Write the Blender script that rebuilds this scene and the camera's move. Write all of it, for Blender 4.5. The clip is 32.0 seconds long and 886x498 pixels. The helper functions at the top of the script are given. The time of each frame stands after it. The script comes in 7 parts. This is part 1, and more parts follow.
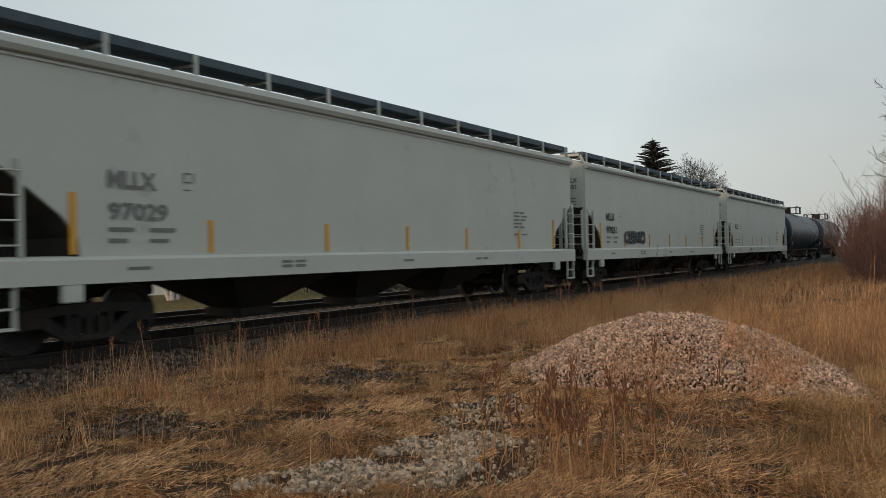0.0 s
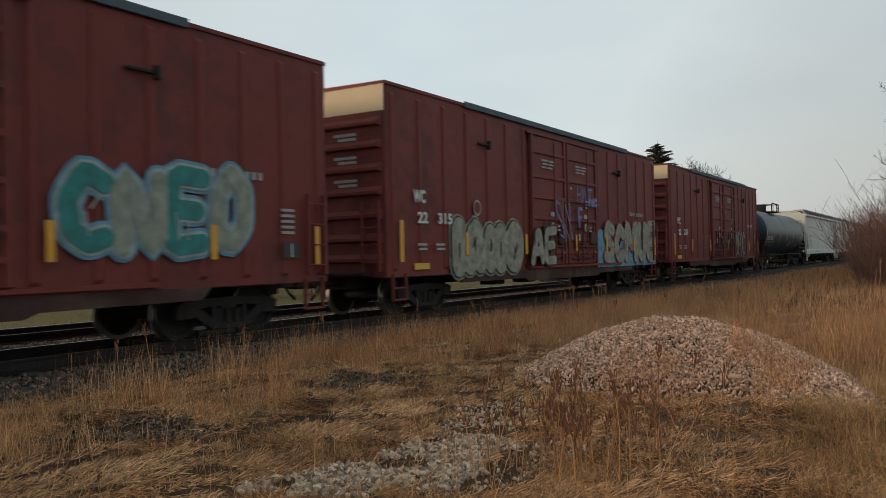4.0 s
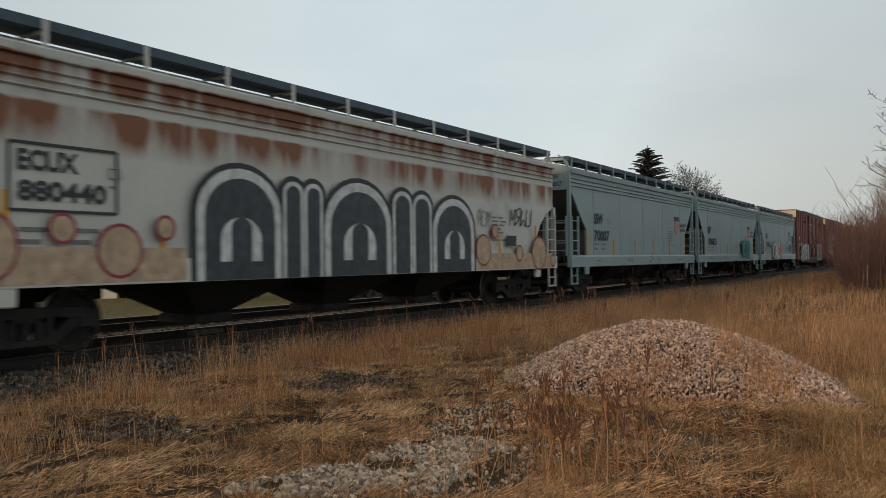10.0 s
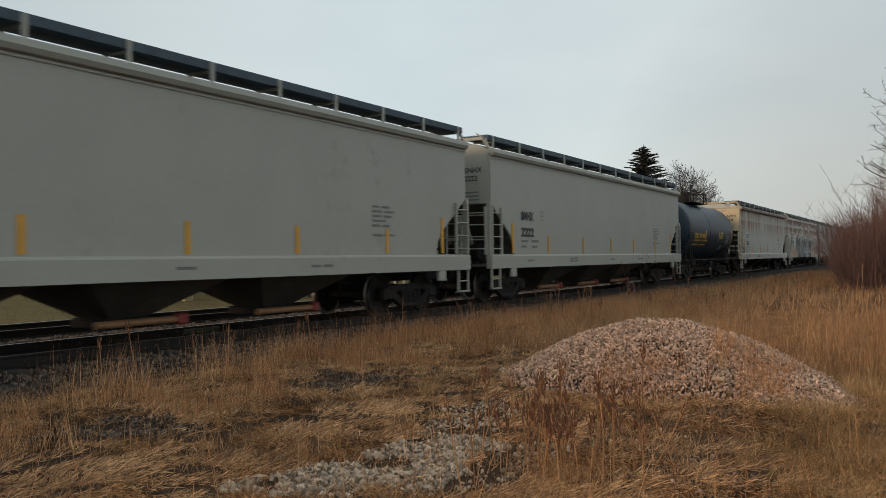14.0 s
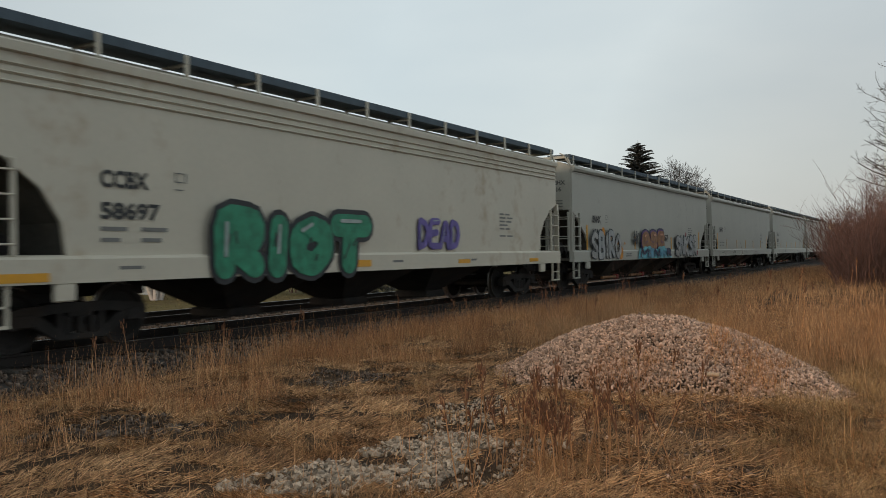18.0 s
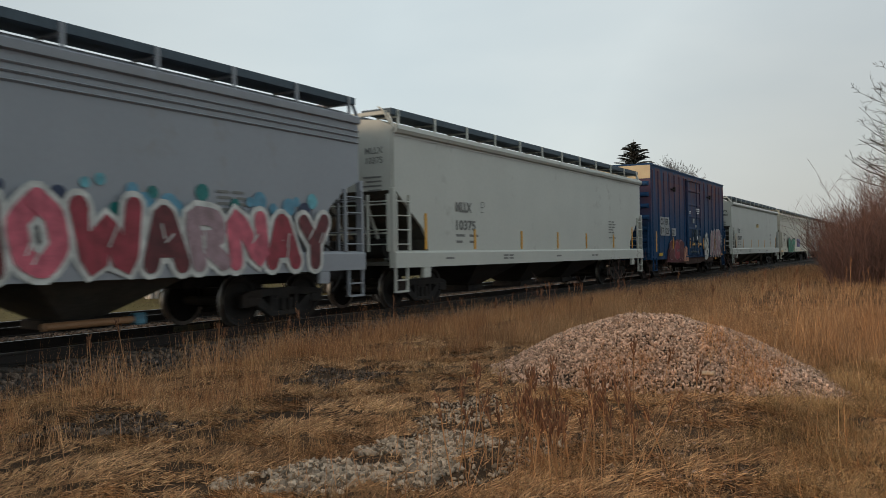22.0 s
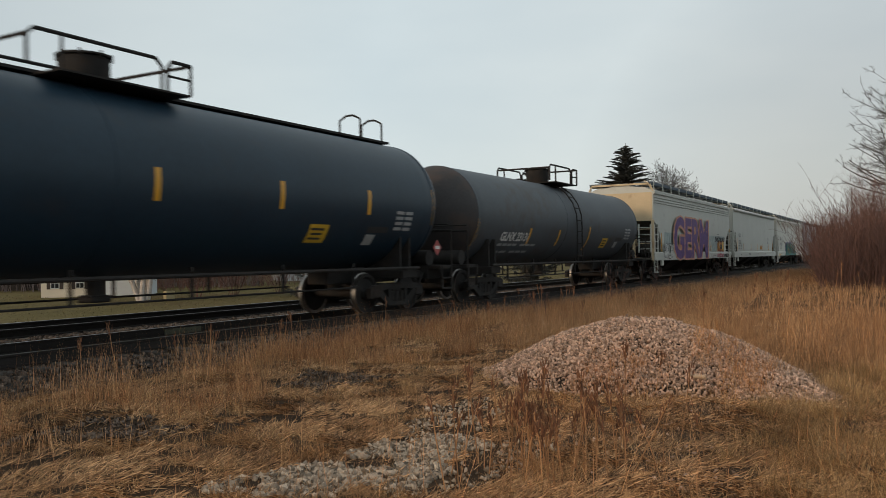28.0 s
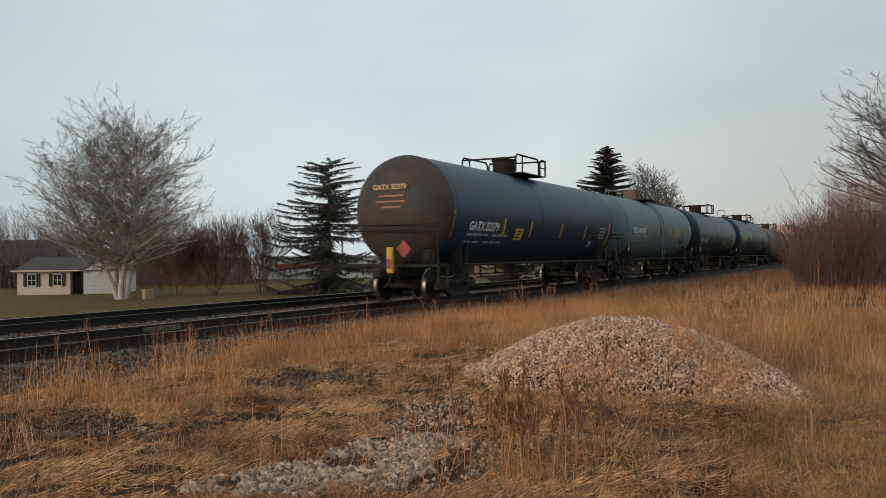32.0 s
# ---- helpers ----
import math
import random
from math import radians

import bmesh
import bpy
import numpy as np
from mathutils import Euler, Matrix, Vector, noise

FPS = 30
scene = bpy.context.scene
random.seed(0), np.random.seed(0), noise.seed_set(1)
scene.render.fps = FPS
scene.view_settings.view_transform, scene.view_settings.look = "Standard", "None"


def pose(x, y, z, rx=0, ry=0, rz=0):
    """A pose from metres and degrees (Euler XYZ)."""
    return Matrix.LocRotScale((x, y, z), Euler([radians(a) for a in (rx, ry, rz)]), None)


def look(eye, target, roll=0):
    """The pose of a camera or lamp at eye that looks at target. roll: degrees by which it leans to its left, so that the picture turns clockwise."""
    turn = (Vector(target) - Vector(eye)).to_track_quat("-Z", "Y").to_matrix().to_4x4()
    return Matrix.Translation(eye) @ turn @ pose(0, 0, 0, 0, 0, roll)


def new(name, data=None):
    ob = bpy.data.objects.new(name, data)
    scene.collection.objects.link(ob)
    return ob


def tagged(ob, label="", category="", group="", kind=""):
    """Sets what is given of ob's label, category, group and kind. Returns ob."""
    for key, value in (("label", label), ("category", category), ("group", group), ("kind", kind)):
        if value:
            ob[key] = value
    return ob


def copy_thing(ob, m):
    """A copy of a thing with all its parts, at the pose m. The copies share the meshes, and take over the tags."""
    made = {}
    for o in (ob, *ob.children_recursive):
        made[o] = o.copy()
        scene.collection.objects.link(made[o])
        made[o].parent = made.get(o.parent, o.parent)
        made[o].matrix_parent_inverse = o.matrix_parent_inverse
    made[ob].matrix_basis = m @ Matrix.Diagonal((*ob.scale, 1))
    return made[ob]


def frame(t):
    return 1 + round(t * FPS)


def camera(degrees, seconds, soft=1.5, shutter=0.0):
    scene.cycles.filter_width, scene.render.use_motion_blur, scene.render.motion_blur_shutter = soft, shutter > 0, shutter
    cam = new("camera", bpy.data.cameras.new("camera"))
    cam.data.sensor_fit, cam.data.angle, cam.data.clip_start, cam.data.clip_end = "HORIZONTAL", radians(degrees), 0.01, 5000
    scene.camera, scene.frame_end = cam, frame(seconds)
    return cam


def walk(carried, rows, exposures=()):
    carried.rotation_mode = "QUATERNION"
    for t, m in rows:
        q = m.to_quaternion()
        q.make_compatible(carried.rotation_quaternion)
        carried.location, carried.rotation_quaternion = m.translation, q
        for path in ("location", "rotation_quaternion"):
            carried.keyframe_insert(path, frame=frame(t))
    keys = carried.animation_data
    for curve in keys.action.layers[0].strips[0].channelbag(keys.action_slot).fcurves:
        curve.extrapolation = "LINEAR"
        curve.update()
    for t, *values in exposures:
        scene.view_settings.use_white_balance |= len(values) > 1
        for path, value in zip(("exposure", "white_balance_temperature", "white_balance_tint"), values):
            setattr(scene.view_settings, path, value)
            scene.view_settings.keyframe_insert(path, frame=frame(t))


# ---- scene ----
# ---- camera: stands in the field, turned a little by the holder ----
EYE = Vector((0.0, -11.64, 1.62))
TURNS = [  # seconds, heading from the far side towards the line, tilt, lean
    (0.0, 58.334, 0.366, -1.289), (0.5, 58.353, 0.427, -1.281), (1.0, 58.433, 0.482, -1.279), (1.5, 58.34, 0.559, -1.268),
    (2.0, 58.211, 0.561, -1.243), (2.5, 58.09, 0.613, -1.303), (3.0, 57.931, 0.645, -1.33), (3.5, 57.958, 0.601, -1.226),
    (5.5, 58.247, 0.67, -1.274), (6.0, 58.286, 0.71, -1.243), (6.5, 58.338, 0.721, -1.124), (7.0, 58.435, 0.717, -1.104),
    (7.5, 58.5, 0.783, -0.994), (8.0, 58.509, 0.762, -0.909), (8.5, 58.582, 0.75, -0.902), (9.0, 58.607, 0.745, -0.964),
    (9.5, 58.554, 0.708, -0.835), (10.0, 58.731, 0.736, -0.718), (10.5, 58.724, 0.71, -0.656), (11.0, 58.752, 0.71, -0.503),
    (11.5, 58.803, 0.719, -0.507), (12.0, 58.87, 0.722, -0.491), (12.5, 58.899, 0.754, -0.58), (13.0, 58.991, 0.688, -0.661),
    (13.5, 58.94, 0.666, -0.693), (14.0, 59.005, 0.624, -0.671), (14.5, 58.927, 0.69, -0.857), (16.5, 59.144, 0.559, -0.872),
    (17.0, 59.204, 0.505, -0.846), (17.5, 59.229, 0.445, -0.895), (18.0, 59.337, 0.431, -0.957), (18.5, 59.472, 0.479, -1.059),
    (19.0, 59.559, 0.478, -1.081), (19.5, 59.568, 0.384, -1.033), (20.0, 59.519, 0.36, -1.105), (20.5, 59.559, 0.379, -0.974),
    (21.0, 59.508, 0.368, -0.93), (21.5, 59.621, 0.327, -0.965), (22.0, 59.649, 0.336, -0.892), (22.5, 59.717, 0.324, -0.843),
    (23.0, 59.764, 0.334, -0.776), (23.5, 59.771, 0.381, -0.831), (24.0, 59.833, 0.378, -0.907), (24.5, 59.832, 0.365, -0.887),
    (25.0, 59.928, 0.381, -0.82), (25.5, 59.962, 0.405, -0.737), (27.5, 60.178, 0.568, -0.857), (28.0, 60.182, 0.546, -0.79),
    (28.5, 60.13, 0.581, -0.69), (29.0, 60.063, 0.59, -0.324), (29.5, 60.057, 0.557, -0.121), (30.0, 60.128, 0.556, -0.17),
    (30.5, 60.137, 0.575, -0.272), (31.0, 60.215, 0.563, -0.389), (31.5, 60.252, 0.57, -0.423), (32.0, 61.481, 0.459, -0.51)]


def gaze(yaw, tilt, lean):
    y, p, r = radians(yaw), radians(tilt), radians(lean)
    fwd = Vector((math.sin(y) * math.cos(p), math.cos(y) * math.cos(p), math.sin(p)))
    side = Vector((math.cos(y), -math.sin(y), 0))
    up = side.cross(fwd)
    a, b = side * math.cos(r) + up * math.sin(r), up * math.cos(r) - side * math.sin(r)
    m = Matrix((a, b, -fwd)).transposed().to_4x4()
    m.translation = EYE
    return m


cam = camera(56.8, 32.0, soft=0.65, shutter=0.19)
walk(cam, [(t, gaze(a, b, c)) for t, a, b, c in TURNS])

# ---- sky and sun: a bright overcast evening, low warm sun behind thin cloud ----
ZR = 0.35           # top of rail over the field
scene.view_settings.exposure = 0.0
world = bpy.data.worlds.new("world")
scene.world = world
world.use_nodes = True
wn, wl = world.node_tree.nodes, world.node_tree.links
wn.clear()
w_out = wn.new("ShaderNodeOutputWorld")
w_bg = wn.new("ShaderNodeBackground")
w_sky = wn.new("ShaderNodeTexSky")
w_sky.sky_type, w_sky.sun_disc = "NISHITA", False
w_sky.sun_elevation, w_sky.sun_rotation = radians(14), radians(-68)
w_sky.air_density, w_sky.dust_density = 1.0, 3.0
w_co = wn.new("ShaderNodeTexCoord")
w_map = wn.new("ShaderNodeMapping")
w_map.inputs["Scale"].default_value = (1.0, 1.0, 3.0)
w_noise = wn.new("ShaderNodeTexNoise")
w_noise.inputs["Scale"].default_value, w_noise.inputs["Detail"].default_value = 1.6, 5.0
w_ramp = wn.new("ShaderNodeValToRGB")
w_ramp.color_ramp.elements[0].position, w_ramp.color_ramp.elements[0].color = 0.3, (5.7, 6.4, 6.65, 1)
w_ramp.color_ramp.elements[1].position, w_ramp.color_ramp.elements[1].color = 0.72, (7.1, 7.6, 7.55, 1)
w_mix = wn.new("ShaderNodeMixRGB")
w_mix.inputs[0].default_value = 0.85
wl.new(w_co.outputs["Generated"], w_map.inputs["Vector"])
wl.new(w_map.outputs["Vector"], w_noise.inputs["Vector"])
wl.new(w_noise.outputs["Fac"], w_ramp.inputs["Fac"])
w_sep = wn.new("ShaderNodeSeparateXYZ")
w_tint = wn.new("ShaderNodeValToRGB")       # the cloud is brightest over the line and grows thicker and greyer beyond it
e = w_tint.color_ramp.elements
e[0].position, e[0].color = 0.5, (0.75, 0.775, 0.795, 1)
e[1].position, e[1].color = 1.0, (0.66, 0.63, 0.615, 1)
for at, tone in ((0.80, (0.985, 1.0, 1.0, 1)), (0.93, (0.99, 0.975, 0.955, 1)), (0.975, (0.775, 0.75, 0.735, 1))):
    e.new(at).color = tone
w_mul = wn.new("ShaderNodeMixRGB")
w_mul.blend_type = "MULTIPLY"
w_mul.inputs[0].default_value = 1.0
wl.new(w_co.outputs["Generated"], w_sep.inputs["Vector"])
wl.new(w_sep.outputs["X"], w_tint.inputs["Fac"])
wl.new(w_ramp.outputs["Color"], w_mul.inputs[1])
wl.new(w_tint.outputs["Color"], w_mul.inputs[2])
wl.new(w_sky.outputs["Color"], w_mix.inputs[1])
wl.new(w_mul.outputs["Color"], w_mix.inputs[2])
wl.new(w_mix.outputs["Color"], w_bg.inputs["Color"])
w_bg.inputs["Strength"].default_value = 0.119
wl.new(w_bg.outputs["Background"], w_out.inputs["Surface"])

sun = new("sun", bpy.data.lights.new("sun", "SUN"))
sun.data.energy, sun.data.angle, sun.data.color = 1.3, radians(14), (1.0, 0.72, 0.48)
sun.matrix_world = look((-40, 16, 11), (0, 0, 0))


# ---- materials ----
def mat(name, color, rough=0.6, metal=0.0, vary=0.12, scale=2.0, bump=0.0, stain=None, amount=0.0, stain_scale=(0.6, 0.6, 0.6), per=0.0,
        island=0.0, bump_scale=40.0, bands=(), band_color=(0.20, 0.075, 0.03), shine=0.5):
    """Paint, wood, stone and so on: base colour with two sizes of variation, stains with a shape of their own, and fine relief."""
    m = bpy.data.materials.new(name)
    m.use_nodes = True
    n, l = m.node_tree.nodes, m.node_tree.links
    bsdf = n["Principled BSDF"]
    bsdf.inputs["Roughness"].default_value, bsdf.inputs["Metallic"].default_value = rough, metal
    co = n.new("ShaderNodeTexCoord")

    def tex(sc, detail=5.0, stretch=None):
        t = n.new("ShaderNodeTexNoise")
        t.inputs["Scale"].default_value, t.inputs["Detail"].default_value = sc, detail
        if stretch:
            mp = n.new("ShaderNodeMapping")
            mp.inputs["Scale"].default_value = stretch
            l.new(co.outputs["Object"], mp.inputs["Vector"])
            l.new(mp.outputs["Vector"], t.inputs["Vector"])
        else:
            l.new(co.outputs["Object"], t.inputs["Vector"])
        return t

    def scaled(sock, lo, hi):
        r = n.new("ShaderNodeMapRange")
        r.inputs["From Min"].default_value, r.inputs["From Max"].default_value = 0.25, 0.75
        r.inputs["To Min"].default_value, r.inputs["To Max"].default_value = lo, hi
        l.new(sock, r.inputs["Value"])
        return r.outputs["Result"]

    def mul(a, b):
        x = n.new("ShaderNodeMath")
        x.operation = "MULTIPLY"
        l.new(a, x.inputs[0])
        l.new(b, x.inputs[1])
        return x.outputs["Value"]

    f = mul(scaled(tex(scale).outputs["Fac"], 1 - vary, 1 + vary), scaled(tex(scale * 14, 3.0).outputs["Fac"], 1 - vary * 0.6, 1 + vary * 0.6))
    if per:
        oi = n.new("ShaderNodeObjectInfo")
        r = n.new("ShaderNodeMapRange")
        r.inputs["To Min"].default_value, r.inputs["To Max"].default_value = 1 - per, 1 + per
        l.new(oi.outputs["Random"], r.inputs["Value"])
        f = mul(f, r.outputs["Result"])
    if island:
        g = n.new("ShaderNodeNewGeometry")
        r = n.new("ShaderNodeMapRange")
        r.inputs["To Min"].default_value, r.inputs["To Max"].default_value = 1 - island, 1 + island
        l.new(g.outputs["Random Per Island"], r.inputs["Value"])
        f = mul(f, r.outputs["Result"])
    c = n.new("ShaderNodeMixRGB")
    c.blend_type = "MULTIPLY"
    c.inputs[0].default_value, c.inputs[1].default_value = 1.0, (*color, 1)
    l.new(f, c.inputs[2])
    colour = c.outputs["Color"]
    if stain:
        s = n.new("ShaderNodeMixRGB")
        s.inputs[2].default_value = (*stain, 1)
        k = scaled(mul(tex(1.0, 6.0, stain_scale).outputs["Fac"], scaled(tex(3.0).outputs["Fac"], 0.7, 1.3)), -1.6 + amount * 2.4, amount * 1.7)
        cl = n.new("ShaderNodeClamp")
        l.new(k, cl.inputs["Value"])
        l.new(cl.outputs["Result"], s.inputs[0])
        l.new(colour, s.inputs[1])
        colour = s.outputs["Color"]
    for z0, w, strength in bands:        # rust that starts at a seam and runs down from it
        sep = n.new("ShaderNodeSeparateXYZ")
        l.new(co.outputs["Object"], sep.inputs["Vector"])
        up = n.new("ShaderNodeMapRange")
        up.inputs["From Min"].default_value, up.inputs["From Max"].default_value = z0 - w, z0
        l.new(sep.outputs["Z"], up.inputs["Value"])
        stop = n.new("ShaderNodeMapRange")
        stop.inputs["From Min"].default_value, stop.inputs["From Max"].default_value = z0 + 0.06, z0
        l.new(sep.outputs["Z"], stop.inputs["Value"])
        k = mul(mul(up.outputs["Result"], stop.outputs["Result"]), scaled(tex(1.0, 6.0, (2.6, 1.0, 0.35)).outputs["Fac"], -0.2, 1.5))
        k = mul(k, scaled(tex(0.35, 3.0).outputs["Fac"], 0.1 * strength, 1.7 * strength))
        cl = n.new("ShaderNodeClamp")
        l.new(k, cl.inputs["Value"])
        s = n.new("ShaderNodeMixRGB")
        s.inputs[2].default_value = (*band_color, 1)
        l.new(cl.outputs["Result"], s.inputs[0])
        l.new(colour, s.inputs[1])
        colour = s.outputs["Color"]
    bsdf.inputs["Specular IOR Level"].default_value = shine
    l.new(colour, bsdf.inputs["Base Color"])
    if bump:
        b = n.new("ShaderNodeBump")
        b.inputs["Strength"].default_value, b.inputs["Distance"].default_value = bump, 0.02
        l.new(tex(bump_scale, 4.0).outputs["Fac"], b.inputs["Height"])
        l.new(b.outputs["Normal"], bsdf.inputs["Normal"])
    return m


RUST = (0.20, 0.075, 0.03)
GRIME = (0.22, 0.20, 0.17)
M = {
    "white_grey": mat("light_grey_paint", (0.485, 0.49, 0.445), 0.55, 0, 0.05, 0.7, 0.05, GRIME, 0.235, (0.7, 1.0, 0.05)),
    "warm_grey": mat("warm_grey_paint", (0.36, 0.352, 0.305), 0.55, 0, 0.05, 0.7, 0.05, GRIME, 0.235, (0.7, 1.0, 0.05)),
    "cream": mat("cream_paint", (0.52, 0.48, 0.39), 0.55, 0, 0.05, 0.7, 0.05, (0.3, 0.2, 0.1), 0.3, (0.6, 1.0, 0.08)),
    "blue_grey": mat("blue_grey_paint", (0.25, 0.305, 0.305), 0.55, 0, 0.05, 0.7, 0.05, GRIME, 0.235, (0.7, 1.0, 0.05)),
    "slate": mat("slate_grey_paint", (0.265, 0.28, 0.305), 0.5, 0, 0.05, 0.7, 0.05, GRIME, 0.235, (0.7, 1.0, 0.05)),
    "rusty_white": mat("rusty_white_paint", (0.53, 0.51, 0.455), 0.6, 0, 0.07, 0.8, 0.08, GRIME, 0.3, (0.5, 1.0, 0.1), bands=((3.98, 0.42, 2.6), (3.40, 0.62, 1.9)), band_color=(0.20, 0.072, 0.03)),
    "stained_white": mat("stained_white_paint", (0.575, 0.56, 0.50), 0.6, 0, 0.05, 0.7, 0.05, GRIME, 0.22, (0.7, 1.0, 0.05), bands=((3.95, 0.85, 0.40),), band_color=(0.42, 0.27, 0.11)),
    "rusty_grey": mat("rusty_grey_paint", (0.47, 0.455, 0.405), 0.6, 0, 0.07, 0.8, 0.08, GRIME, 0.3, (0.5, 1.0, 0.1), bands=((4.1, 0.9, 1.3), (3.35, 1.0, 1.0)), band_color=(0.25, 0.11, 0.05)),
    "oxide": mat("oxide_red_paint", (0.165, 0.038, 0.031), 0.6, 0, 0.12, 0.6, 0.06, (0.06, 0.026, 0.022), 0.38, (0.5, 1.0, 0.15), shine=0.2),
    "blue": mat("faded_blue_paint", (0.014, 0.05, 0.12), 0.6, 0, 0.22, 0.6, 0.06, (0.025, 0.045, 0.085), 0.33, (0.5, 1.0, 0.3), bands=((4.88, 2.6, 0.9), (4.4, 1.6, 0.6)), band_color=(0.17, 0.05, 0.03), shine=0.15),
    "tank_black": mat("black_tank_paint", (0.012, 0.029, 0.046), 0.44, 0, 0.15, 0.6, 0.03, (0.022, 0.029, 0.037), 0.3, (0.4, 0.4, 1.0), shine=0.27),
    "tank_blue": mat("blue_black_tank_paint", (0.014, 0.034, 0.058), 0.44, 0, 0.15, 0.6, 0.03, (0.028, 0.034, 0.04), 0.3, (0.4, 0.4, 1.0), shine=0.26),
    "tank_dark": mat("dark_grey_tank_paint", (0.062, 0.072, 0.082), 0.55, 0, 0.12, 0.6, 0.03, (0.05, 0.035, 0.025), 0.33, (0.4, 0.4, 1.0), shine=0.3),
    "tank_grey": mat("grey_tank_paint", (0.136, 0.174, 0.182), 0.55, 0, 0.1, 0.6, 0.03, (0.09, 0.085, 0.08), 0.24, (0.4, 0.4, 1.0), shine=0.3),
    "tank_rust": mat("rusty_tank_head", (0.034, 0.03, 0.03), 0.65, 0, 0.25, 1.2, 0.06, (0.07, 0.042, 0.03), 0.42, (1, 1, 1)),
    "iron": mat("black_cast_iron", (0.027, 0.0245, 0.023), 0.85, 0.0, 0.35, 3.0, 0.15, (0.03, 0.02, 0.014), 0.33, (1.5, 1.5, 1.5), shine=0.25),
    "rust_iron": mat("rusty_iron", (0.19, 0.135, 0.105), 0.85, 0.1, 0.3, 3.0, 0.2),
    "rail_side": mat("rail_steel", (0.02, 0.016, 0.014), 0.75, 0.4, 0.25, 2.0, 0.1),
    "bright": mat("worn_steel", (0.22, 0.22, 0.22), 0.4, 1.0, 0.08, 3.0),
    "tread": mat("rubbed_wheel_tread", (0.30, 0.28, 0.26), 0.42, 1.0, 0.15, 3.0),
    "grate": mat("dark_grating", (0.06, 0.085, 0.108), 0.7, 0.1, 0.2, 4.0),
    "hose": mat("orange_brown_tube", (0.33, 0.17, 0.08), 0.6, 0, 0.2, 3.0),
    "red": mat("dull_red_paint", (0.30, 0.05, 0.045), 0.6, 0, 0.2, 3.0),
    "yellow": mat("yellow_reflector", (0.62, 0.30, 0.015), 0.35, 0, 0.08, 4.0),
    "label_yellow": mat("yellow_label", (0.58, 0.36, 0.03), 0.5, 0, 0.08, 4.0),
    "tan": mat("tan_end_panel", (0.55, 0.43, 0.27), 0.6, 0, 0.08, 2.0, 0, RUST, 0.22, (1, 1, 0.5)),
    "ink": mat("black_lettering", (0.022, 0.024, 0.026), 0.6, 0, 0.15, 5.0),
    "grey_ink": mat("faded_lettering", (0.16, 0.16, 0.15), 0.6, 0, 0.15, 5.0),
    "white_ink": mat("white_lettering", (0.60, 0.60, 0.58), 0.6, 0, 0.12, 5.0),
    "dim_white": mat("dull_white_lettering", (0.30, 0.31, 0.31), 0.6, 0, 0.12, 5.0),
    "faded_white": mat("worn_white_spray", (0.17, 0.10, 0.095), 0.6, 0, 0.3, 4.0),
    "spray_halo_gold": mat("dull_gold_spray", (0.30, 0.22, 0.07), 0.6, 0, 0.48, 5.0),
    "spray_white": mat("white_spray", (0.55, 0.55, 0.52), 0.6, 0, 0.33, 5.0),
    "spray_black": mat("black_spray", (0.02, 0.022, 0.026), 0.6, 0, 0.33, 5.0),
    "spray_teal": mat("teal_spray", (0.012, 0.17, 0.16), 0.6, 0, 0.38, 5.0),
    "spray_green": mat("green_spray", (0.02, 0.20, 0.11), 0.6, 0, 0.38, 5.0),
    "spray_navy": mat("navy_spray", (0.022, 0.032, 0.07), 0.6, 0, 0.38, 5.0),
    "spray_purple": mat("purple_spray", (0.10, 0.045, 0.17), 0.6, 0, 0.38, 5.0),
    "spray_violet": mat("violet_spray", (0.12, 0.09, 0.30), 0.6, 0, 0.38, 5.0),
    "shield_red": mat("faded_red_shield", (0.46, 0.17, 0.15), 0.6, 0, 0.15, 3.0),
    "spray_haze": mat("thin_violet_spray", (0.20, 0.185, 0.30), 0.6, 0, 0.43, 5.0),
    "spray_ice": mat("ice_blue_spray", (0.12, 0.16, 0.33), 0.6, 0, 0.43, 5.0),
    "spray_pale": mat("pale_sage_spray", (0.235, 0.235, 0.18), 0.6, 0, 0.48, 5.0),
    "spray_pink": mat("pink_spray", (0.48, 0.10, 0.14), 0.6, 0, 0.38, 5.0),
    "spray_red": mat("red_spray", (0.25, 0.03, 0.045), 0.6, 0, 0.38, 5.0),
    "spray_peach": mat("peach_spray", (0.52, 0.25, 0.16), 0.6, 0, 0.38, 5.0),
    "spray_orange": mat("orange_spray", (0.50, 0.20, 0.02), 0.6, 0, 0.38, 5.0),
    "spray_blue": mat("light_blue_spray", (0.10, 0.26, 0.36), 0.6, 0, 0.38, 5.0),
    "spray_teal_pale": mat("pale_teal_spray", (0.07, 0.21, 0.19), 0.6, 0, 0.45, 5.0),
    "spray_sage": mat("grey_green_spray", (0.22, 0.25, 0.20), 0.6, 0, 0.38, 5.0),
    "spray_maroon": mat("maroon_spray", (0.105, 0.018, 0.022), 0.6, 0, 0.50, 5.0),
    "spray_slate": mat("slate_spray", (0.035, 0.042, 0.048), 0.6, 0, 0.50, 5.0),
    "spray_wash": mat("pale_sage_wash", (0.30, 0.35, 0.335), 0.6, 0, 0.30, 5.0),
    "spray_brown": mat("brown_spray", (0.24, 0.12, 0.06), 0.6, 0, 0.38, 5.0),
    "spray_cyan": mat("cyan_spray", (0.12, 0.36, 0.42), 0.6, 0, 0.38, 5.0),
    "spray_cream": mat("cream_spray", (0.44, 0.31, 0.20), 0.6, 0, 0.33, 5.0),
    "sill_grime": mat("grimy_sill", (0.055, 0.03, 0.025), 0.8, 0, 0.35, 2.0, 0.15, (0.12, 0.075, 0.055), 0.36, (0.8, 1.0, 1.2), shine=0.2),
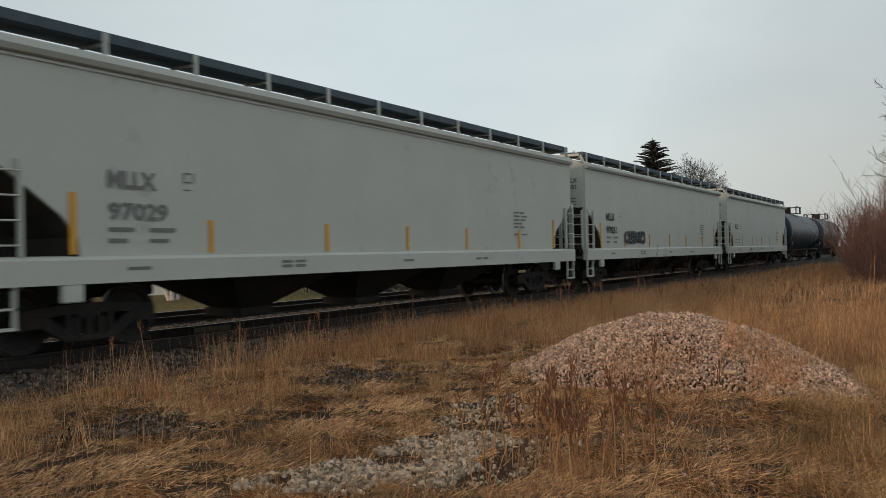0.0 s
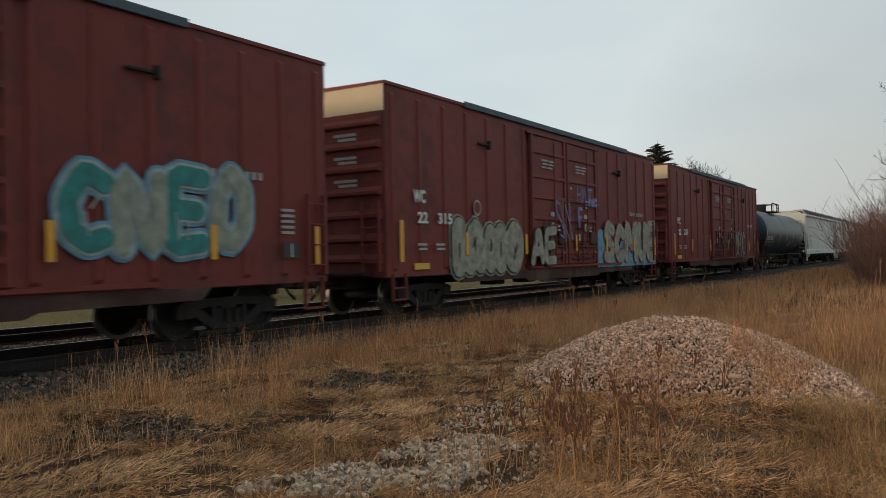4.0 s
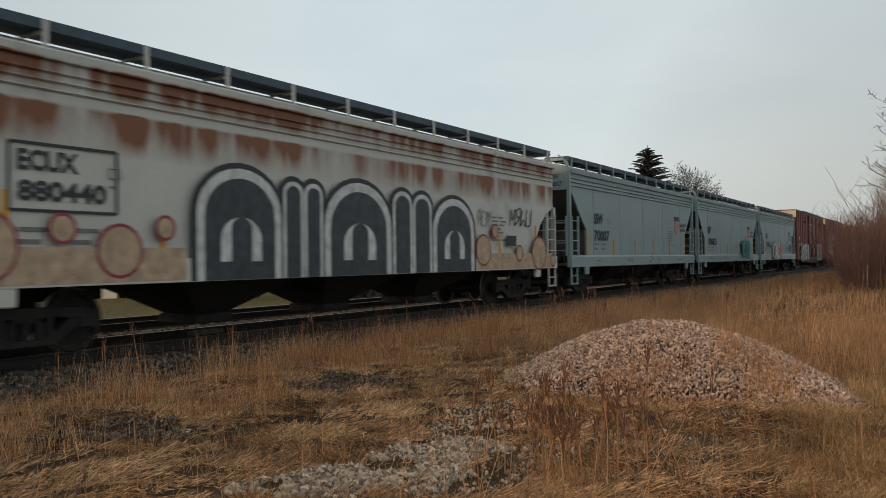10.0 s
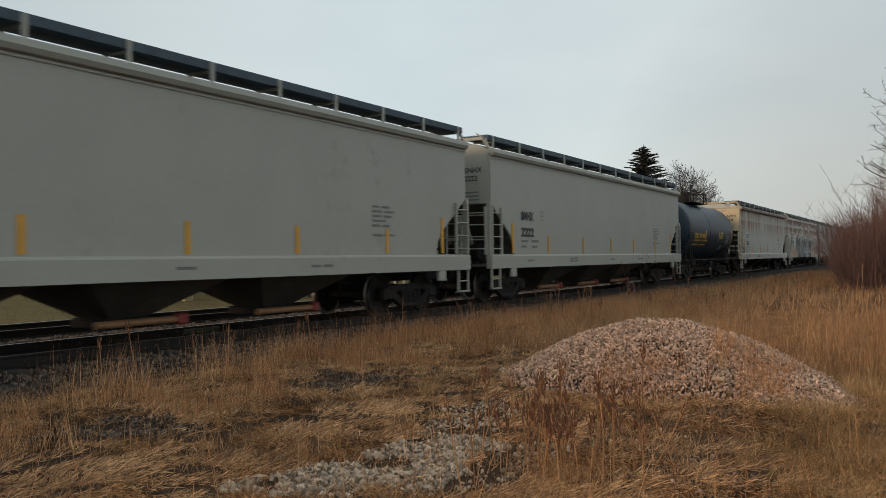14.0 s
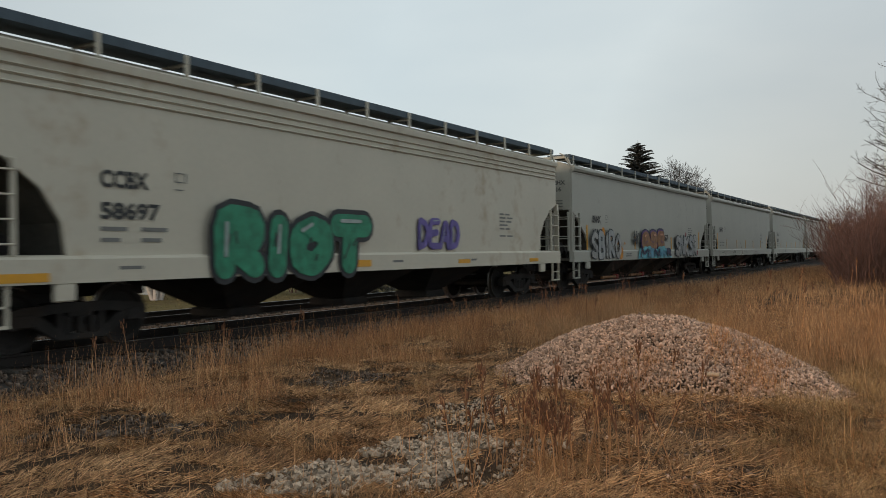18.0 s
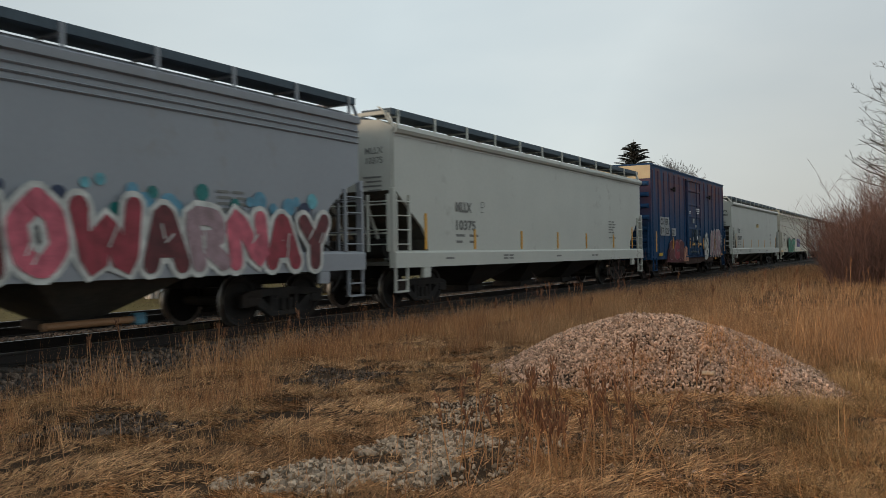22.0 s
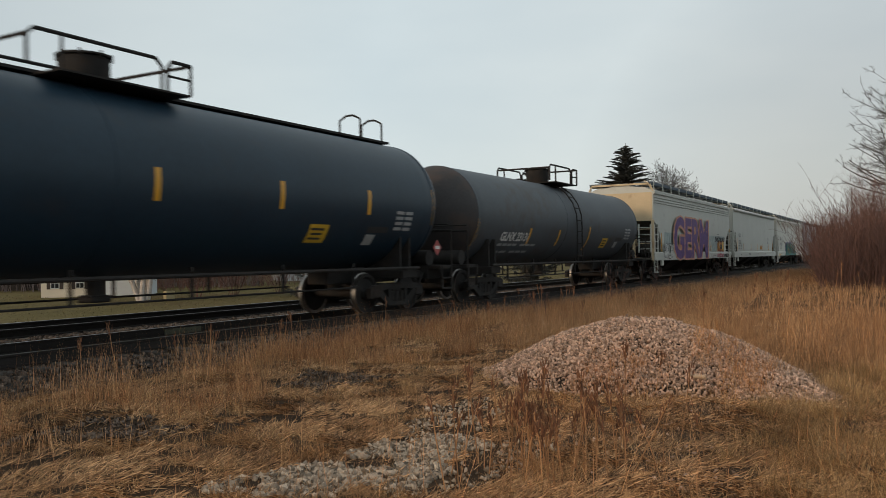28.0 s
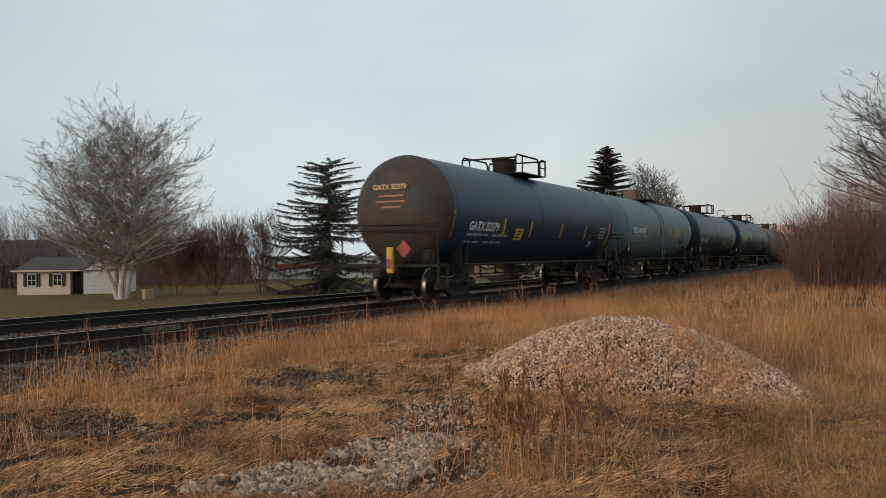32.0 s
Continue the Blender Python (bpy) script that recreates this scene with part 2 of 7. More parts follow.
    # dark grime; on the hopper slopes its darkness also holds painted shade
    "grime_shade": mat("grime_and_shade", (0.075, 0.07, 0.06), 0.8, 0, 0.3, 1.0, 0.1, (0.12, 0.10, 0.075), 0.34, (0.6, 0.6, 0.6), shine=0.2),
    "spray_mauve": mat("mauve_spray", (0.30, 0.20, 0.22), 0.6, 0, 0.38, 5.0),
    "spray_silver": mat("silver_spray", (0.32, 0.32, 0.31), 0.5, 0.2, 0.43, 5.0),
    "spray_grey": mat("grey_spray", (0.075, 0.085, 0.095), 0.6, 0, 0.48, 5.0),
}


# ---- mesh tools ----
class Build:
    """Collects the faces of one mesh."""

    def __init__(self):
        self.v, self.f = [], []

    def add(self, verts, faces):
        k = len(self.v)
        self.v += [tuple(p) for p in verts]
        self.f += [tuple(i + k for i in q) for q in faces]
        return self

    def box(self, x0, x1, y0, y1, z0, z1, b=0.0):
        if b <= 0:
            return self.add([(x, y, z) for x in (x0, x1) for y in (y0, y1) for z in (z0, z1)],
                            [(0, 1, 3, 2), (4, 6, 7, 5), (0, 4, 5, 1), (2, 3, 7, 6), (0, 2, 6, 4), (1, 5, 7, 3)])
        c, h = ((x0 + x1) / 2, (y0 + y1) / 2, (z0 + z1) / 2), ((x1 - x0) / 2, (y1 - y0) / 2, (z1 - z0) / 2)
        b = min(b, *(0.49 * 2 * e / 2 for e in h))
        v, idx = [], {}
        for s in ((i, j, k) for i in (-1, 1) for j in (-1, 1) for k in (-1, 1)):
            for a in range(3):
                idx[s, a] = len(v)
                v.append([c[d] + s[d] * (h[d] - (0 if d == a else b)) for d in range(3)])
        f = []
        for a in range(3):
            p, q = (a + 1) % 3, (a + 2) % 3
            for s in (-1, 1):
                ring = []
                for i, j in ((-1, -1), (1, -1), (1, 1), (-1, 1)):
                    k = [0, 0, 0]
                    k[a], k[p], k[q] = s, i, j
                    ring.append(idx[tuple(k), a])
                f.append(tuple(ring if s > 0 else ring[::-1]))
            for i in (-1, 1):
                for j in (-1, 1):
                    lo, hi = [0, 0, 0], [0, 0, 0]
                    lo[a], hi[a] = -1, 1
                    lo[p] = hi[p] = i
                    lo[q] = hi[q] = j
                    ring = [idx[tuple(lo), p], idx[tuple(hi), p], idx[tuple(hi), q], idx[tuple(lo), q]]
                    f.append(tuple(ring if i * j > 0 else ring[::-1]))
        for s in ((i, j, k) for i in (-1, 1) for j in (-1, 1) for k in (-1, 1)):
            ring = [idx[s, 0], idx[s, 1], idx[s, 2]]
            f.append(tuple(ring if s[0] * s[1] * s[2] > 0 else ring[::-1]))
        return self.add(v, f)

    def tube(self, a, b, r, n=8, r2=None):
        a, b = Vector(a), Vector(b)
        r2 = r if r2 is None else r2
        d = (b - a).normalized()
        s = d.orthogonal().normalized()
        t = d.cross(s)
        ring = [(s * math.cos(k * math.tau / n) + t * math.sin(k * math.tau / n)) for k in range(n)]
        return self.add([a + p * r for p in ring] + [b + p * r2 for p in ring],
                        [(k, (k + 1) % n, n + (k + 1) % n, n + k) for k in range(n)] + [tuple(range(n))[::-1], tuple(range(n, 2 * n))])

    def pipe(self, points, r, n=6):
        for a, b in zip(points, points[1:]):
            self.tube(a, b, r, n)
        return self

    def prism(self, outline, y0, y1):
        """An outline of (x, z) pushed across the car from y0 to y1."""
        n = len(outline)
        return self.add([(x, y0, z) for x, z in outline] + [(x, y1, z) for x, z in outline],
                        [tuple(range(n)), tuple(range(n, 2 * n))[::-1]] + [(k, n + k, n + (k + 1) % n, (k + 1) % n) for k in range(n)])

    def beam(self, section, x0, x1):
        """A section of (y, z) pushed along the car from x0 to x1."""
        n = len(section)
        return self.add([(x0, y, z) for y, z in section] + [(x1, y, z) for y, z in section],
                        [tuple(range(n))[::-1], tuple(range(n, 2 * n))] + [(k, (k + 1) % n, n + (k + 1) % n, n + k) for k in range(n)])

    def lathe(self, profile, axis, n=24, at=(0, 0, 0)):
        """A profile of (along, radius) turned round the x or y axis."""
        k0 = len(self.v)
        for s, r in profile:
            for k in range(n):
                c, d = r * math.cos(k * math.tau / n), r * math.sin(k * math.tau / n)
                p = (s, c, d) if axis == "x" else (c, s, d)
                self.v.append((p[0] + at[0], p[1] + at[1], p[2] + at[2]))
        for i in range(len(profile) - 1):
            for k in range(n):
                a, b = k0 + i * n + k, k0 + i * n + (k + 1) % n
                self.f.append((a, b, b + n, a + n) if axis == "x" else (a, a + n, b + n, b))
        return self

    def mesh(self, name, material, smooth=False):
        me = bpy.data.meshes.new(name)
        me.from_pydata(self.v, [], self.f)
        me.materials.append(material)
        if smooth:
            me.shade_smooth()
            me.set_sharp_from_angle(angle=radians(35))
        me.validate()
        me.update()
        bm = bmesh.new()
        bm.from_mesh(me)
        bmesh.ops.recalc_face_normals(bm, faces=bm.faces)
        bm.to_mesh(me)
        bm.free()
        return me


KEPT = {}


def kept(key, make):
    """A mesh that alike parts share."""
    if key not in KEPT:
        KEPT[key] = make()
    return KEPT[key]


def part(name, shape, material, parent, label="", at=None, smooth=False):
    me = shape.mesh(name, M[material] if isinstance(material, str) else material, smooth) if isinstance(shape, Build) else shape
    ob = new(name, me)
    ob.parent = parent
    if at is not None:
        ob.matrix_basis = at
    if label:
        ob["label"] = label
    return ob


def thing(name, shape, material, label, category, group="", kind="", at=None, smooth=False):
    me = shape.mesh(name, M[material] if isinstance(material, str) else material, smooth) if isinstance(shape, Build) else shape
    ob = new(name, me)
    if at is not None:
        ob.matrix_basis = at
    return tagged(ob, label, category, group, kind)


def glyphs(text, size, grow=0.0, spacing=1.0):
    """Flat lettering as a mesh in its own plane, from its lower left corner."""
    cu = bpy.data.curves.new("lettering", "FONT")
    cu.body, cu.size, cu.offset, cu.space_character = text, size, grow, spacing
    cu.resolution_u = 3
    ob = bpy.data.objects.new("lettering", cu)
    me = bpy.data.meshes.new_from_object(ob)
    bpy.data.objects.remove(ob)
    return me


def on_side(me, x, z, y, width=None, height=None, slant=0.0, bow=None):
    """Lays flat lettering on a car's near side; bow: the radius and axis height of a tank shell."""
    co = np.array([v.co[:] for v in me.vertices]) if len(me.vertices) else np.zeros((0, 3))
    if len(co):
        co -= co.min(axis=0)
        ext = co.max(axis=0)
        sx = width / ext[0] if width else 1.0
        sz = height / ext[1] if height else 1.0
        px, pz = x + co[:, 0] * sx + co[:, 1] * slant, z + co[:, 1] * sz
        if bow:
            r, zc = bow
            py = -np.sqrt(np.maximum((r + 0.006) ** 2 - (pz - zc) ** 2, 0.01))
        else:
            py = np.full(len(px), y)
        me.vertices.foreach_set("co", np.stack([px, py, pz], 1).ravel())
        me.update()
    return me


def lettering(car, text, x, z, y, material="ink", height=0.4, width=None, bow=None, name="lettering"):
    me = on_side(glyphs(text, 1.0, 0.035), x, z, y, width, height, 0, bow)
    me.materials.append(M[material])
    return part(name, me, material, car)


def bars(car, x, z, y, rows, material="grey_ink", bow=None, name="small_print"):
    """Small print too fine to read: rows of (x offset, z offset, length, height)."""
    b = Build()
    for dx, dz, w, h in rows:
        n = max(1, int(w / 0.35))
        for k in range(n):
            a0, a1 = x + dx + w * k / n, x + dx + w * (k + 0.82) / n
            z0, z1 = z + dz, z + dz + h
            ya = yb = y
            if bow:
                ya = -math.sqrt((bow[0] + 0.006) ** 2 - (z0 - bow[1]) ** 2)
                yb = -math.sqrt((bow[0] + 0.006) ** 2 - (z1 - bow[1]) ** 2)
            b.add([(a0, ya, z0), (a1, ya, z0), (a1, yb, z1), (a0, yb, z1)], [(0, 1, 2, 3)])
    return tagged(part(name, b, material, car), kind="stuff")


# ---- running gear shared by all cars (heights over the rail) ----
WHEEL_R = 0.457
WHEELSETS = []


def wheelset_mesh():
    b = Build()
    for s in (-1, 1):
        g = s * 0.7175
        b.lathe([(g - s * 0.035, 0.10), (g - s * 0.035, 0.41), (g - s * 0.03, 0.485), (g - s * 0.005, 0.485), (g + s * 0.005, 0.457),
                 (g + s * 0.10, 0.452), (g + s * 0.10, 0.38), (g + s * 0.05, 0.34), (g + s * 0.04, 0.16), (g + s * 0.09, 0.12), (g + s * 0.09, 0.0)], "y", 28)
    b.tube((0, -1.06, 0), (0, 1.06, 0), 0.085, 12)
    for k in range(6):
        a = k * math.tau / 6
        b.tube((0.06 * math.cos(a), -1.075, 0.06 * math.sin(a)), (0.06 * math.cos(a), -1.04, 0.06 * math.sin(a)), 0.014, 5)
    me = b.mesh("wheelset", M["iron"], True)
    me.materials.append(M["tread"])
    for q in me.polygons:           # the running surface and the flange are rubbed bright
        rad = math.hypot(q.center.x, q.center.z)
        if 0.44 < rad < 0.48 and abs(q.center.y) > 0.68:
            q.material_index = 1
    return me


def frame_mesh():
    b = Build()
    y0, y1 = -1.09, -0.96
    b.prism([(-1.12, 0.36), (-1.12, 0.58), (-0.95, 0.64), (-0.35, 0.68), (0.35, 0.68), (0.95, 0.64), (1.12, 0.58), (1.12, 0.36), (0.98, 0.34), (0.98, 0.47),
             (0.80, 0.47), (0.74, 0.5), (0.42, 0.54), (-0.42, 0.54), (-0.74, 0.5), (-0.80, 0.47), (-0.98, 0.47), (-0.98, 0.34)], y0, y1)
    for s in (-1, 1):
        b.prism([(s * 0.80, 0.50), (s * 0.72, 0.36), (s * 0.40, 0.16), (s * 0.26, 0.16), (s * 0.26, 0.26), (s * 0.36, 0.30), (s * 0.62, 0.50)], y0, y1)
        b.box(s * 0.34 - 0.05, s * 0.34 + 0.05, y0, y1, 0.2, 0.56, 0.01)
        b.box(s * 0.89 - 0.13, s * 0.89 + 0.13, y0 - 0.02, y1 + 0.02, 0.36, 0.55, 0.02)
    b.box(-0.4, 0.4, y0, y1, 0.14, 0.24, 0.02)
    for k in (-0.2, 0.0, 0.2):
        b.tube((k, -1.02, 0.24), (k, -1.02, 0.48), 0.07, 10)
    return b.mesh("side_frame", M["iron"])


def bolster_mesh():
    b = Build().box(-0.2, 0.2, -1.06, 1.06, 0.46, 0.66, 0.03).box(-0.25, 0.25, -0.3, 0.3, 0.6, 0.82, 0.04)
    for s in (-1, 1):
        b.box(s * 0.45 - 0.05, s * 0.45 + 0.05, -0.75, 0.75, 0.30, 0.42, 0.02)
    return b.mesh("truck", M["iron"])


def coupler_mesh():
    b = Build().box(-0.75, 0.05, -0.09, 0.09, 0.72, 0.92, 0.02).box(0.0, 0.32, -0.17, 0.15, 0.68, 0.96, 0.05).box(0.22, 0.42, -0.02, 0.16, 0.70, 0.94, 0.05)
    b.pipe([(0.1, 0.32, 0.85), (0.3, 0.34, 0.6), (0.45, 0.3, 0.45)], 0.03)
    return b.mesh("coupler", M["iron"])


def gear(car, x0, x1, inset, reach):
    """Two trucks with their wheelsets, and a coupler at each end."""
    for xc in (x0 + inset, x1 - inset):
        t = part("truck", kept("bolster", bolster_mesh), "iron", car, "", pose(xc, 0, 0))
        f = kept("frame", frame_mesh)
        part("side_frame", f, "iron", t)
        part("side_frame", f, "iron", t, "", pose(0, 0, 0, 0, 0, 180))
        for s in (-0.889, 0.889):
            w = part("wheelset", kept("wheelset", wheelset_mesh), "iron", t, "", pose(s, 0, WHEEL_R))
            WHEELSETS.append([w, s, 0.0])
    c = kept("coupler", coupler_mesh)
    part("coupler", c, "iron", car, "", pose(x1 + reach - 0.35, 0, 0))
    part("coupler", c, "iron", car, "", pose(x0 - reach + 0.35, 0, 0, 0, 0, 180))


def ladder_mesh(name, w, z0, z1, n, material, depth=0.035):
    """A ladder in the plane of a car's side: two rails and n rungs."""
    b = Build().box(-w / 2 - 0.03, -w / 2 + 0.03, -depth, depth, z0, z1, 0.008).box(w / 2 - 0.03, w / 2 + 0.03, -depth, depth, z0, z1, 0.008)
    for k in range(n):
        z = z0 + (z1 - z0) * (k + 0.5) / n
        b.tube((-w / 2, -depth, z), (w / 2, -depth, z), 0.014, 6)
    return b.mesh(name, M[material])


def step_mesh(material):
    return Build().box(-0.26, -0.22, -0.03, 0.03, 0.42, 1.0).box(0.22, 0.26, -0.03, 0.03, 0.42, 1.0).box(-0.26, 0.26, -0.04, 0.04, 0.42, 0.46) \
        .box(-0.26, 0.26, -0.03, 0.03, 0.68, 0.71).mesh("step", M[material])


def stripes(car, x0, y, spots, material="yellow", bow=None):
    """Reflector strips; spots: (x, lower z, upper z, width)."""
    for x, z0, z1, w in spots:
        b = Build()
        if bow:
            n, pts = 6, []
            for k in range(n + 1):
                z = z0 + (z1 - z0) * k / n
                yy = -math.sqrt((bow[0] + 0.005) ** 2 - (z - bow[1]) ** 2)
                pts += [(x0 + x - w / 2, yy, z), (x0 + x + w / 2, yy, z)]
            b.add(pts, [(2 * k, 2 * k + 1, 2 * k + 3, 2 * k + 2) for k in range(n)])
        else:
            b.box(x0 + x - w / 2, x0 + x + w / 2, y - 0.004, y + 0.004, z0, z1)
        part("reflector", b, material, car)


def start_car(name, label, category):
    car = new(name)
    car.empty_display_size = 0.5
    return tagged(car, label, category, "cars of the freight train")


# ---- covered hopper ----
def hopper(label, L, paint, style="smooth", end_paint=None, bays=3, marks=(), mark_ink="ink", spots=(1.4, 3.85, 6.75, 9.5, 12.1, 15.0, 17.3), gate="iron", tubes=False,
           board="grate", bay_paint=None, mark_z=2.32, mark_x=1.95, mark_h=0.26, mark_w=0.21, mark_gap=0.46):
    car = start_car("covered_hopper_car", label, "freight car")
    x0, x1 = -L / 2, L / 2
    W = 1.52
    zc, xc, zd = {"smooth": (2.74, 1.5, 1.75), "grooved": (3.5, 1.45, 2.2), "round": (2.80, 1.4, 1.75)}[style]
    e = 0.10
    arc = [(xc, zd), (xc + 0.02, 1.30)]
    if style == "round":
        arc = [(0.55, 2.62), (1.05, 2.25), (1.35, 1.8), (1.42, 1.30)]
    if style == "smooth":
        arc = [(1.25, 1.9), (1.48, 1.62), (1.52, 1.30)]
    left = [(x0 + e, 4.10), (x0 + e, zc)] + [(x0 + a, z) for a, z in arc]
    right = [(-x, z) for x, z in left[::-1]]
    part("body", Build().prism(left + right, -W, W), paint, car)
    # wheel dirt and painted-in shade, as dark sheets over the slopes above the trucks
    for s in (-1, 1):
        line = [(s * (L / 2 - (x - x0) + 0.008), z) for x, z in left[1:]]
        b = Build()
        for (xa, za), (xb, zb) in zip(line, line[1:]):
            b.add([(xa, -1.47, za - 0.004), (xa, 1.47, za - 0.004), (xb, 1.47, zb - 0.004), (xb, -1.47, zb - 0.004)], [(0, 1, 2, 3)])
        part("slope_sheet", b, "grime_shade", car)
    # slope sheets seen inside the open ends are one with the body; the end wall above them
    for s in (-1, 1):
        b = Build().box(s * (L / 2 - e), s * (L / 2 - e + 0.03), -W + 0.06, W - 0.06, zc - 0.02, 4.06, 0.01)
        part("end_sheet", b, end_paint or paint, car)
    roof = Build().beam([(-W - 0.01, 4.05), (-W - 0.01, 4.13), (-1.15, 4.30), (-0.4, 4.38), (0.4, 4.38), (1.15, 4.30), (W + 0.01, 4.13), (W + 0.01, 4.05)], x0 + e - 0.02, x1 - e + 0.02)
    part("roof", roof, paint, car)
    for s in (-1, 1):
        y = s * (W + 0.01)
        b = Build()
        if style in ("smooth", "round") and style != "round":
            b.beam([(y, 3.98), (y + s * 0.07, 4.0), (y + s * 0.11, 4.07), (y + s * 0.09, 4.16), (y, 4.2)], x0 + e, x1 - e)
            b.beam([(y, 3.93), (y + s * 0.012, 3.93), (y + s * 0.012, 3.96), (y, 3.96)], x0 + e, x1 - e)
        else:
            for z in (3.60, 3.72, 3.84):
                part("side_groove", Build().beam([(y, z - 0.025), (y + s * 0.03, z), (y, z + 0.02)], x0 + e, x1 - e), paint, car)
            b.beam([(y, 3.98), (y + s * 0.06, 4.0), (y + s * 0.07, 4.12), (y, 4.16)], x0 + e, x1 - e)
        part("side_plate", b, paint, car)
        b = Build().beam([(y - s * 0.1, 0.97), (s * 1.60, 0.97), (s * 1.60, 1.30), (s * 1.57, 1.34), (y - s * 0.1, 1.36)], x0, x1)
        part("side_sill", b, paint, car)
        for k in range(int(L / 2.6) if style == "grooved" else 0):
            x = x0 + xc + 0.7 + k * (L - 2 * xc - 1.4) / max(1, int(L / 2.6) - 1)
            part("weld_seam", kept(("seam", s, paint), lambda: Build().box(-0.03, 0.03, s * W - 0.006, s * W + 0.006, 1.36, 3.9).mesh("weld_seam", M[paint])), paint, car, "", pose(x, 0, 0))
        b = Build().beam([(s * 0.66, 4.47), (s * 1.44, 4.41), (s * 1.46, 4.41), (s * 1.46, 4.55), (s * 1.43, 4.55), (s * 0.66, 4.55)], x0 + 0.1, x1 - 0.1)
        part("running_board", b, board, car)
        n = 12
        for k in range(n):
            x = x0 + 0.35 + k * (L - 0.7) / (n - 1)
            me = kept(("bracket", s, paint), lambda: Build().prism([(-0.035, 4.14), (0.035, 4.14), (0.035, 4.53), (-0.035, 4.53)], s * 1.465, s * 1.50)
                      .box(-0.02, 0.02, min(s * 0.9, s * 1.48), max(s * 0.9, s * 1.48), 4.36, 4.40).mesh("bracket", M[paint]))
            part("bracket", me, paint, car, "", pose(x, 0, 0))
    part("hatch_coaming", Build().beam([(-0.46, 4.34), (-0.46, 4.47), (-0.38, 4.50), (0.38, 4.50), (0.46, 4.47), (0.46, 4.34)], x0 + 0.5, x1 - 0.5), board, car)
    for k in range(10):
        me = kept(("hatch", paint), lambda: Build().box(-0.72, 0.72, -0.33, 0.33, 4.36, 4.52, 0.05).mesh("hatch", M[paint]))
        part("hatch", me, paint, car, "", pose(x0 + L * (k + 0.5) / 10, 0, 0))
    # ends: platform, posts, ladders, rails, air tank
    for s in (-1, 1):
        xe = s * L / 2
        b = Build().box(min(xe, xe - s * 1.5), max(xe, xe - s * 1.5), -W, W, 1.02, 1.10)
        part("end_platform", b, "grime_shade", car)
        top = 4.1 if style == "grooved" else zc + 0.02
        for y in (-1.5, 1.5):
            part("corner_post", Build().box(xe - s * 0.05 - 0.06, xe - s * 0.05 + 0.06, y - 0.06, y + 0.06, 0.97, top, 0.012), end_paint or paint, car)
        for y in (-0.62, 0.62):
            part("end_post", Build().box(xe - s * 0.08 - 0.05, xe - s * 0.08 + 0.05, y - 0.05, y + 0.05, 1.05, 2.4, 0.01), end_paint or paint, car)
        for z in (1.75, 2.4):
            part("end_rail", Build().tube((xe - s * 0.06, -1.5, z), (xe - s * 0.06, 1.5, z), 0.018, 6), end_paint or paint, car)
        for y in (-0.5, 0.5):
            part("slope_brace", Build().tube((xe - s * 1.2, y, 1.1), (xe - s * 0.3, y, zc), 0.05, 6), end_paint or paint, car)
        lm = kept(("ladder", paint), lambda: ladder_mesh("ladder", 0.55, 1.34, 2.62, 4, paint))
        part("ladder", lm, paint, car, "", pose(xe - s * 0.36, -1.56, 0))
        part("ladder", lm, paint, car, "", pose(xe - s * 0.36, 1.56, 0))
        part("ladder", lm, paint, car, "", pose(xe + s * 0.02, -1.15, 0, 0, 0, 90 * s))
        sm = kept(("step", paint), lambda: step_mesh(paint))
        part("step", sm, paint, car, "", pose(xe - s * 0.3, -1.55, 0))
        part("step", sm, paint, car, "", pose(xe - s * 0.3, 1.55, 0))
        me = kept(("jack_pad", paint), lambda: Build().box(-0.16, 0.16, -1.60, -1.50, 0.72, 0.97, 0.02).tube((0, -1.605, 0.83), (0, -1.56, 0.83), 0.05, 10).mesh("jack_pad", M[paint]))
        part("jacking_pad", me, paint, car, "", pose(xe - s * 1.35, 0, 0))
        part("air_tank", Build().tube((xe - s * 0.95, -0.75, 1.42), (xe - s * 0.95, 0.35, 1.42), 0.24, 14), "iron", car, "", None, True)
        # brake gear on the platform
        xb = xe - s * 0.62
        part("brake_valve", Build().box(xb - 0.2, xb + 0.2, 0.45, 0.95, 1.1, 1.62, 0.04).box(xb - 0.12, xb + 0.12, 0.95, 1.2, 1.18, 1.5, 0.03).tube((xb, 0.7, 1.62), (xb, 0.7, 1.86), 0.07, 8), "iron", car)
        part("brake_cylinder", Build().tube((xb - 0.35, -0.35, 1.78), (xb + 0.35, -0.35, 1.78), 0.16, 12).tube((xb + s * 0.35, -0.35, 1.78), (xe - s * 0.1, -0.35, 1.5), 0.03, 6), "iron", car, "", None, True)
        b = Build().pipe([(xe - s * 0.15, -1.3, 1.12), (xb, -1.0, 1.5), (xb, 0.9, 1.52), (xe - s * 1.1, 1.2, 1.3)], 0.03)
        b.pipe([(xe - s * 0.1, 0.1, 1.1), (xe - s * 0.1, 0.1, 2.2), (xe - s * 0.1, 0.45, 2.2)], 0.022).lathe([(-0.02, 0.24), (0.0, 0.26), (0.02, 0.24), (0.0, 0.22), (-0.02, 0.24)], "x", 18, (xe - s * 0.02, 0.28, 2.05))
        part("brake_pipe", b, "iron", car)
        # roof end frame
        b = Build().box(xe - s * 0.12 - 0.05, xe - s * 0.12 + 0.05, -1.35, 1.35, 4.42, 4.5)
        b.pipe([(xe - s * 0.1, -1.52, 4.1), (xe - s * 0.1, -1.38, 4.44)], 0.035).pipe([(xe - s * 0.1, 1.52, 4.1), (xe - s * 0.1, 1.38, 4.44)], 0.035)
        b.pipe([(xe - s * 0.1, -1.12, 4.6), (xe - s * 0.02, -1.3, 4.5), (xe - s * 0.06, -1.45, 4.2)], 0.022)
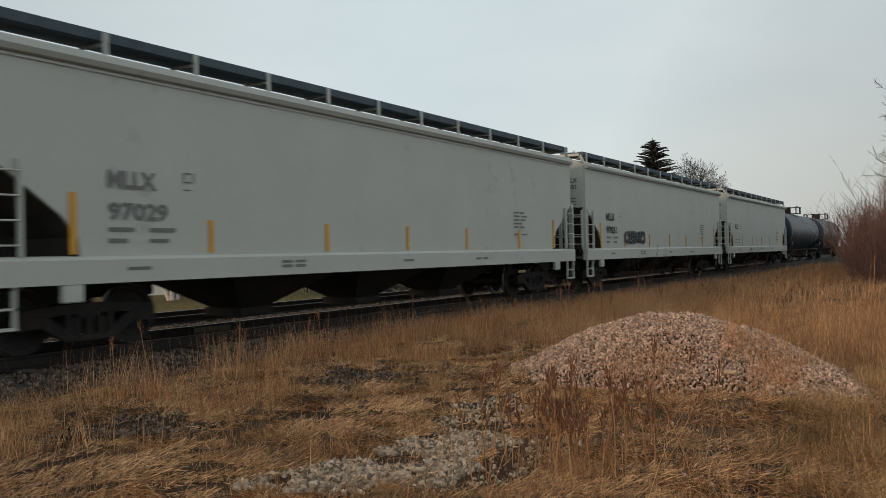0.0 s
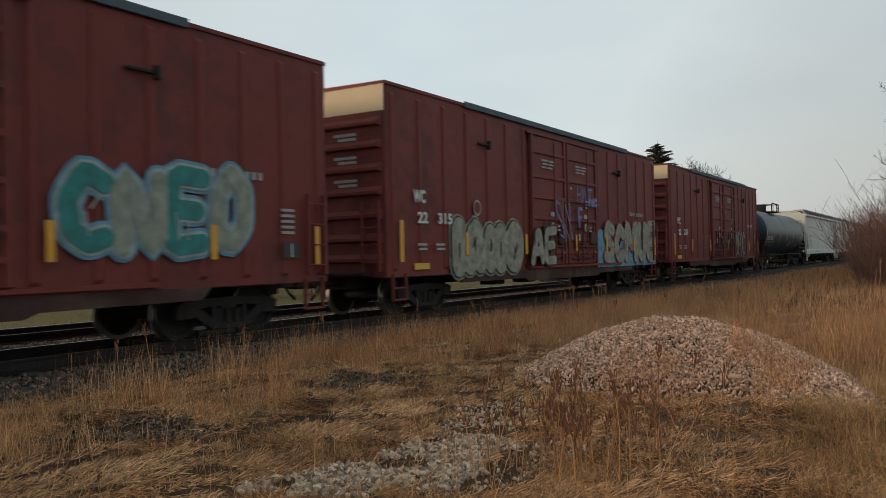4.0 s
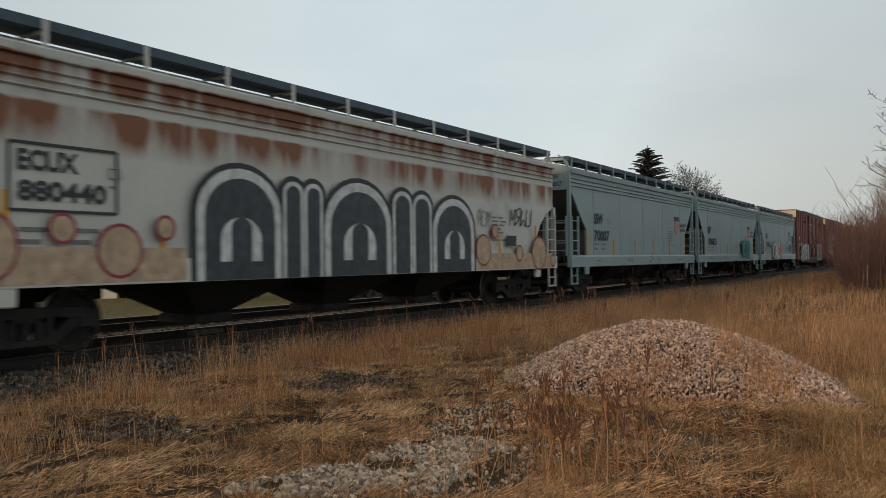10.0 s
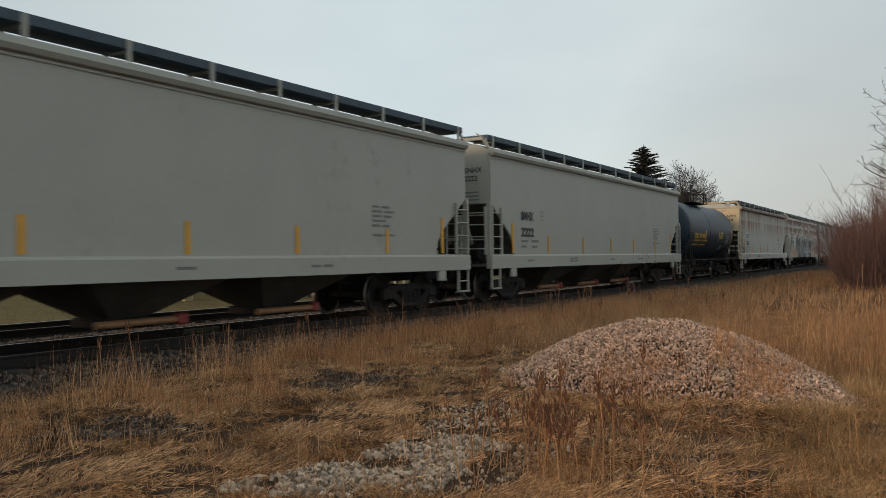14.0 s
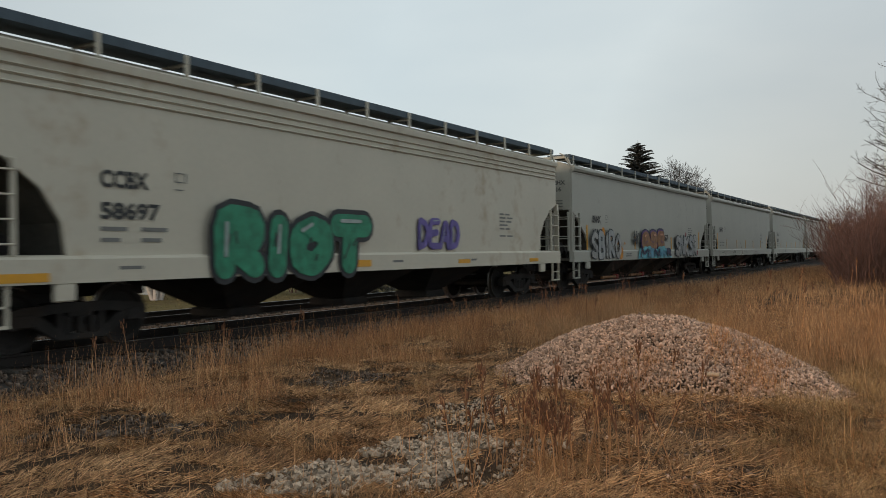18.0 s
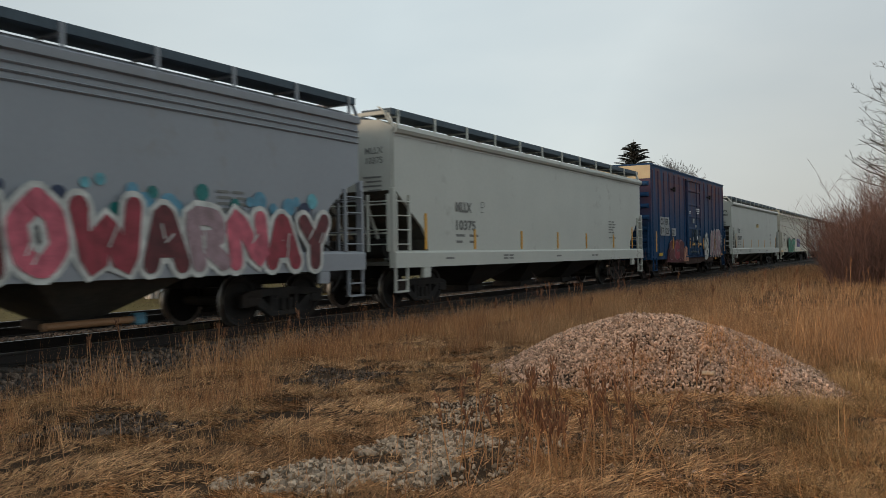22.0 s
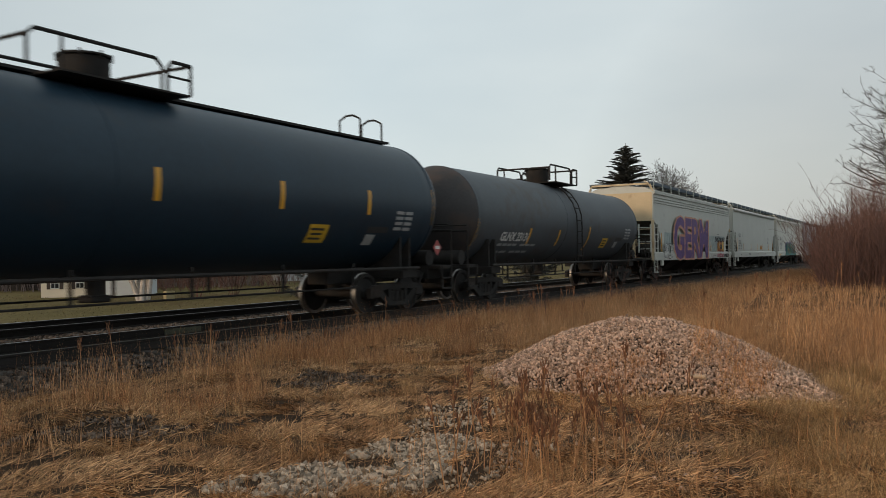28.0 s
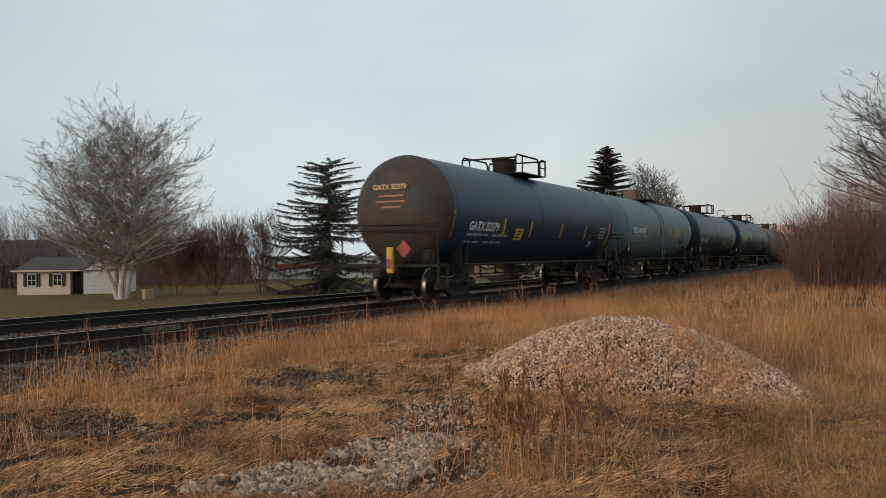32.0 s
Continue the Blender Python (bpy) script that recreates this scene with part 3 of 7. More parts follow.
        part("roof_end_frame", b, end_paint or paint, car)
    # centre sill and discharge bays
    for s in (-1, 1):
        part("stub_sill", Build().box(min(s * (L / 2 - 0.1), s * (L / 2 - 3.7)), max(s * (L / 2 - 0.1), s * (L / 2 - 3.7)), -0.28, 0.28, 0.72, 1.0), "iron", car)
    pitch = 3.48
    for k in range(bays):
        xb = (k - (bays - 1) / 2) * pitch
        h = pitch / 2 - 0.3
        b = Build().add([(xb - h, -1.36, 1.02), (xb + h, -1.36, 1.02), (xb + h, 1.36, 1.02), (xb - h, 1.36, 1.02),
                         (xb - 0.36, -0.4, 0.36), (xb + 0.36, -0.4, 0.36), (xb + 0.36, 0.4, 0.36), (xb - 0.36, 0.4, 0.36)],
                        [(0, 1, 5, 4), (1, 2, 6, 5), (2, 3, 7, 6), (3, 0, 4, 7), (4, 5, 6, 7), (0, 3, 2, 1)])
        bay = part("discharge_bay", b, (bay_paint or "grime_shade") if tubes else "iron", car)
        part("gate", Build().box(xb - 0.44, xb + 0.44, -0.5, 0.5, 0.2, 0.36, 0.02), "iron", bay)
        if tubes:
            part("outlet_tube", Build().tube((xb - 0.8, -0.62, 0.29), (xb + 0.8, -0.62, 0.29), 0.06, 10), "hose", bay)
            part("outlet_cap", Build().box(xb + 0.76, xb + 0.98, -0.71, -0.53, 0.20, 0.39, 0.03), gate, bay)
    gear(car, x0, x1, 1.95, 0.55)
    stripes(car, x0, -W - 0.012, [(s, 1.38, 1.38 + (0.85 if i in (0, len(spots) - 1) else 0.52), 0.11) for i, s in enumerate(spots)])
    for i, text in enumerate(marks):
        lettering(car, text, x0 + mark_x, mark_z - i * mark_gap, -W - 0.016, mark_ink, mark_h, mark_w * len(text))
    if marks:
        bars(car, x0 + mark_x, 1.54, -W - 0.012, [(0, 0.16, 0.55, 0.06), (0.7, 0.16, 0.6, 0.06), (0, 0, 0.4, 0.06), (0.7, 0, 0.45, 0.06)])
        bars(car, x0 + mark_x + 1.35, 2.35, -W - 0.012, [(0, 0, 0.2, 0.02), (0, 0.12, 0.2, 0.02), (0, 0.26, 0.2, 0.02), (0, 0.12, 0.03, 0.16), (0.2, 0.12, 0.03, 0.16)], "grey_ink")
        for i, text in enumerate(marks):        # the same marks, small, high on the end
            me = glyphs(text, 0.2, 0.004)
            me.materials.append(M[mark_ink])
            part("lettering", me, mark_ink, car, "", pose(x0 + e - 0.036, -0.75, (3.82 if style == "grooved" else 3.55) - 0.22 * i, 90, 0, -90))
        bars_on_end = Build()
        for i in range(1 if style == "grooved" else 4):
            bars_on_end.box(x0 + e - 0.038, x0 + e - 0.032, -1.2, -1.2 + (0.5, 0.42, 0.55, 0.36)[i], (3.95 if style == "grooved" else 3.0) - 0.1 * i, (3.99 if style == "grooved" else 3.04) - 0.1 * i)
        part("small_print", bars_on_end, "grey_ink", car)
    bars(car, x1 - 4.1, 1.75, -W - 0.012, [(0, 0.6, 0.7, 0.045), (0, 0.5, 0.9, 0.045), (0, 0.4, 0.8, 0.045), (0, 0.3, 0.6, 0.045), (0, 0.2, 0.7, 0.045), (0, 0, 0.9, 0.045)])
    bars(car, x0, 1.08, -1.606, [(2.2, 0.06, 0.5, 0.05), (5.4, 0.02, 0.7, 0.05), (5.4, 0.1, 0.7, 0.05), (9.2, 0.05, 0.5, 0.05), (12.4, 0.04, 0.7, 0.05)])
    return car


# ---- boxcar ----
def boxcar(label, L, paint, doors, end_panel="tan", marks=(), mark_ink="white_ink", roof_cap=True, plates=False, rise=0.1, door_text=()):
    car = start_car("boxcar", label, "freight car")
    x0, x1 = -L / 2, L / 2
    W, z0, z1 = 1.50, 0.86, 4.90 + rise
    part("body", Build().box(x0, x1, -W, W, z0, z1, 0.02), paint, car)
    part("roof", Build().beam([(-W - 0.03, z1 - 0.02), (-W - 0.03, z1 + 0.05), (0, z1 + 0.07), (W + 0.03, z1 + 0.05), (W + 0.03, z1 - 0.02)], x0 - 0.01, x1 + 0.01), paint, car)
    if roof_cap:
        part("roof_edge", Build().box(x0 + 3.3, x1 - 3.3, -W - 0.07, -W - 0.02, z1 - 0.06, z1 + 0.09, 0.01), "grate", car)
    d0, d1 = x0 + doors[0], x0 + doors[-1]
    n1 = 7
    spans = [(x0 + 0.25, d0 - 0.25), (d1 + 0.25, x1 - 0.25)]
    for s in (-1, 1):
        rib = kept(("rib", paint, s), lambda: Build().add([(-0.09, s * W, 1.0), (0.09, s * W, 1.0), (0.05, s * (W + 0.04), 1.06), (-0.05, s * (W + 0.04), 1.06),
                                                           (-0.09, s * W, 4.84), (0.09, s * W, 4.84), (0.05, s * (W + 0.04), 4.78), (-0.05, s * (W + 0.04), 4.78)],
                                                          [(3, 2, 6, 7), (0, 3, 7, 4), (2, 1, 5, 6), (0, 1, 2, 3), (4, 7, 6, 5)]).mesh("side_rib", M[paint]))
        for a, c in spans:
            for k in range(n1):
                part("side_rib", rib, paint, car, "", pose(a + (c - a) * k / (n1 - 1), 0, 0))
        sill = Build().prism([(x0 + 2.9, z0 + 0.02), (x0 + 3.1, 0.66), (d0 - 0.3, 0.66), (d0 - 0.1, 0.58), (d1 + 0.1, 0.58), (d1 + 0.3, 0.66), (x1 - 3.1, 0.68), (x1 - 2.9, z0 + 0.02)], s * (W - 0.06), s * (W + 0.03))
        part("side_sill", sill, "sill_grime", car, "grimy rust-brown sill")
        for a, c in zip(doors, doors[1:]):
            a, c = x0 + a, x0 + c
            ya, yb = sorted((s * (W + 0.01), s * (W + 0.07)))
            door = part("door", Build().box(a + 0.04, c - 0.04, ya, yb, 1.0, 4.72, 0.015), paint, car)
            for z in (1.35, 1.75, 2.35, 2.95, 3.55, 4.25):
                part("door_rib", Build().box(a + 0.08, c - 0.08, min(s * (W + 0.06), s * (W + 0.115)), max(s * (W + 0.06), s * (W + 0.115)), z - 0.05, z + 0.05, 0.02), paint, door)
            for xx in (a + 0.12, c - 0.12):
                part("door_post", Build().box(xx - 0.07, xx + 0.07, min(s * (W + 0.06), s * (W + 0.12)), max(s * (W + 0.06), s * (W + 0.12)), 1.0, 4.72, 0.015), paint, door)
            xm = a + (c - a) * 0.62
            part("lock_rod", Build().tube((xm, s * (W + 0.13), 1.1), (xm, s * (W + 0.13), 4.6), 0.02, 6).box(xm - 0.14, xm + 0.14, min(s * (W + 0.1), s * (W + 0.16)), max(s * (W + 0.1), s * (W + 0.16)), 2.05, 2.2, 0.01), paint, door)
            if s < 0:       # hasps, rods and stencilled patches on the near doors
                ya = -W - 0.16
                b = Build()
                for xx in (a + (c - a) * 0.3, a + (c - a) * 0.45, a + (c - a) * 0.8):
                    b.tube((xx, ya + 0.03, 1.05), (xx, ya + 0.03, 2.3), 0.018, 6)
                    for z in (1.2, 1.62, 2.1):
                        b.box(xx - 0.06, xx + 0.06, ya, ya + 0.06, z - 0.035, z + 0.035, 0.01)
                b.box(a + (c - a) * 0.25, a + (c - a) * 0.9, ya + 0.02, ya + 0.06, 1.5, 1.56, 0.01).box(a + (c - a) * 0.15, a + (c - a) * 0.75, ya + 0.02, ya + 0.06, 1.14, 1.2, 0.01)
                b.box(a + (c - a) * 0.7, a + (c - a) * 0.9, ya, ya + 0.07, 1.62, 2.0, 0.02)
                part("door_lock", b, "sill_grime" if paint == "oxide" else "grate", door)
                for xx, z, w, h in ((a + (c - a) * 0.52, 2.02, 0.16, 0.22), (a + (c - a) * 0.5, 2.42, 0.26, 0.12), (a + (c - a) * 0.32, 1.72, 0.14, 0.2)):
                    part("stencil_patch", Build().box(xx, xx + w, ya + 0.026, ya + 0.032, z, z + h), "dim_white", door)
        part("door_track", Build().box(d0 - 0.2, d1 + 0.2, min(s * W, s * (W + 0.12)), max(s * W, s * (W + 0.12)), 4.72, 4.78), paint, car)
        part("door_track", Build().box(d0 - 0.2, d1 + 2.2, min(s * W, s * (W + 0.1)), max(s * W, s * (W + 0.1)), 0.92, 0.98), paint, car)
    for s in (-1, 1):
        xe = s * L / 2
        if end_panel:
            part("end_panel", Build().box(min(xe, xe + s * 0.015), max(xe, xe + s * 0.015), -W + 0.01, W - 0.01, 4.42, z1 - 0.02), end_panel, car, "pale tan painted panel")
        ribs = [4.2, 3.72, 3.22, 2.72, 2.22, 1.72, 1.28]
        for z in ribs:
            me = kept(("end_rib", paint), lambda: Build().beam([(-0.13, 0), (0.0, 0)], 0, 0).mesh("x", M[paint]) if False else
                      Build().add([(0, -1.42, -0.1), (0, 1.42, -0.1), (0, 1.42, 0.1), (0, -1.42, 0.1), (0.09, -1.34, -0.06), (0.09, 1.34, -0.06), (0.09, 1.34, 0.0), (0.09, -1.34, 0.0)],
                                  [(0, 1, 5, 4), (1, 2, 6, 5), (2, 3, 7, 6), (3, 0, 4, 7), (4, 5, 6, 7)]).mesh("end_rib", M[paint]))
            part("end_rib", me, paint, car, "", pose(xe, 0, z, 0, 0, 0 if s > 0 else 180))
        lm = kept(("box_ladder", paint), lambda: ladder_mesh("ladder", 0.45, 1.0, 2.5, 4, paint))
        if s > 0:
            part("ladder", lm, paint, car, "", pose(xe - s * 0.42, -W - 0.1, 0))
        part("ladder", lm, paint, car, "", pose(xe + s * 0.1, -W + 0.35, 0, 0, 0, 90 * s))
        part("step", kept(("step", paint), lambda: step_mesh(paint)), paint, car, "", pose(xe - s * 0.42, -W - 0.02, -0.05))
        b = Build().box(min(xe, xe + s * 0.3), max(xe, xe + s * 0.3), -1.1, 1.1, 0.92, 0.98)
        part("end_step", b, "iron", car)
    for xx in (d0 - 2.35, d1 + 2.2):     # stops for the open doors, high on the side
        part("door_stop", Build().box(xx - 0.55, xx, -W - 0.09, -W - 0.03, 4.1, 4.15, 0.01).box(xx - 0.05, xx + 0.04, -W - 0.13, -W - 0.02, 4.02, 4.24, 0.015), "iron", car)
    for z in (3.96, 3.46, 2.96):
        b = Build()
        for i in range(2):
            b.box(x0 - 0.016, x0 - 0.012, -0.75, -0.75 + (0.62, 0.5)[i], z - 0.02 - 0.1 * i, z + 0.04 - 0.1 * i)
        part("small_print", b, "dim_white", car)
    part("centre_sill", Build().box(x0 + 0.1, x1 - 0.1, -0.3, 0.3, 0.62, z0), "iron", car)
    for xx in (-3.0, -1.0, 1.6):
        part("brake_gear", Build().box(xx - 0.3, xx + 0.3, -0.9, -0.4, 0.5, 0.86, 0.03), "iron", car)
    gear(car, x0, x1, 2.1, 0.95)
    stripes(car, x0, -W - 0.105, [(x, 1.32, 1.32 + 0.55, 0.13) for x in (3.2, 6.45, L - 2.9, L - 5.7)] + [(0.42, 1.2, 2.1, 0.14), (L - 0.4, 1.2, 1.9, 0.12)])
    stripes(car, x0, -W - 0.135, [((doors[0] + doors[-1]) / 2 + 0.6, 1.4, 1.9, 0.12)])
    stripes(car, x0, -W - 0.062, [(1.25, 1.02, 1.16, 0.6)], "label_yellow")
    for x, z, w, h, n in door_text:
        for k in range(n):
            bars(car, x0 + x, z + h * (1 - (k + 1) / n), -W - 0.13, [(0.04 * (k % 2), 0, w * (1.0, 0.9, 0.8)[k % 3], h / n * 0.5)], "dim_white")
    for text, x, z, h in marks:
        if plates:
            part("number_board", Build().box(x0 + x - 0.06, x0 + x + 0.3 * len(text) + 0.06, -W - 0.064, -W - 0.058, z - 0.06, z + h + 0.06), "dim_white", car)
        lettering(car, text, x0 + x, z, -W - 0.07, "ink" if plates else mark_ink, h, h * 0.8 * len(text))
    return car


# ---- tank car ----
def tank(label, r0, r1, paint, ink="white_ink", marks="", mark_x=3.2, head_paint=None, long_board=False, r=1.53, zc=2.5, spots=(0.35, 3.6, 6.4, 9.2, 11.4), ladder_at=0.52,
         placard=True, dome="iron", label_at=None, rail_paint="iron", front=0.9, rail_h=0.54, deck=2.6, rungs=None, spot_z=2.1, label_z=2.0):
    """r0, r1: the shell's seams, from the car's middle."""
    car = start_car("tank_car", label, "freight car")
    b = Build()
    prof = []
    for k in range(7):
        a = math.pi / 2 * k / 6
        prof.append((r0 - 0.78 * math.cos(a), max(0.001, r * math.sin(a))))
    prof += [(x, r) for x in np.linspace(r0 + 0.4, r1 - 0.4, 6)]
    for k in range(7):
        a = math.pi / 2 * (1 - k / 6)
        prof.append((r1 + 0.78 * math.cos(a), max(0.001, r * math.sin(a))))
    b.lathe(prof, "x", 48, (0, 0, zc))
    part("shell", b, paint, car, "", None, True)
    for x in (r0, r1, (r0 + r1) / 2 - 0.7):
        part("weld_band", Build().lathe([(x - 0.05, r), (x - 0.045, r + 0.008), (x + 0.045, r + 0.008), (x + 0.05, r)], "x", 48, (0, 0, zc)), paint, car, "", None, True)
    if head_paint:
        prof = [(r0 - 0.79 * math.cos(math.pi / 2 * k / 6) - 0.006, max(0.001, (r + 0.004) * math.sin(math.pi / 2 * k / 6))) for k in range(7)]
        part("head", Build().lathe(prof, "x", 48, (0, 0, zc)), head_paint, car, "rust-brown stained end", None, True)
    xm = (r0 + r1) / 2
    # platform with housing and rails
    px0, px1 = xm + front - deck, xm + front
    part("platform", Build().box(px0 + 0.5, px1, -1.0, 1.0, zc + r - 0.03, zc + r), "iron", car)
    b = Build().lathe([(-0.38, 0.0), (-0.38, 0.46), (-0.3, 0.5), (0.28, 0.5), (0.34, 0.42), (0.36, 0.0)], "x", 20)
    hv = [(px1 - 1.35 + y * 0.8, z2 * 0.8, zc + r + 0.27 + x * 0.72) for x, y, z2 in b.v]
    hb = Build().add(hv, b.f)
    xd = px1 - 1.35
    hb.lathe([(0.0, 0.0), (0.0, 0.44), (0.03, 0.44), (0.03, 0.0)], "x", 20)
    hb.v[-80:] = [(xd + y, z2, zc + r + 0.5 + x) for x, y, z2 in hb.v[-80:]]
    for k in range(8):
        a = k * math.tau / 8
        hb.tube((xd + 0.42 * math.cos(a), 0.42 * math.sin(a), zc + r + 0.44), (xd + 0.42 * math.cos(a), 0.42 * math.sin(a), zc + r + 0.57), 0.022, 5)
    part("dome_housing", hb, dome, car, "", None, True)
    b = Build()
    zt = zc + r + rail_h
    zb = zc + r
    for y in (-0.98, 0.98):
        b.pipe([(px0, y, zb), (px0, y, zt - 0.1), (px0 + 0.12, y, zt), (px1 - 0.75, y, zt), (px1 - 0.62, y, zt - 0.12), (px1 - 0.62, y, zb)], 0.03)
        b.pipe([(px1 - 0.5, y, zb), (px1 - 0.5, y, zt - 0.12), (px1 - 0.4, y, zt), (px1, y, zt), (px1, y, zb)], 0.03)
        b.pipe([(px0 + 0.55, y, zt), (px0 + 0.55, y, zb)], 0.025).tube((px1 - 0.5, y, zb + rail_h * 0.5), (px1, y, zb + rail_h * 0.5), 0.02, 6)
    b.tube((px0, -0.98, zt - 0.1), (px0, 0.98, zt - 0.1), 0.03, 6).tube((px1, -0.98, zt), (px1, 0.98, zt), 0.03, 6)
    part("handrail", b, rail_paint, car)
    if long_board:
        part("walkway", Build().box(r0 + 0.1, r1 - 0.1, -0.32, 0.32, zc + r + 0.02, zc + r + 0.07), "iron", car)
        b = Build()
        for x in (r0 + 0.4, r1 - 0.4, r1 - 1.3):
            b.pipe([(x, -0.3, zc + r), (x, -0.3, zc + r + 0.5), (x, -0.1, zc + r + 0.6), (x, 0.1, zc + r + 0.6), (x, 0.3, zc + r + 0.5), (x, 0.3, zc + r)], 0.025)
        part("grab_rail", b, "iron", car)
    # ladder round the shell
    xl = xm + (rungs or 0.0)
    b = Build()
    for dx in (-0.24, 0.24):
        pts = []
        for k in range(9):
            a = radians(78 - k * 17)
            pts.append((xl + dx, -(r + 0.08) * math.cos(a), zc + (r + 0.08) * math.sin(a)) if a > 0 else (xl + dx, -(r + 0.08), max(0.75, zc - (k - 4.6) * 0.45)))
        b.pipe(pts, 0.022)
    for k in range(8):
        a = radians(70 - k * 17)
        y, z = (-(r + 0.09) * math.cos(a), zc + (r + 0.09) * math.sin(a)) if a > 0 else (-(r + 0.09), zc - (k - 4.2) * 0.42)
        if z > 0.7:
            b.tube((xl - 0.24, y, z), (xl + 0.24, y, z), 0.015, 6)
    if rungs is not None:
        part("ladder", b, rail_paint, car)
    # underframe: stub sills, saddles, side rail and pipes
    for s, xe in ((-1, r0), (1, r1)):
        part("stub_sill", Build().box(min(xe - s * 2.6, xe + s * 0.95), max(xe - s * 2.6, xe + s * 0.95), -0.3, 0.3, 0.68, 1.05, 0.02), "iron", car)
        b = Build()
        for k in (0.75, 1.15):
            b.prism([(xe - s * k - 0.03, 0.8), (xe - s * k + 0.03, 0.8), (xe - s * k + 0.03, 1.75), (xe - s * k - 0.03, 1.75)], -1.3, 1.3)
        b.box(xe - s * 0.95 - 0.3, xe - s * 0.95 + 0.3, -1.42, 1.42, 0.78, 0.98, 0.02)
        part("saddle", b, "iron", car)
        b = Build().box(min(xe + s * 0.35, xe + s * 0.95), max(xe + s * 0.35, xe + s * 0.95), -1.5, 1.5, 0.98, 1.06)
        part("end_platform", b, "iron", car)
        b = Build().pipe([(xe + s * 0.9, -1.5, 1.0), (xe + s * 0.9, -1.5, 1.95), (xe + s * 0.9, 1.5, 1.95), (xe + s * 0.9, 1.5, 1.0)], 0.025)
        b.tube((xe + s * 0.82, -1.45, 2.1), (xe + s * 0.82, 1.45, 2.1), 0.02, 6)
        part("end_rail", b, "iron", car)
        part("step", kept("tank_step", lambda: step_mesh("iron")), "iron", car, "", pose(xe + s * 0.65, -1.5, 0.05))
        part("air_tank", Build().tube((xe + s * 0.5, -1.1, 1.25), (xe + s * 0.5, -0.3, 1.25), 0.2, 12), "iron", car, "", None, True)
        if placard:
            part("placard", Build().add([(xe + s * 0.1 - 0.2, -1.56, 1.5), (xe + s * 0.1, -1.56, 1.3), (xe + s * 0.1 + 0.2, -1.56, 1.5), (xe + s * 0.1, -1.56, 1.7)], [(0, 1, 2, 3)]), "red", car, "red diamond placard")
            part("placard_band", Build().box(xe + s * 0.1 - 0.1, xe + s * 0.1 + 0.1, -1.566, -1.562, 1.46, 1.54), "white_ink", car)
    b = Build()
    for s in (-1, 1):
        b.tube((r0 + 0.6, s * 1.46, 1.02), (r1 - 0.6, s * 1.46, 1.02), 0.035, 8)
        b.tube((r0 + 2.4, s * 1.0, 0.62), (r1 - 2.4, s * 1.0, 0.62), 0.02, 6)
        n = 6
        for k in range(n):
            x = r0 + 2.6 + (r1 - r0 - 5.2) * k / (n - 1)
            b.box(x - 0.03, x + 0.03, s * 1.0 - 0.02, s * 1.0 + 0.02, 0.6, 1.15)
            b.tube((x, s * 1.0, 1.05), (x, s * 1.46, 1.02), 0.025, 6)
    part("side_rail", b, "iron", car)
    part("outlet", Build().tube((xm, 0, 0.98), (xm, 0, 0.62), 0.14, 12).box(xm - 0.2, xm + 0.2, -0.2, 0.2, 0.6, 0.72, 0.03), "iron", car)
    gear(car, r0, r1, 0.95, 1.5)
    L = r1 - r0
    stripes(car, r0, 0, [(s, spot_z - (0.4 if i in (0, len(spots) - 1) else 0.25), spot_z + (0.45 if i in (0, len(spots) - 1) else 0.27), 0.12) for i, s in enumerate(spots)], "yellow", (r, zc))
    if marks:
        lettering(car, marks, r0 + mark_x, spot_z - 0.14, 0, ink, 0.27, 0.195 * len(marks), (r, zc))
        bars(car, r0 + mark_x, spot_z - 0.48, 0, [(0, 0.2, 1.4, 0.07), (1.6, 0.2, 1.2, 0.07), (0, 0, 1.0, 0.06), (1.2, 0, 1.3, 0.06)], "dim_white" if ink == "white_ink" else "label_yellow", (r, zc))
    if label_at:
        stripes(car, r0, 0, [(label_at, label_z - 0.16, label_z + 0.2, 0.6)], "label_yellow", (r, zc))
        bars(car, r0 + label_at - 0.26, label_z - 0.12, 0, [(0, 0.2, 0.52, 0.045), (0.04, 0.11, 0.44, 0.04), (0, 0.02, 0.5, 0.04)], "ink", (r + 0.006, zc))
    part("data_plate", Build().add([(r1 - 2.6 + dx, -math.sqrt((r + 0.005) ** 2 - (z - zc) ** 2), z) for dx, z in ((0, 1.82), (0.8, 1.82), (0.8, 1.95), (0, 1.95))], [(0, 1, 2, 3)]), "ink", car)
    bars(car, r1 - 1.6, 1.75, 0, [(0, 0.5, 0.75, 0.07), (0, 0.38, 0.75, 0.07), (0, 0.26, 0.75, 0.07), (0, 0.14, 0.75, 0.07)], "dim_white", (r, zc))
    stripes(car, r1, 0, [(-2.4, 1.55, 1.78, 0.35)], "dim_white", (r, zc))
    return car


# ---- graffiti: sprayed letters where they can be read, plain strokes where not ----
def word(car, text, x, z, y, w, h, fill, edge, slant=0.16):
    for grow, m, dy in ((0.075, edge, 0.0), (0.03, fill, 0.003)):
        me = on_side(glyphs(text, 1.0, grow, 0.95), x - (0.03 * w if grow > 0.05 else 0), z - (0.04 * h if grow > 0.05 else 0), y - dy, w * (1.06 if grow > 0.05 else 1), h * (1.08 if grow > 0.05 else 1), slant)
        me.materials.append(M[m])
        part("spray_outline" if grow > 0.05 else "spray_fill", me, m, car)


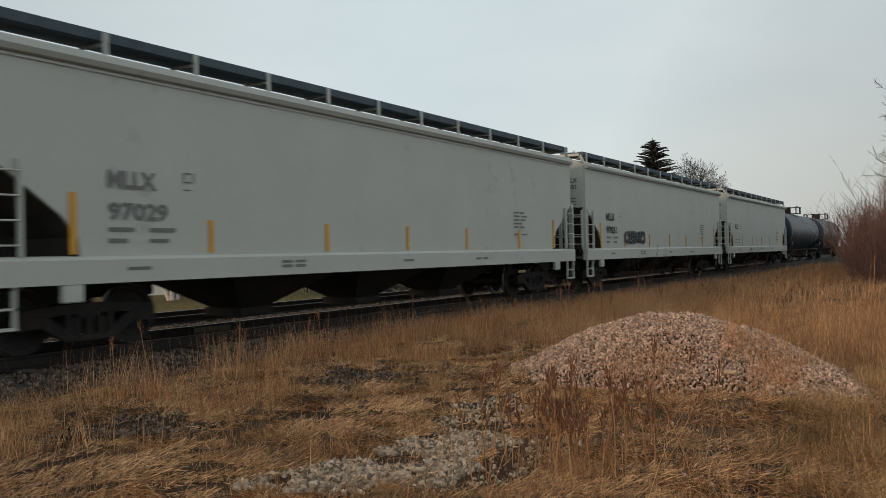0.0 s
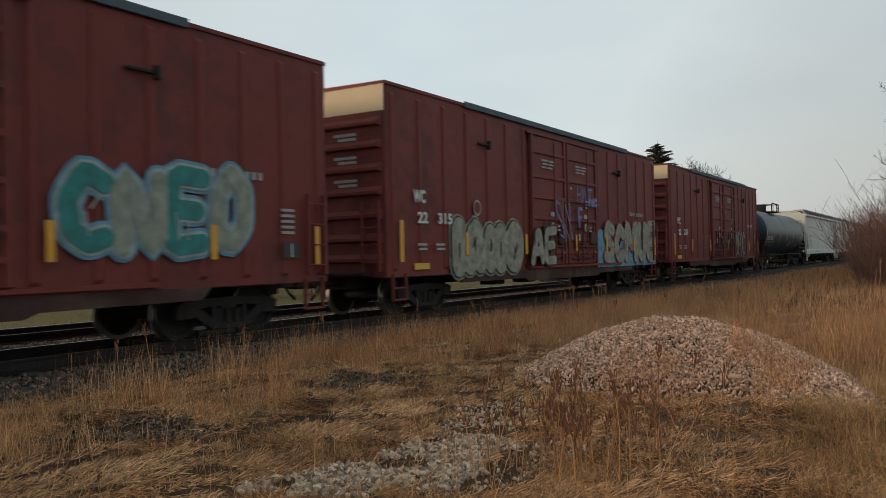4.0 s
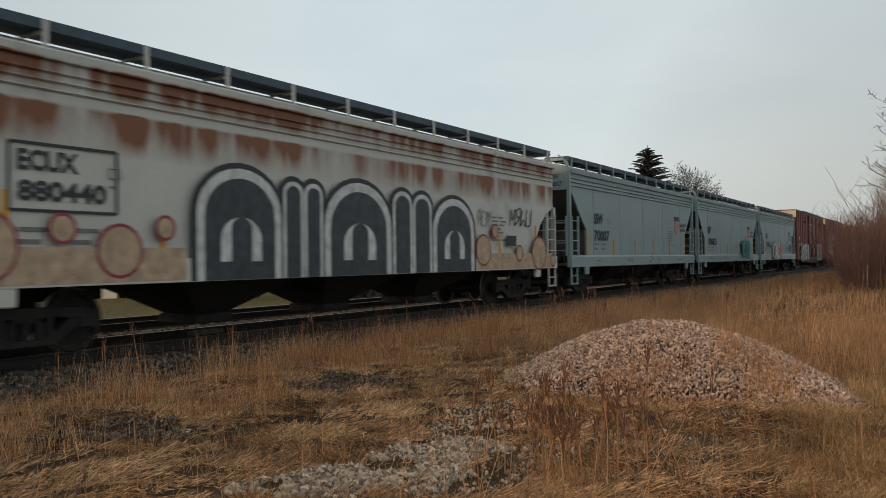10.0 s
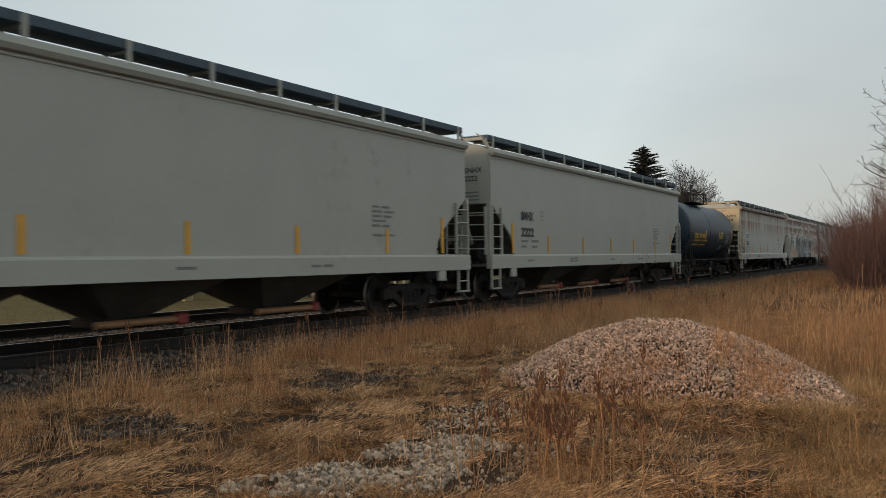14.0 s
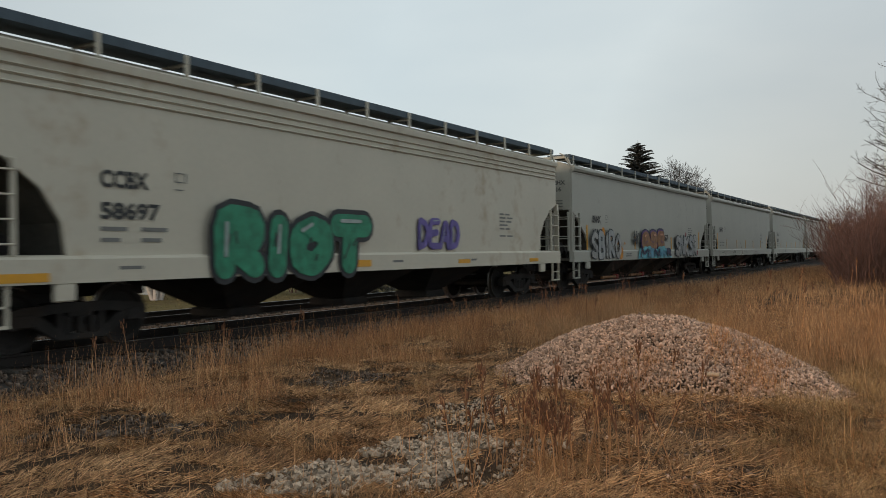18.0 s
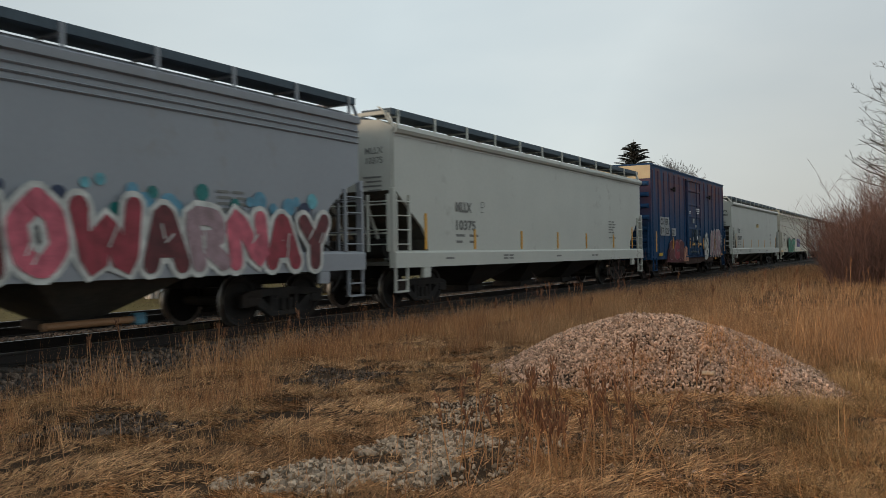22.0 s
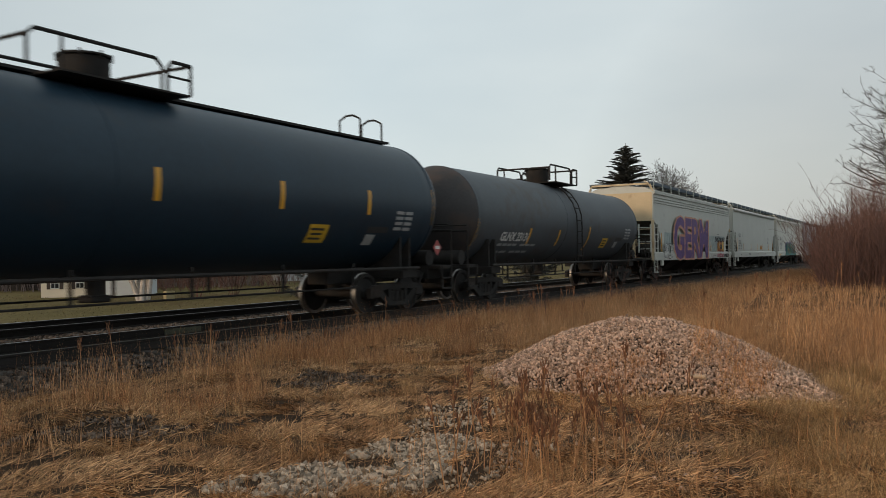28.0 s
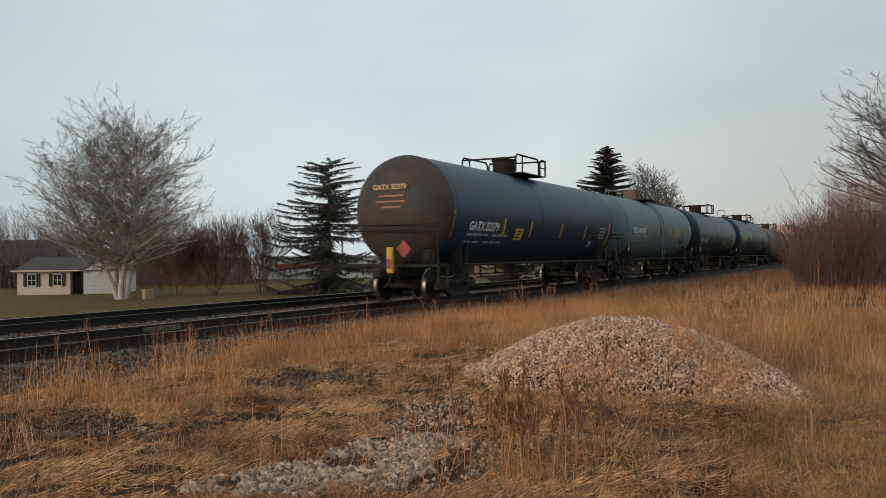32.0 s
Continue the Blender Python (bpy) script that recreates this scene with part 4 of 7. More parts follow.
GLYPHS = (  # plain zigzag strokes in a unit square
    ((0, 1), (0.95, 1), (0.1, 0.55), (1, 0.45), (0.9, 0), (0, 0.02)),
    ((1, 1), (0.05, 0.9), (0, 0.1), (1, 0)),
    ((0, 0), (0.15, 1), (0.95, 0.9), (0.75, 0.5), (0.3, 0.5), (1, 0)),
    ((0, 0), (0.1, 1), (0.5, 0.3), (0.9, 1), (1, 0)),
    ((0, 1), (0.1, 0), (0.85, 0.05), (1, 1)),
    ((0, 0), (0.45, 1), (1, 0)),
    ((0.1, 1), (0.0, 0.0), (0.5, 0.45), (1.0, 0.0), (0.9, 1)))


def ribbon(points, w, y):
    """A flat fat stroke along a smooth line through (x, z) points, round at its ends."""
    p = [Vector(q) for q in points]
    line = []
    for k in range(len(p) - 1):
        a, b, c, d = p[max(0, k - 1)], p[k], p[k + 1], p[min(len(p) - 1, k + 2)]
        for i in range(5):
            t = i / 5
            q = b.lerp(c, t * t * (3 - 2 * t) * 0.35 + t * 0.65)
            if 0.0 < t:
                q = q + ((c - a).normalized() * (1 - t) - (d - b).normalized() * t) * (c - b).length * 0.10
            line.append(q)
    line.append(p[-1])
    b, n = Build(), len(line)
    v = []
    for k, q in enumerate(line):
        d = line[min(n - 1, k + 1)] - line[max(0, k - 1)]
        d = d.normalized() if d.length > 1e-6 else Vector((1, 0))
        o = Vector((-d.y, d.x)) * w / 2
        v += [(q.x + o.x, y - 0.0004 * k, q.y + o.y), (q.x - o.x, y - 0.0004 * k, q.y - o.y)]
    b.add(v, [(2 * k, 2 * k + 1, 2 * k + 3, 2 * k + 2) for k in range(n - 1)])
    for k, sgn in ((0, -1), (n - 1, 1)):     # round ends grow out of the strip's own edge
        q, m = line[k], 6
        d = line[1] - line[0] if k == 0 else line[-1] - line[-2]
        d = d.normalized() if d.length > 1e-6 else Vector((1, 0))
        o = Vector((-d.y, d.x))
        cap = [2 * k]
        for i in range(1, m):
            c = q + (o * math.cos(i * math.pi / m) + d * sgn * math.sin(i * math.pi / m)) * w / 2
            cap.append(len(b.v))
            b.v.append((c.x, y - 0.0004 * k, c.y))
        b.f.append(tuple(cap + [2 * k + 1]))
    return b


def strokes(car, x0, x1, z0, z1, y, n, fill, edge, seed, third=None, base=None, lean=0.1, weight=0.3, base_top=1.0):
    """A sprayed piece of n fat angular shapes, each with an outline, over a ground colour."""
    rr = random.Random(seed)
    w = (x1 - x0) / n
    h = z1 - z0
    if base:
        pts, m = [], n * 5
        for k in range(m + 1):
            pts.append((x0 - 0.1 + (x1 - x0 + 0.2) * k / m, z0 - 0.02 + rr.uniform(-0.02, 0.03) * h))
        for k in range(m, -1, -1):
            pts.append((x0 - 0.1 + (x1 - x0 + 0.2) * k / m, z0 + h * base_top * rr.uniform(0.9, 1.16)))
        b = Build()
        for k in range(m):
            a, c = pts[k], pts[k + 1]
            u, v = pts[2 * m + 1 - k], pts[2 * m - k]
            b.add([(a[0], y, a[1]), (c[0], y, c[1]), (v[0], y, v[1]), (u[0], y, u[1])], [(0, 1, 2, 3)])
        part("graffiti_ground", b, base, car)
    for k in range(n):
        g = rr.choice(GLYPHS)
        if rr.random() < 0.5:
            g = tuple((1 - a, c) for a, c in g)
        t = w * weight
        ww, hh, zz = w - t * 1.3, h * rr.uniform(0.8, 1.0) - t, z0 + t * 0.55 + rr.uniform(0, 0.06) * h
        ln = lean + rr.uniform(-0.08, 0.08)
        line = [(x0 + k * w + t * 0.65 + (a + rr.uniform(-0.06, 0.06)) * ww + c * hh * ln, zz + (c + rr.uniform(-0.04, 0.04)) * hh) for a, c in g]
        letter = part("graffiti_shape", ribbon(line, t * 1.42, y - 0.006), edge, car)
        part("spray_fill", ribbon(line, t * 0.92, y - 0.012), third if third and rr.random() < 0.25 else fill, letter)
        if weight > 0.25:
            part("spray_mark", ribbon([(a + t * 0.2, c + t * 0.22) for a, c in line[1:3]], t * 0.14, y - 0.02), "spray_white", letter)
        if third:
            a, c = rr.sample(range(len(line) - 1), 2) if len(line) > 3 else (0, 1)
            part("spray_mark", ribbon([line[a], line[a + 1]], t * 0.3, y - 0.018), third, letter)


# sprayed letterforms as strokes in a unit square
STROKE = {}
STROKE["A"] = (((0, 0), (0.4, 1), (0.6, 1), (1, 0)), ((0.2, 0.36), (0.8, 0.36)))
STROKE["B"] = (((0.05, 0), (0.05, 1), (0.7, 0.95), (0.75, 0.6), (0.1, 0.52)), ((0.1, 0.52), (0.9, 0.45), (0.85, 0.05), (0.05, 0)))
STROKE["C"] = (((0.95, 0.85), (0.4, 1), (0.05, 0.6), (0.1, 0.2), (0.5, 0), (0.95, 0.12)),)
STROKE["D"] = (((0.05, 0), (0.05, 1), (0.7, 0.9), (0.95, 0.5), (0.7, 0.08), (0.05, 0)),)
STROKE["E"] = (((0.95, 1), (0.05, 0.95), (0.05, 0.03), (0.95, 0)), ((0.05, 0.5), (0.8, 0.52)))
STROKE["F"] = (((0.95, 1), (0.05, 0.95), (0.1, 0)), ((0.05, 0.5), (0.8, 0.52)))
STROKE["H"] = (((0.05, 1), (0.1, 0)), ((0.95, 1), (0.9, 0)), ((0.05, 0.45), (0.95, 0.55)))
STROKE["I"] = (((0.5, 1), (0.5, 0)),)
STROKE["K"] = (((0.05, 1), (0.1, 0)), ((0.95, 1), (0.15, 0.5), (0.95, 0)))
STROKE["M"] = (((0, 0), (0.1, 1), (0.5, 0.35), (0.9, 1), (1, 0)),)
STROKE["N"] = (((0, 0), (0.05, 1), (0.95, 0.02), (1, 1)),)
STROKE["O"] = (((0.5, 1), (0.05, 0.7), (0.1, 0.15), (0.55, 0), (0.95, 0.3), (0.9, 0.8), (0.5, 1)),)
STROKE["P"] = (((0.1, 0), (0.05, 1), (0.8, 0.95), (0.9, 0.6), (0.1, 0.45)),)
STROKE["R"] = (((0.1, 0), (0.05, 1), (0.8, 0.95), (0.85, 0.6), (0.15, 0.48)), ((0.2, 0.48), (0.95, 0)))
STROKE["S"] = (((0.95, 0.9), (0.4, 1), (0.05, 0.75), (0.9, 0.35), (0.75, 0.02), (0.05, 0.08)),)
STROKE["T"] = (((0, 0.98), (1, 1)), ((0.5, 0.95), (0.45, 0)))
STROKE["U"] = (((0.05, 1), (0.08, 0.2), (0.5, 0), (0.9, 0.2), (0.95, 1)),)
STROKE["W"] = (((0, 1), (0.2, 0), (0.5, 0.7), (0.8, 0), (1, 1)),)
STROKE["Y"] = (((0, 1), (0.5, 0.5), (1, 1)), ((0.5, 0.5), (0.45, 0)))


def piece(car, text, x0, x1, z0, z1, y, fills, edge, weight=0.3, slant=0.1, seed=0, halo=None, rim=0.4, shine=None, drop=0.0, thin=False):
    """A row of sprayed letterforms; fills are taken in turn, drop: how much lower the row's top ends than it begins."""
    rr = random.Random(seed)
    wide = [{"I": 0.5, "M": 1.3, "W": 1.3}.get(ch, 1.0) for ch in text]
    unit = (x1 - x0) / sum(wide)
    x = x0
    for k, (ch, wd) in enumerate(zip(text, wide)):
        w, t = wd * unit, unit * weight
        h = (z1 - z0) * (1 - drop * k / max(1, len(text) - 1)) * rr.uniform(0.93, 1.05) - t
        zb = z0 + t * 0.5 + rr.uniform(0, 0.04) * (z1 - z0)
        ww = max(0.02, w - t * 0.85)
        lines = [[(x + t * 0.42 + (u + rr.uniform(-0.05, 0.05)) * ww + v * h * slant, zb + (v + rr.uniform(-0.03, 0.03)) * h) for u, v in line] for line in STROKE[ch]]
        layers = [(edge, 1 + rim, 0.014, "graffiti_shape"), (fills[k % len(fills)], 1.0, 0.032, "spray_fill")]
        if halo:
            layers.insert(0, (halo, 1 + rim * 2.2, 0.0, "spray_halo"))
        if thin:
            layers = layers[-1:]
        top = None
        for material, grow, dy, name in layers:
            b = Build()
            for i, line in enumerate(lines):
                r_ = ribbon(line, t * grow, y - dy - 0.002 * i)
                b.add(r_.v, r_.f)
            made = part(name, b, material, top or car)
            top = top or made
        if not thin and weight > 0.25:
            for i in range(2):
                a, c = x + t * 0.4 + rr.uniform(0.1, 0.7) * ww, zb + rr.uniform(0.05, 0.6) * h
                part("spray_mark", ribbon([(a, c), (a + rr.uniform(-0.1, 0.25) * ww, c + rr.uniform(0.15, 0.4) * h)], t * 0.09, y - 0.048), edge, top)
        if shine:
            line = lines[0][:2]
            part("spray_mark", ribbon([(a + (c - a) * q, d + (g - d) * q + t * 0.2) for (a, d), (c, g) in [line] for q in (0.1, 0.45, 0.8)], t * 0.16, y - 0.052), shine, top)
        x += w


def mound(car, points, y, material, name="graffiti_ground"):
    """A flat sprayed ground between the sill and a wavy top line of (x, z) points."""
    b, line = Build(), []
    for (a, c), (d, g) in zip(points, points[1:]):
        for i in range(6):
            f = i / 6
            line.append((a + (d - a) * f, c + (g - c) * (f * f * (3 - 2 * f)) + 0.05 * math.sin(9 * (a + (d - a) * f)) * math.sin(math.pi * f)))
    line.append(points[-1])
    low = min(z for _, z in points)
    for (a, c), (d, g) in zip(line, line[1:]):
        b.add([(a, y, low), (d, y, low), (d, y, g), (a, y, c)], [(0, 1, 2, 3)])
    return part(name, b, material, car)


def arch(car, x0, x1, z0, z1, y, fill, edge, legs=True):
    """A sprayed round-topped letter with an open foot."""
    def outline(a, c, top, e):
        r = (c - a) / 2
        pts = [(a, e)]
        for k in range(13):
            q = math.pi * (1 - k / 12)
            pts.append(((a + c) / 2 + r * math.cos(q), top - r * 0.8 + r * 0.8 * math.sin(q)))
        return pts + [(c, e)]
    g = (x1 - x0) * 0.06 + 0.05
    o = outline(x0, x1, z1, z0)
    letter = part("graffiti_shape", Build().add([(x, y, z) for x, z in o], [tuple(range(len(o)))]), edge, car)
    o = outline(x0 + g, x1 - g, z1 - g, z0)
    part("spray_fill", Build().add([(x, y - 0.004, z) for x, z in o], [tuple(range(len(o)))]), fill, letter)
    if legs:
        m = (x1 - x0) * 0.24
        o = outline((x0 + x1) / 2 - m, (x0 + x1) / 2 + m, z0 + (z1 - z0) * 0.56, z0 + 0.3)
        part("spray_mark", Build().add([(x, y - 0.008, z) for x, z in o], [tuple(range(len(o)))]), edge, letter)
        m *= 0.5
        o = outline((x0 + x1) / 2 - m, (x0 + x1) / 2 + m, z0 + (z1 - z0) * 0.56, z0)
        part("spray_mark", Build().add([(x, y - 0.012, z) for x, z in o], [tuple(range(len(o)))]), fill, letter)


def disc(car, x, z, y, r, material, edge=None):
    """A round sprayed spot, with an outline where it has one."""
    def ring(q):
        return [(x + q * math.cos(k * math.tau / 16), z + q * math.sin(k * math.tau / 16)) for k in range(16)]
    spot = part("graffiti_spot", Build().add([(a, y, c) for a, c in ring(r)], [tuple(range(16))]), edge or material, car)
    if edge:
        part("spray_fill", Build().add([(a, y - 0.004, c) for a, c in ring(r - 0.05)], [tuple(range(16))]), material, spot)


# ---- the train, from its head to its last car: (middle of the car at 16 s, builder) ----
TRAIN = []


def place(car, rear, front):
    TRAIN.append((car, (rear + front) / 2))
    for w in WHEELSETS[-4:]:
        w[2] = (rear + front) / 2
    return car


def length(rear, front):
    return front - rear


SIDE = -1.54
# head of the train, far down the line
for rear, front in ((350.2, 364.5), (331.3, 346.4)):
    h = (front - rear) / 2
    place(tank("black tank car with a railed platform on top", -h, h, "tank_black", marks=""), rear, front)
GREY_HOPPER = "light grey smooth-sided covered hopper car with yellow reflectors"
place(hopper(GREY_HOPPER, 18.7, "white_grey", marks=("MLLX",)), 309.79, 328.49)
car = place(hopper("light grey covered hopper car with dark scribbled graffiti", 18.73, "white_grey", marks=("MLLX", "97031")), 289.54, 308.27)
strokes(car, -5.6, -3.2, 1.5, 2.0, SIDE, 6, "spray_black", "spray_grey", 3)
car = place(hopper(GREY_HOPPER, 18.8, "white_grey", marks=("MLLX", "97029"), mark_ink="grey_ink"), 269.67, 288.48)
place(tank("black tank car with white lettering and yellow reflectors", -7.3, 7.3, "tank_black", marks="GATX 5985", mark_x=0.4, spots=(0.1, 2.6, 4.8, 7.55, 10.2, 12.1, 14.2), label_at=9.0, label_z=1.76, placard=False, front=0.1), 253.7, 268.3)

DOOR_TEXT = ((7.5, 3.8, 1.0, 0.3, 3), (9.95, 3.83, 1.0, 0.28, 3), (9.5, 3.3, 0.2, 0.12, 1), (10.7, 2.75, 0.4, 0.3, 3), (8.5, 2.0, 0.25, 0.22, 2), (11.0, 2.0, 0.25, 0.22, 2), (1.0, 1.45, 0.45, 0.2, 2), (1.75, 1.45, 0.45, 0.2, 2))


def web_line(car, L):
    """White print near the far end of the side, and the framed data plate below it."""
    bars(car, L / 2 - 3.2, 2.66, -1.562, [(0.15 * k, 0, 0.11, 0.13) for k in (0, 1, 2, 3, 5, 6, 7, 8, 9)], "dim_white")
    plate = part("data_plate", Build().box(L / 2 - 1.28, L / 2 - 0.86, -1.575, -1.566, 1.32, 1.6), "ink", car)
    part("plate_edge", Build().box(L / 2 - 1.07, L / 2 - 1.05, -1.58, -1.576, 1.34, 1.58), "white_ink", plate)
    bars(car, L / 2 - 1.3, 1.75, -1.562, [(0, k * 0.1, 0.4, 0.05) for k in range(5)], "dim_white")

RED_BOX = "oxide red ribbed boxcar with double doors and graffiti"
car = place(boxcar(RED_BOX, 18.1, "oxide", (6.8, 9.3, 11.85), door_text=DOOR_TEXT, marks=(("WC", 0.95, 2.5, 0.3), ("22", 1.1, 2.05, 0.26), ("251", 1.95, 2.05, 0.26))), 232.65, 250.75)
web_line(car, 18.1)
piece(car, "OSOC", 2.9, 5.1, 0.95, 2.3, SIDE - 0.012, ("spray_slate",), "spray_white", 0.2, 0.1, 11, None, 0.55)
piece(car, "SC", 2.75, 3.5, 1.6, 2.1, SIDE - 0.012, ("dim_white",), "dim_white", 0.14, 0.1, 13, None, 0, None, 0, True)
piece(car, "KUSNCSR", -4.1, -2.6, 1.45, 2.1, SIDE - 0.012, ("faded_white",), "faded_white", 0.12, 0.15, 12, None, 0, None, 0, True)
car = place(boxcar(RED_BOX, 18.33, "oxide", (6.8, 9.3, 11.85), door_text=DOOR_TEXT, marks=(("WC", 0.95, 2.5, 0.3), ("22", 1.1, 2.05, 0.26), ("315", 1.95, 2.05, 0.26))), 212.43, 230.76)
web_line(car, 18.33)
mound(car, [(2.72, 0.84), (2.74, 2.08), (3.25, 2.1), (3.8, 1.9), (4.6, 1.5), (5.6, 2.0), (6.4, 1.5), (7.4, 1.8), (8.2, 2.1), (8.9, 2.1), (8.95, 0.84)], SIDE - 0.008, "spray_blue")
piece(car, "SCMUE", 3.2, 8.8, 0.9, 2.45, SIDE - 0.012, ("spray_pale",), "spray_red", 0.4, 0.05, 21, None, 0.2, "spray_wash")
piece(car, "HINT", 0.7, 1.95, 2.88, 3.4, SIDE - 0.12, ("spray_ice",), "spray_ice", 0.13, 0.1, 23, None, 0, None, 0, True)
piece(car, "NC", 1.7, 2.4, 2.8, 3.1, SIDE - 0.12, ("spray_ice",), "spray_ice", 0.3, 0.1, 26, None, 0, None, 0, True)
piece(car, "SKY", -0.6, 0.5, 1.7, 2.85, SIDE - 0.12, ("spray_ice", "faded_white"), "spray_ice", 0.16, -0.35, 24, None, 0, None, 0, True)
piece(car, "F", 0.8, 1.15, 2.1, 2.75, SIDE - 0.12, ("spray_ice",), "spray_ice", 0.3, 0.0, 27, None, 0, None, 0, True)
piece(car, "IAIIO", -6.6, -2.9, 0.8, 2.15, SIDE - 0.012, ("spray_pale",), "spray_black", 0.62, 0.0, 22, "spray_pale", 0.12)
piece(car, "AE", -2.6, -0.9, 1.0, 2.1, SIDE - 0.12, ("spray_pale",), "spray_black", 0.3, 0.1, 28, None, 0.3)
disc(car, -5.35, 2.5, SIDE - 0.012, 0.2, "oxide", "spray_pale")
car = place(boxcar(RED_BOX, 17.98, "oxide", (6.8, 9.3, 11.85), door_text=DOOR_TEXT, marks=(("WC", 0.95, 2.7, 0.26), ("22", 1.1, 2.05, 0.26), ("32", 1.95, 2.05, 0.26))), 192.52, 210.5)
web_line(car, 17.98)
piece(car, "SOK", -7.0, -2.2, 1.4, 3.2, SIDE - 0.012, ("spray_navy",), "spray_white", 0.42, 0.05, 31, "spray_halo_gold", 0.3, "spray_ice")
piece(car, "CNEO", 3.4, 6.9, 1.4, 2.75, SIDE - 0.012, ("spray_teal", "spray_sage"), "spray_wash", 0.34, 0.05, 32, "spray_blue", 0.3)
car = place(boxcar(RED_BOX, 18.12, "oxide", (6.8, 9.3, 11.85), door_text=DOOR_TEXT, marks=(("WC", 0.95, 2.5, 0.28), ("22", 1.05, 2.05, 0.26), ("296", 1.9, 2.05, 0.26))), 172.32, 190.44)
web_line(car, 18.12)
piece(car, "IKFESN", -7.25, -1.9, 0.76, 2.25, SIDE - 0.012, ("spray_silver", "spray_pale", "spray_silver"), "spray_slate", 0.42, 0.08, 41, None, 0.3, "spray_white")
piece(car, "KSWFYN", -6.9, -2.1, 0.9, 2.2, SIDE - 0.11, ("spray_white", "spray_slate"), "spray_slate", 0.11, -0.1, 43, None, 0, None, 0, True)
disc(car, -5.2, 2.45, SIDE - 0.012, 0.2, "oxide", "spray_pale")
piece(car, "CARO", 3.0, 7.0, 0.8, 2.25, SIDE - 0.012, ("spray_grey",), "spray_white", 0.44, 0.02, 42, "spray_halo_gold", 0.22, "spray_white")

BLUE_GREY = "blue-grey covered hopper car with dark lettering and a shield"
for (rear, front), marks in (((156.04, 170.89), ("SSW", "70383")), ((139.95, 155.09), ("SP", "496625")), ((123.84, 139.03), ("SSW", "70007"))):
    L = front - rear
    car = place(hopper(BLUE_GREY, L, "blue_grey", "grooved", end_paint="blue_grey", bays=2, marks=marks, mark_x=2.15, spots=(1.55, 4.15, 6.6, 8.95, 11.3, 13.7), mark_h=0.38, mark_w=0.3, mark_z=2.42, mark_gap=0.58), rear, front)
    xs = L / 2 - 3.1
    part("shield_edge", Build().prism([(xs - 0.04, 3.1), (xs + 0.31, 3.18), (xs + 0.66, 3.1), (xs + 0.66, 2.43), (xs + 0.31, 2.2), (xs - 0.04, 2.43)], -1.5365, -1.532), "dim_white", car)
    part("shield", Build().prism([(xs, 2.9), (xs + 0.62, 2.9), (xs + 0.62, 2.47), (xs + 0.31, 2.25), (xs, 2.47)], -1.542, -1.538), "shield_red", car, "pale red and blue shield")
    part("shield_band", Build().box(xs - 0.05, xs + 0.67, -1.548, -1.543, 2.86, 3.04), "spray_navy", car)
    for i, text in enumerate(("BUILDING", "AMERICA")):
        lettering(car, text, xs + 0.85, 2.62 - 0.22 * i, -1.54, "ink", 0.15, 1.0 - 0.1 * i)
    if marks[1] == "70383":
        piece(car, "KSAUO", -3.4, -0.2, 0.93, 2.2, -1.61, ("spray_white",), "spray_black", 0.36, 0.04, 51, None, 0.36)
        piece(car, "I", -0.4, 0.25, 1.0, 2.15, -1.625, ("spray_pink",), "spray_black", 0.62, 0.12, 52, None, 0.2)
        piece(car, "SUSNS", 2.6, 3.75, 1.62, 1.98, SIDE, ("spray_black",), "spray_black", 0.2, 0.2, 53, None, 0, None, 0, True)
        piece(car, "AS", 4.5, 5.4, 1.5, 2.1, SIDE, ("spray_violet",), "spray_purple", 0.26, 0.1, 54, None, 0.5)
    if marks[1] == "496625":
        piece(car, "HSFIED", 2.35, 4.75, 1.12, 2.16, -1.61, ("spray_teal", "spray_blue"), "spray_black", 0.42, 0.06, 55, "spray_teal", 0.22, "spray_green")
        for x_, z_ in ((2.05, 1.9), (2.1, 1.4), (4.95, 1.75), (4.9, 1.5), (2.2, 1.08)):
            disc(car, x_, z_, SIDE, 0.07, "spray_black")

car = place(hopper("white rust-streaked covered hopper car covered in grey graffiti", 18.67, "rusty_white", "round", end_paint="rusty_white", marks=("ECUX", "880440"), mark_x=1.55, mark_h=0.28, mark_w=0.22, mark_z=2.5, mark_gap=0.4), 103.98, 122.65)
b = Build()
for z in (1.98, 2.86):
    b.box(-7.9, -6.3, -1.545, -1.535, z - 0.02, z + 0.02)
for x in (-7.9, -6.3):
    b.box(x - 0.02, x + 0.02, -1.545, -1.535, 1.98, 2.86)
part("number_frame", b, "ink", car)
for a, c, top, legs in ((-4.9, -2.95, 2.84, True), (-2.9, -2.35, 2.72, False), (-2.33, -1.8, 2.72, False), (-1.75, 0.47, 2.84, True), (0.53, 1.29, 2.77, False), (1.31, 2.1, 2.75, False), (2.15, 4.1, 2.73, True)):
    arch(car, a - 0.1, c + 0.1, 0.98, top + 0.1, -1.606, "spray_slate", "spray_black", False)
    arch(car, a, c, 0.98, top, -1.616, "spray_slate", "spray_white", legs)
for a, c, top in ((-8.9, -5.1, 1.5), (4.3, 9.0, 1.42)):
    part("graffiti_ground", Build().box(a, c, -1.607, -1.603, 1.0, top), "spray_cream", car)
for x, z, r_ in ((-8.3, 1.5, 0.5), (-7.2, 1.75, 0.22), (-6.3, 1.45, 0.4), (-5.5, 1.8, 0.2), (4.6, 1.5, 0.42), (5.25, 2.0, 0.2), (6.7, 1.42, 0.24), (8.0, 1.42, 0.5), (9.0, 1.2, 0.2)):
    disc(car, x, z, -1.612, r_, "spray_cream", "spray_red")
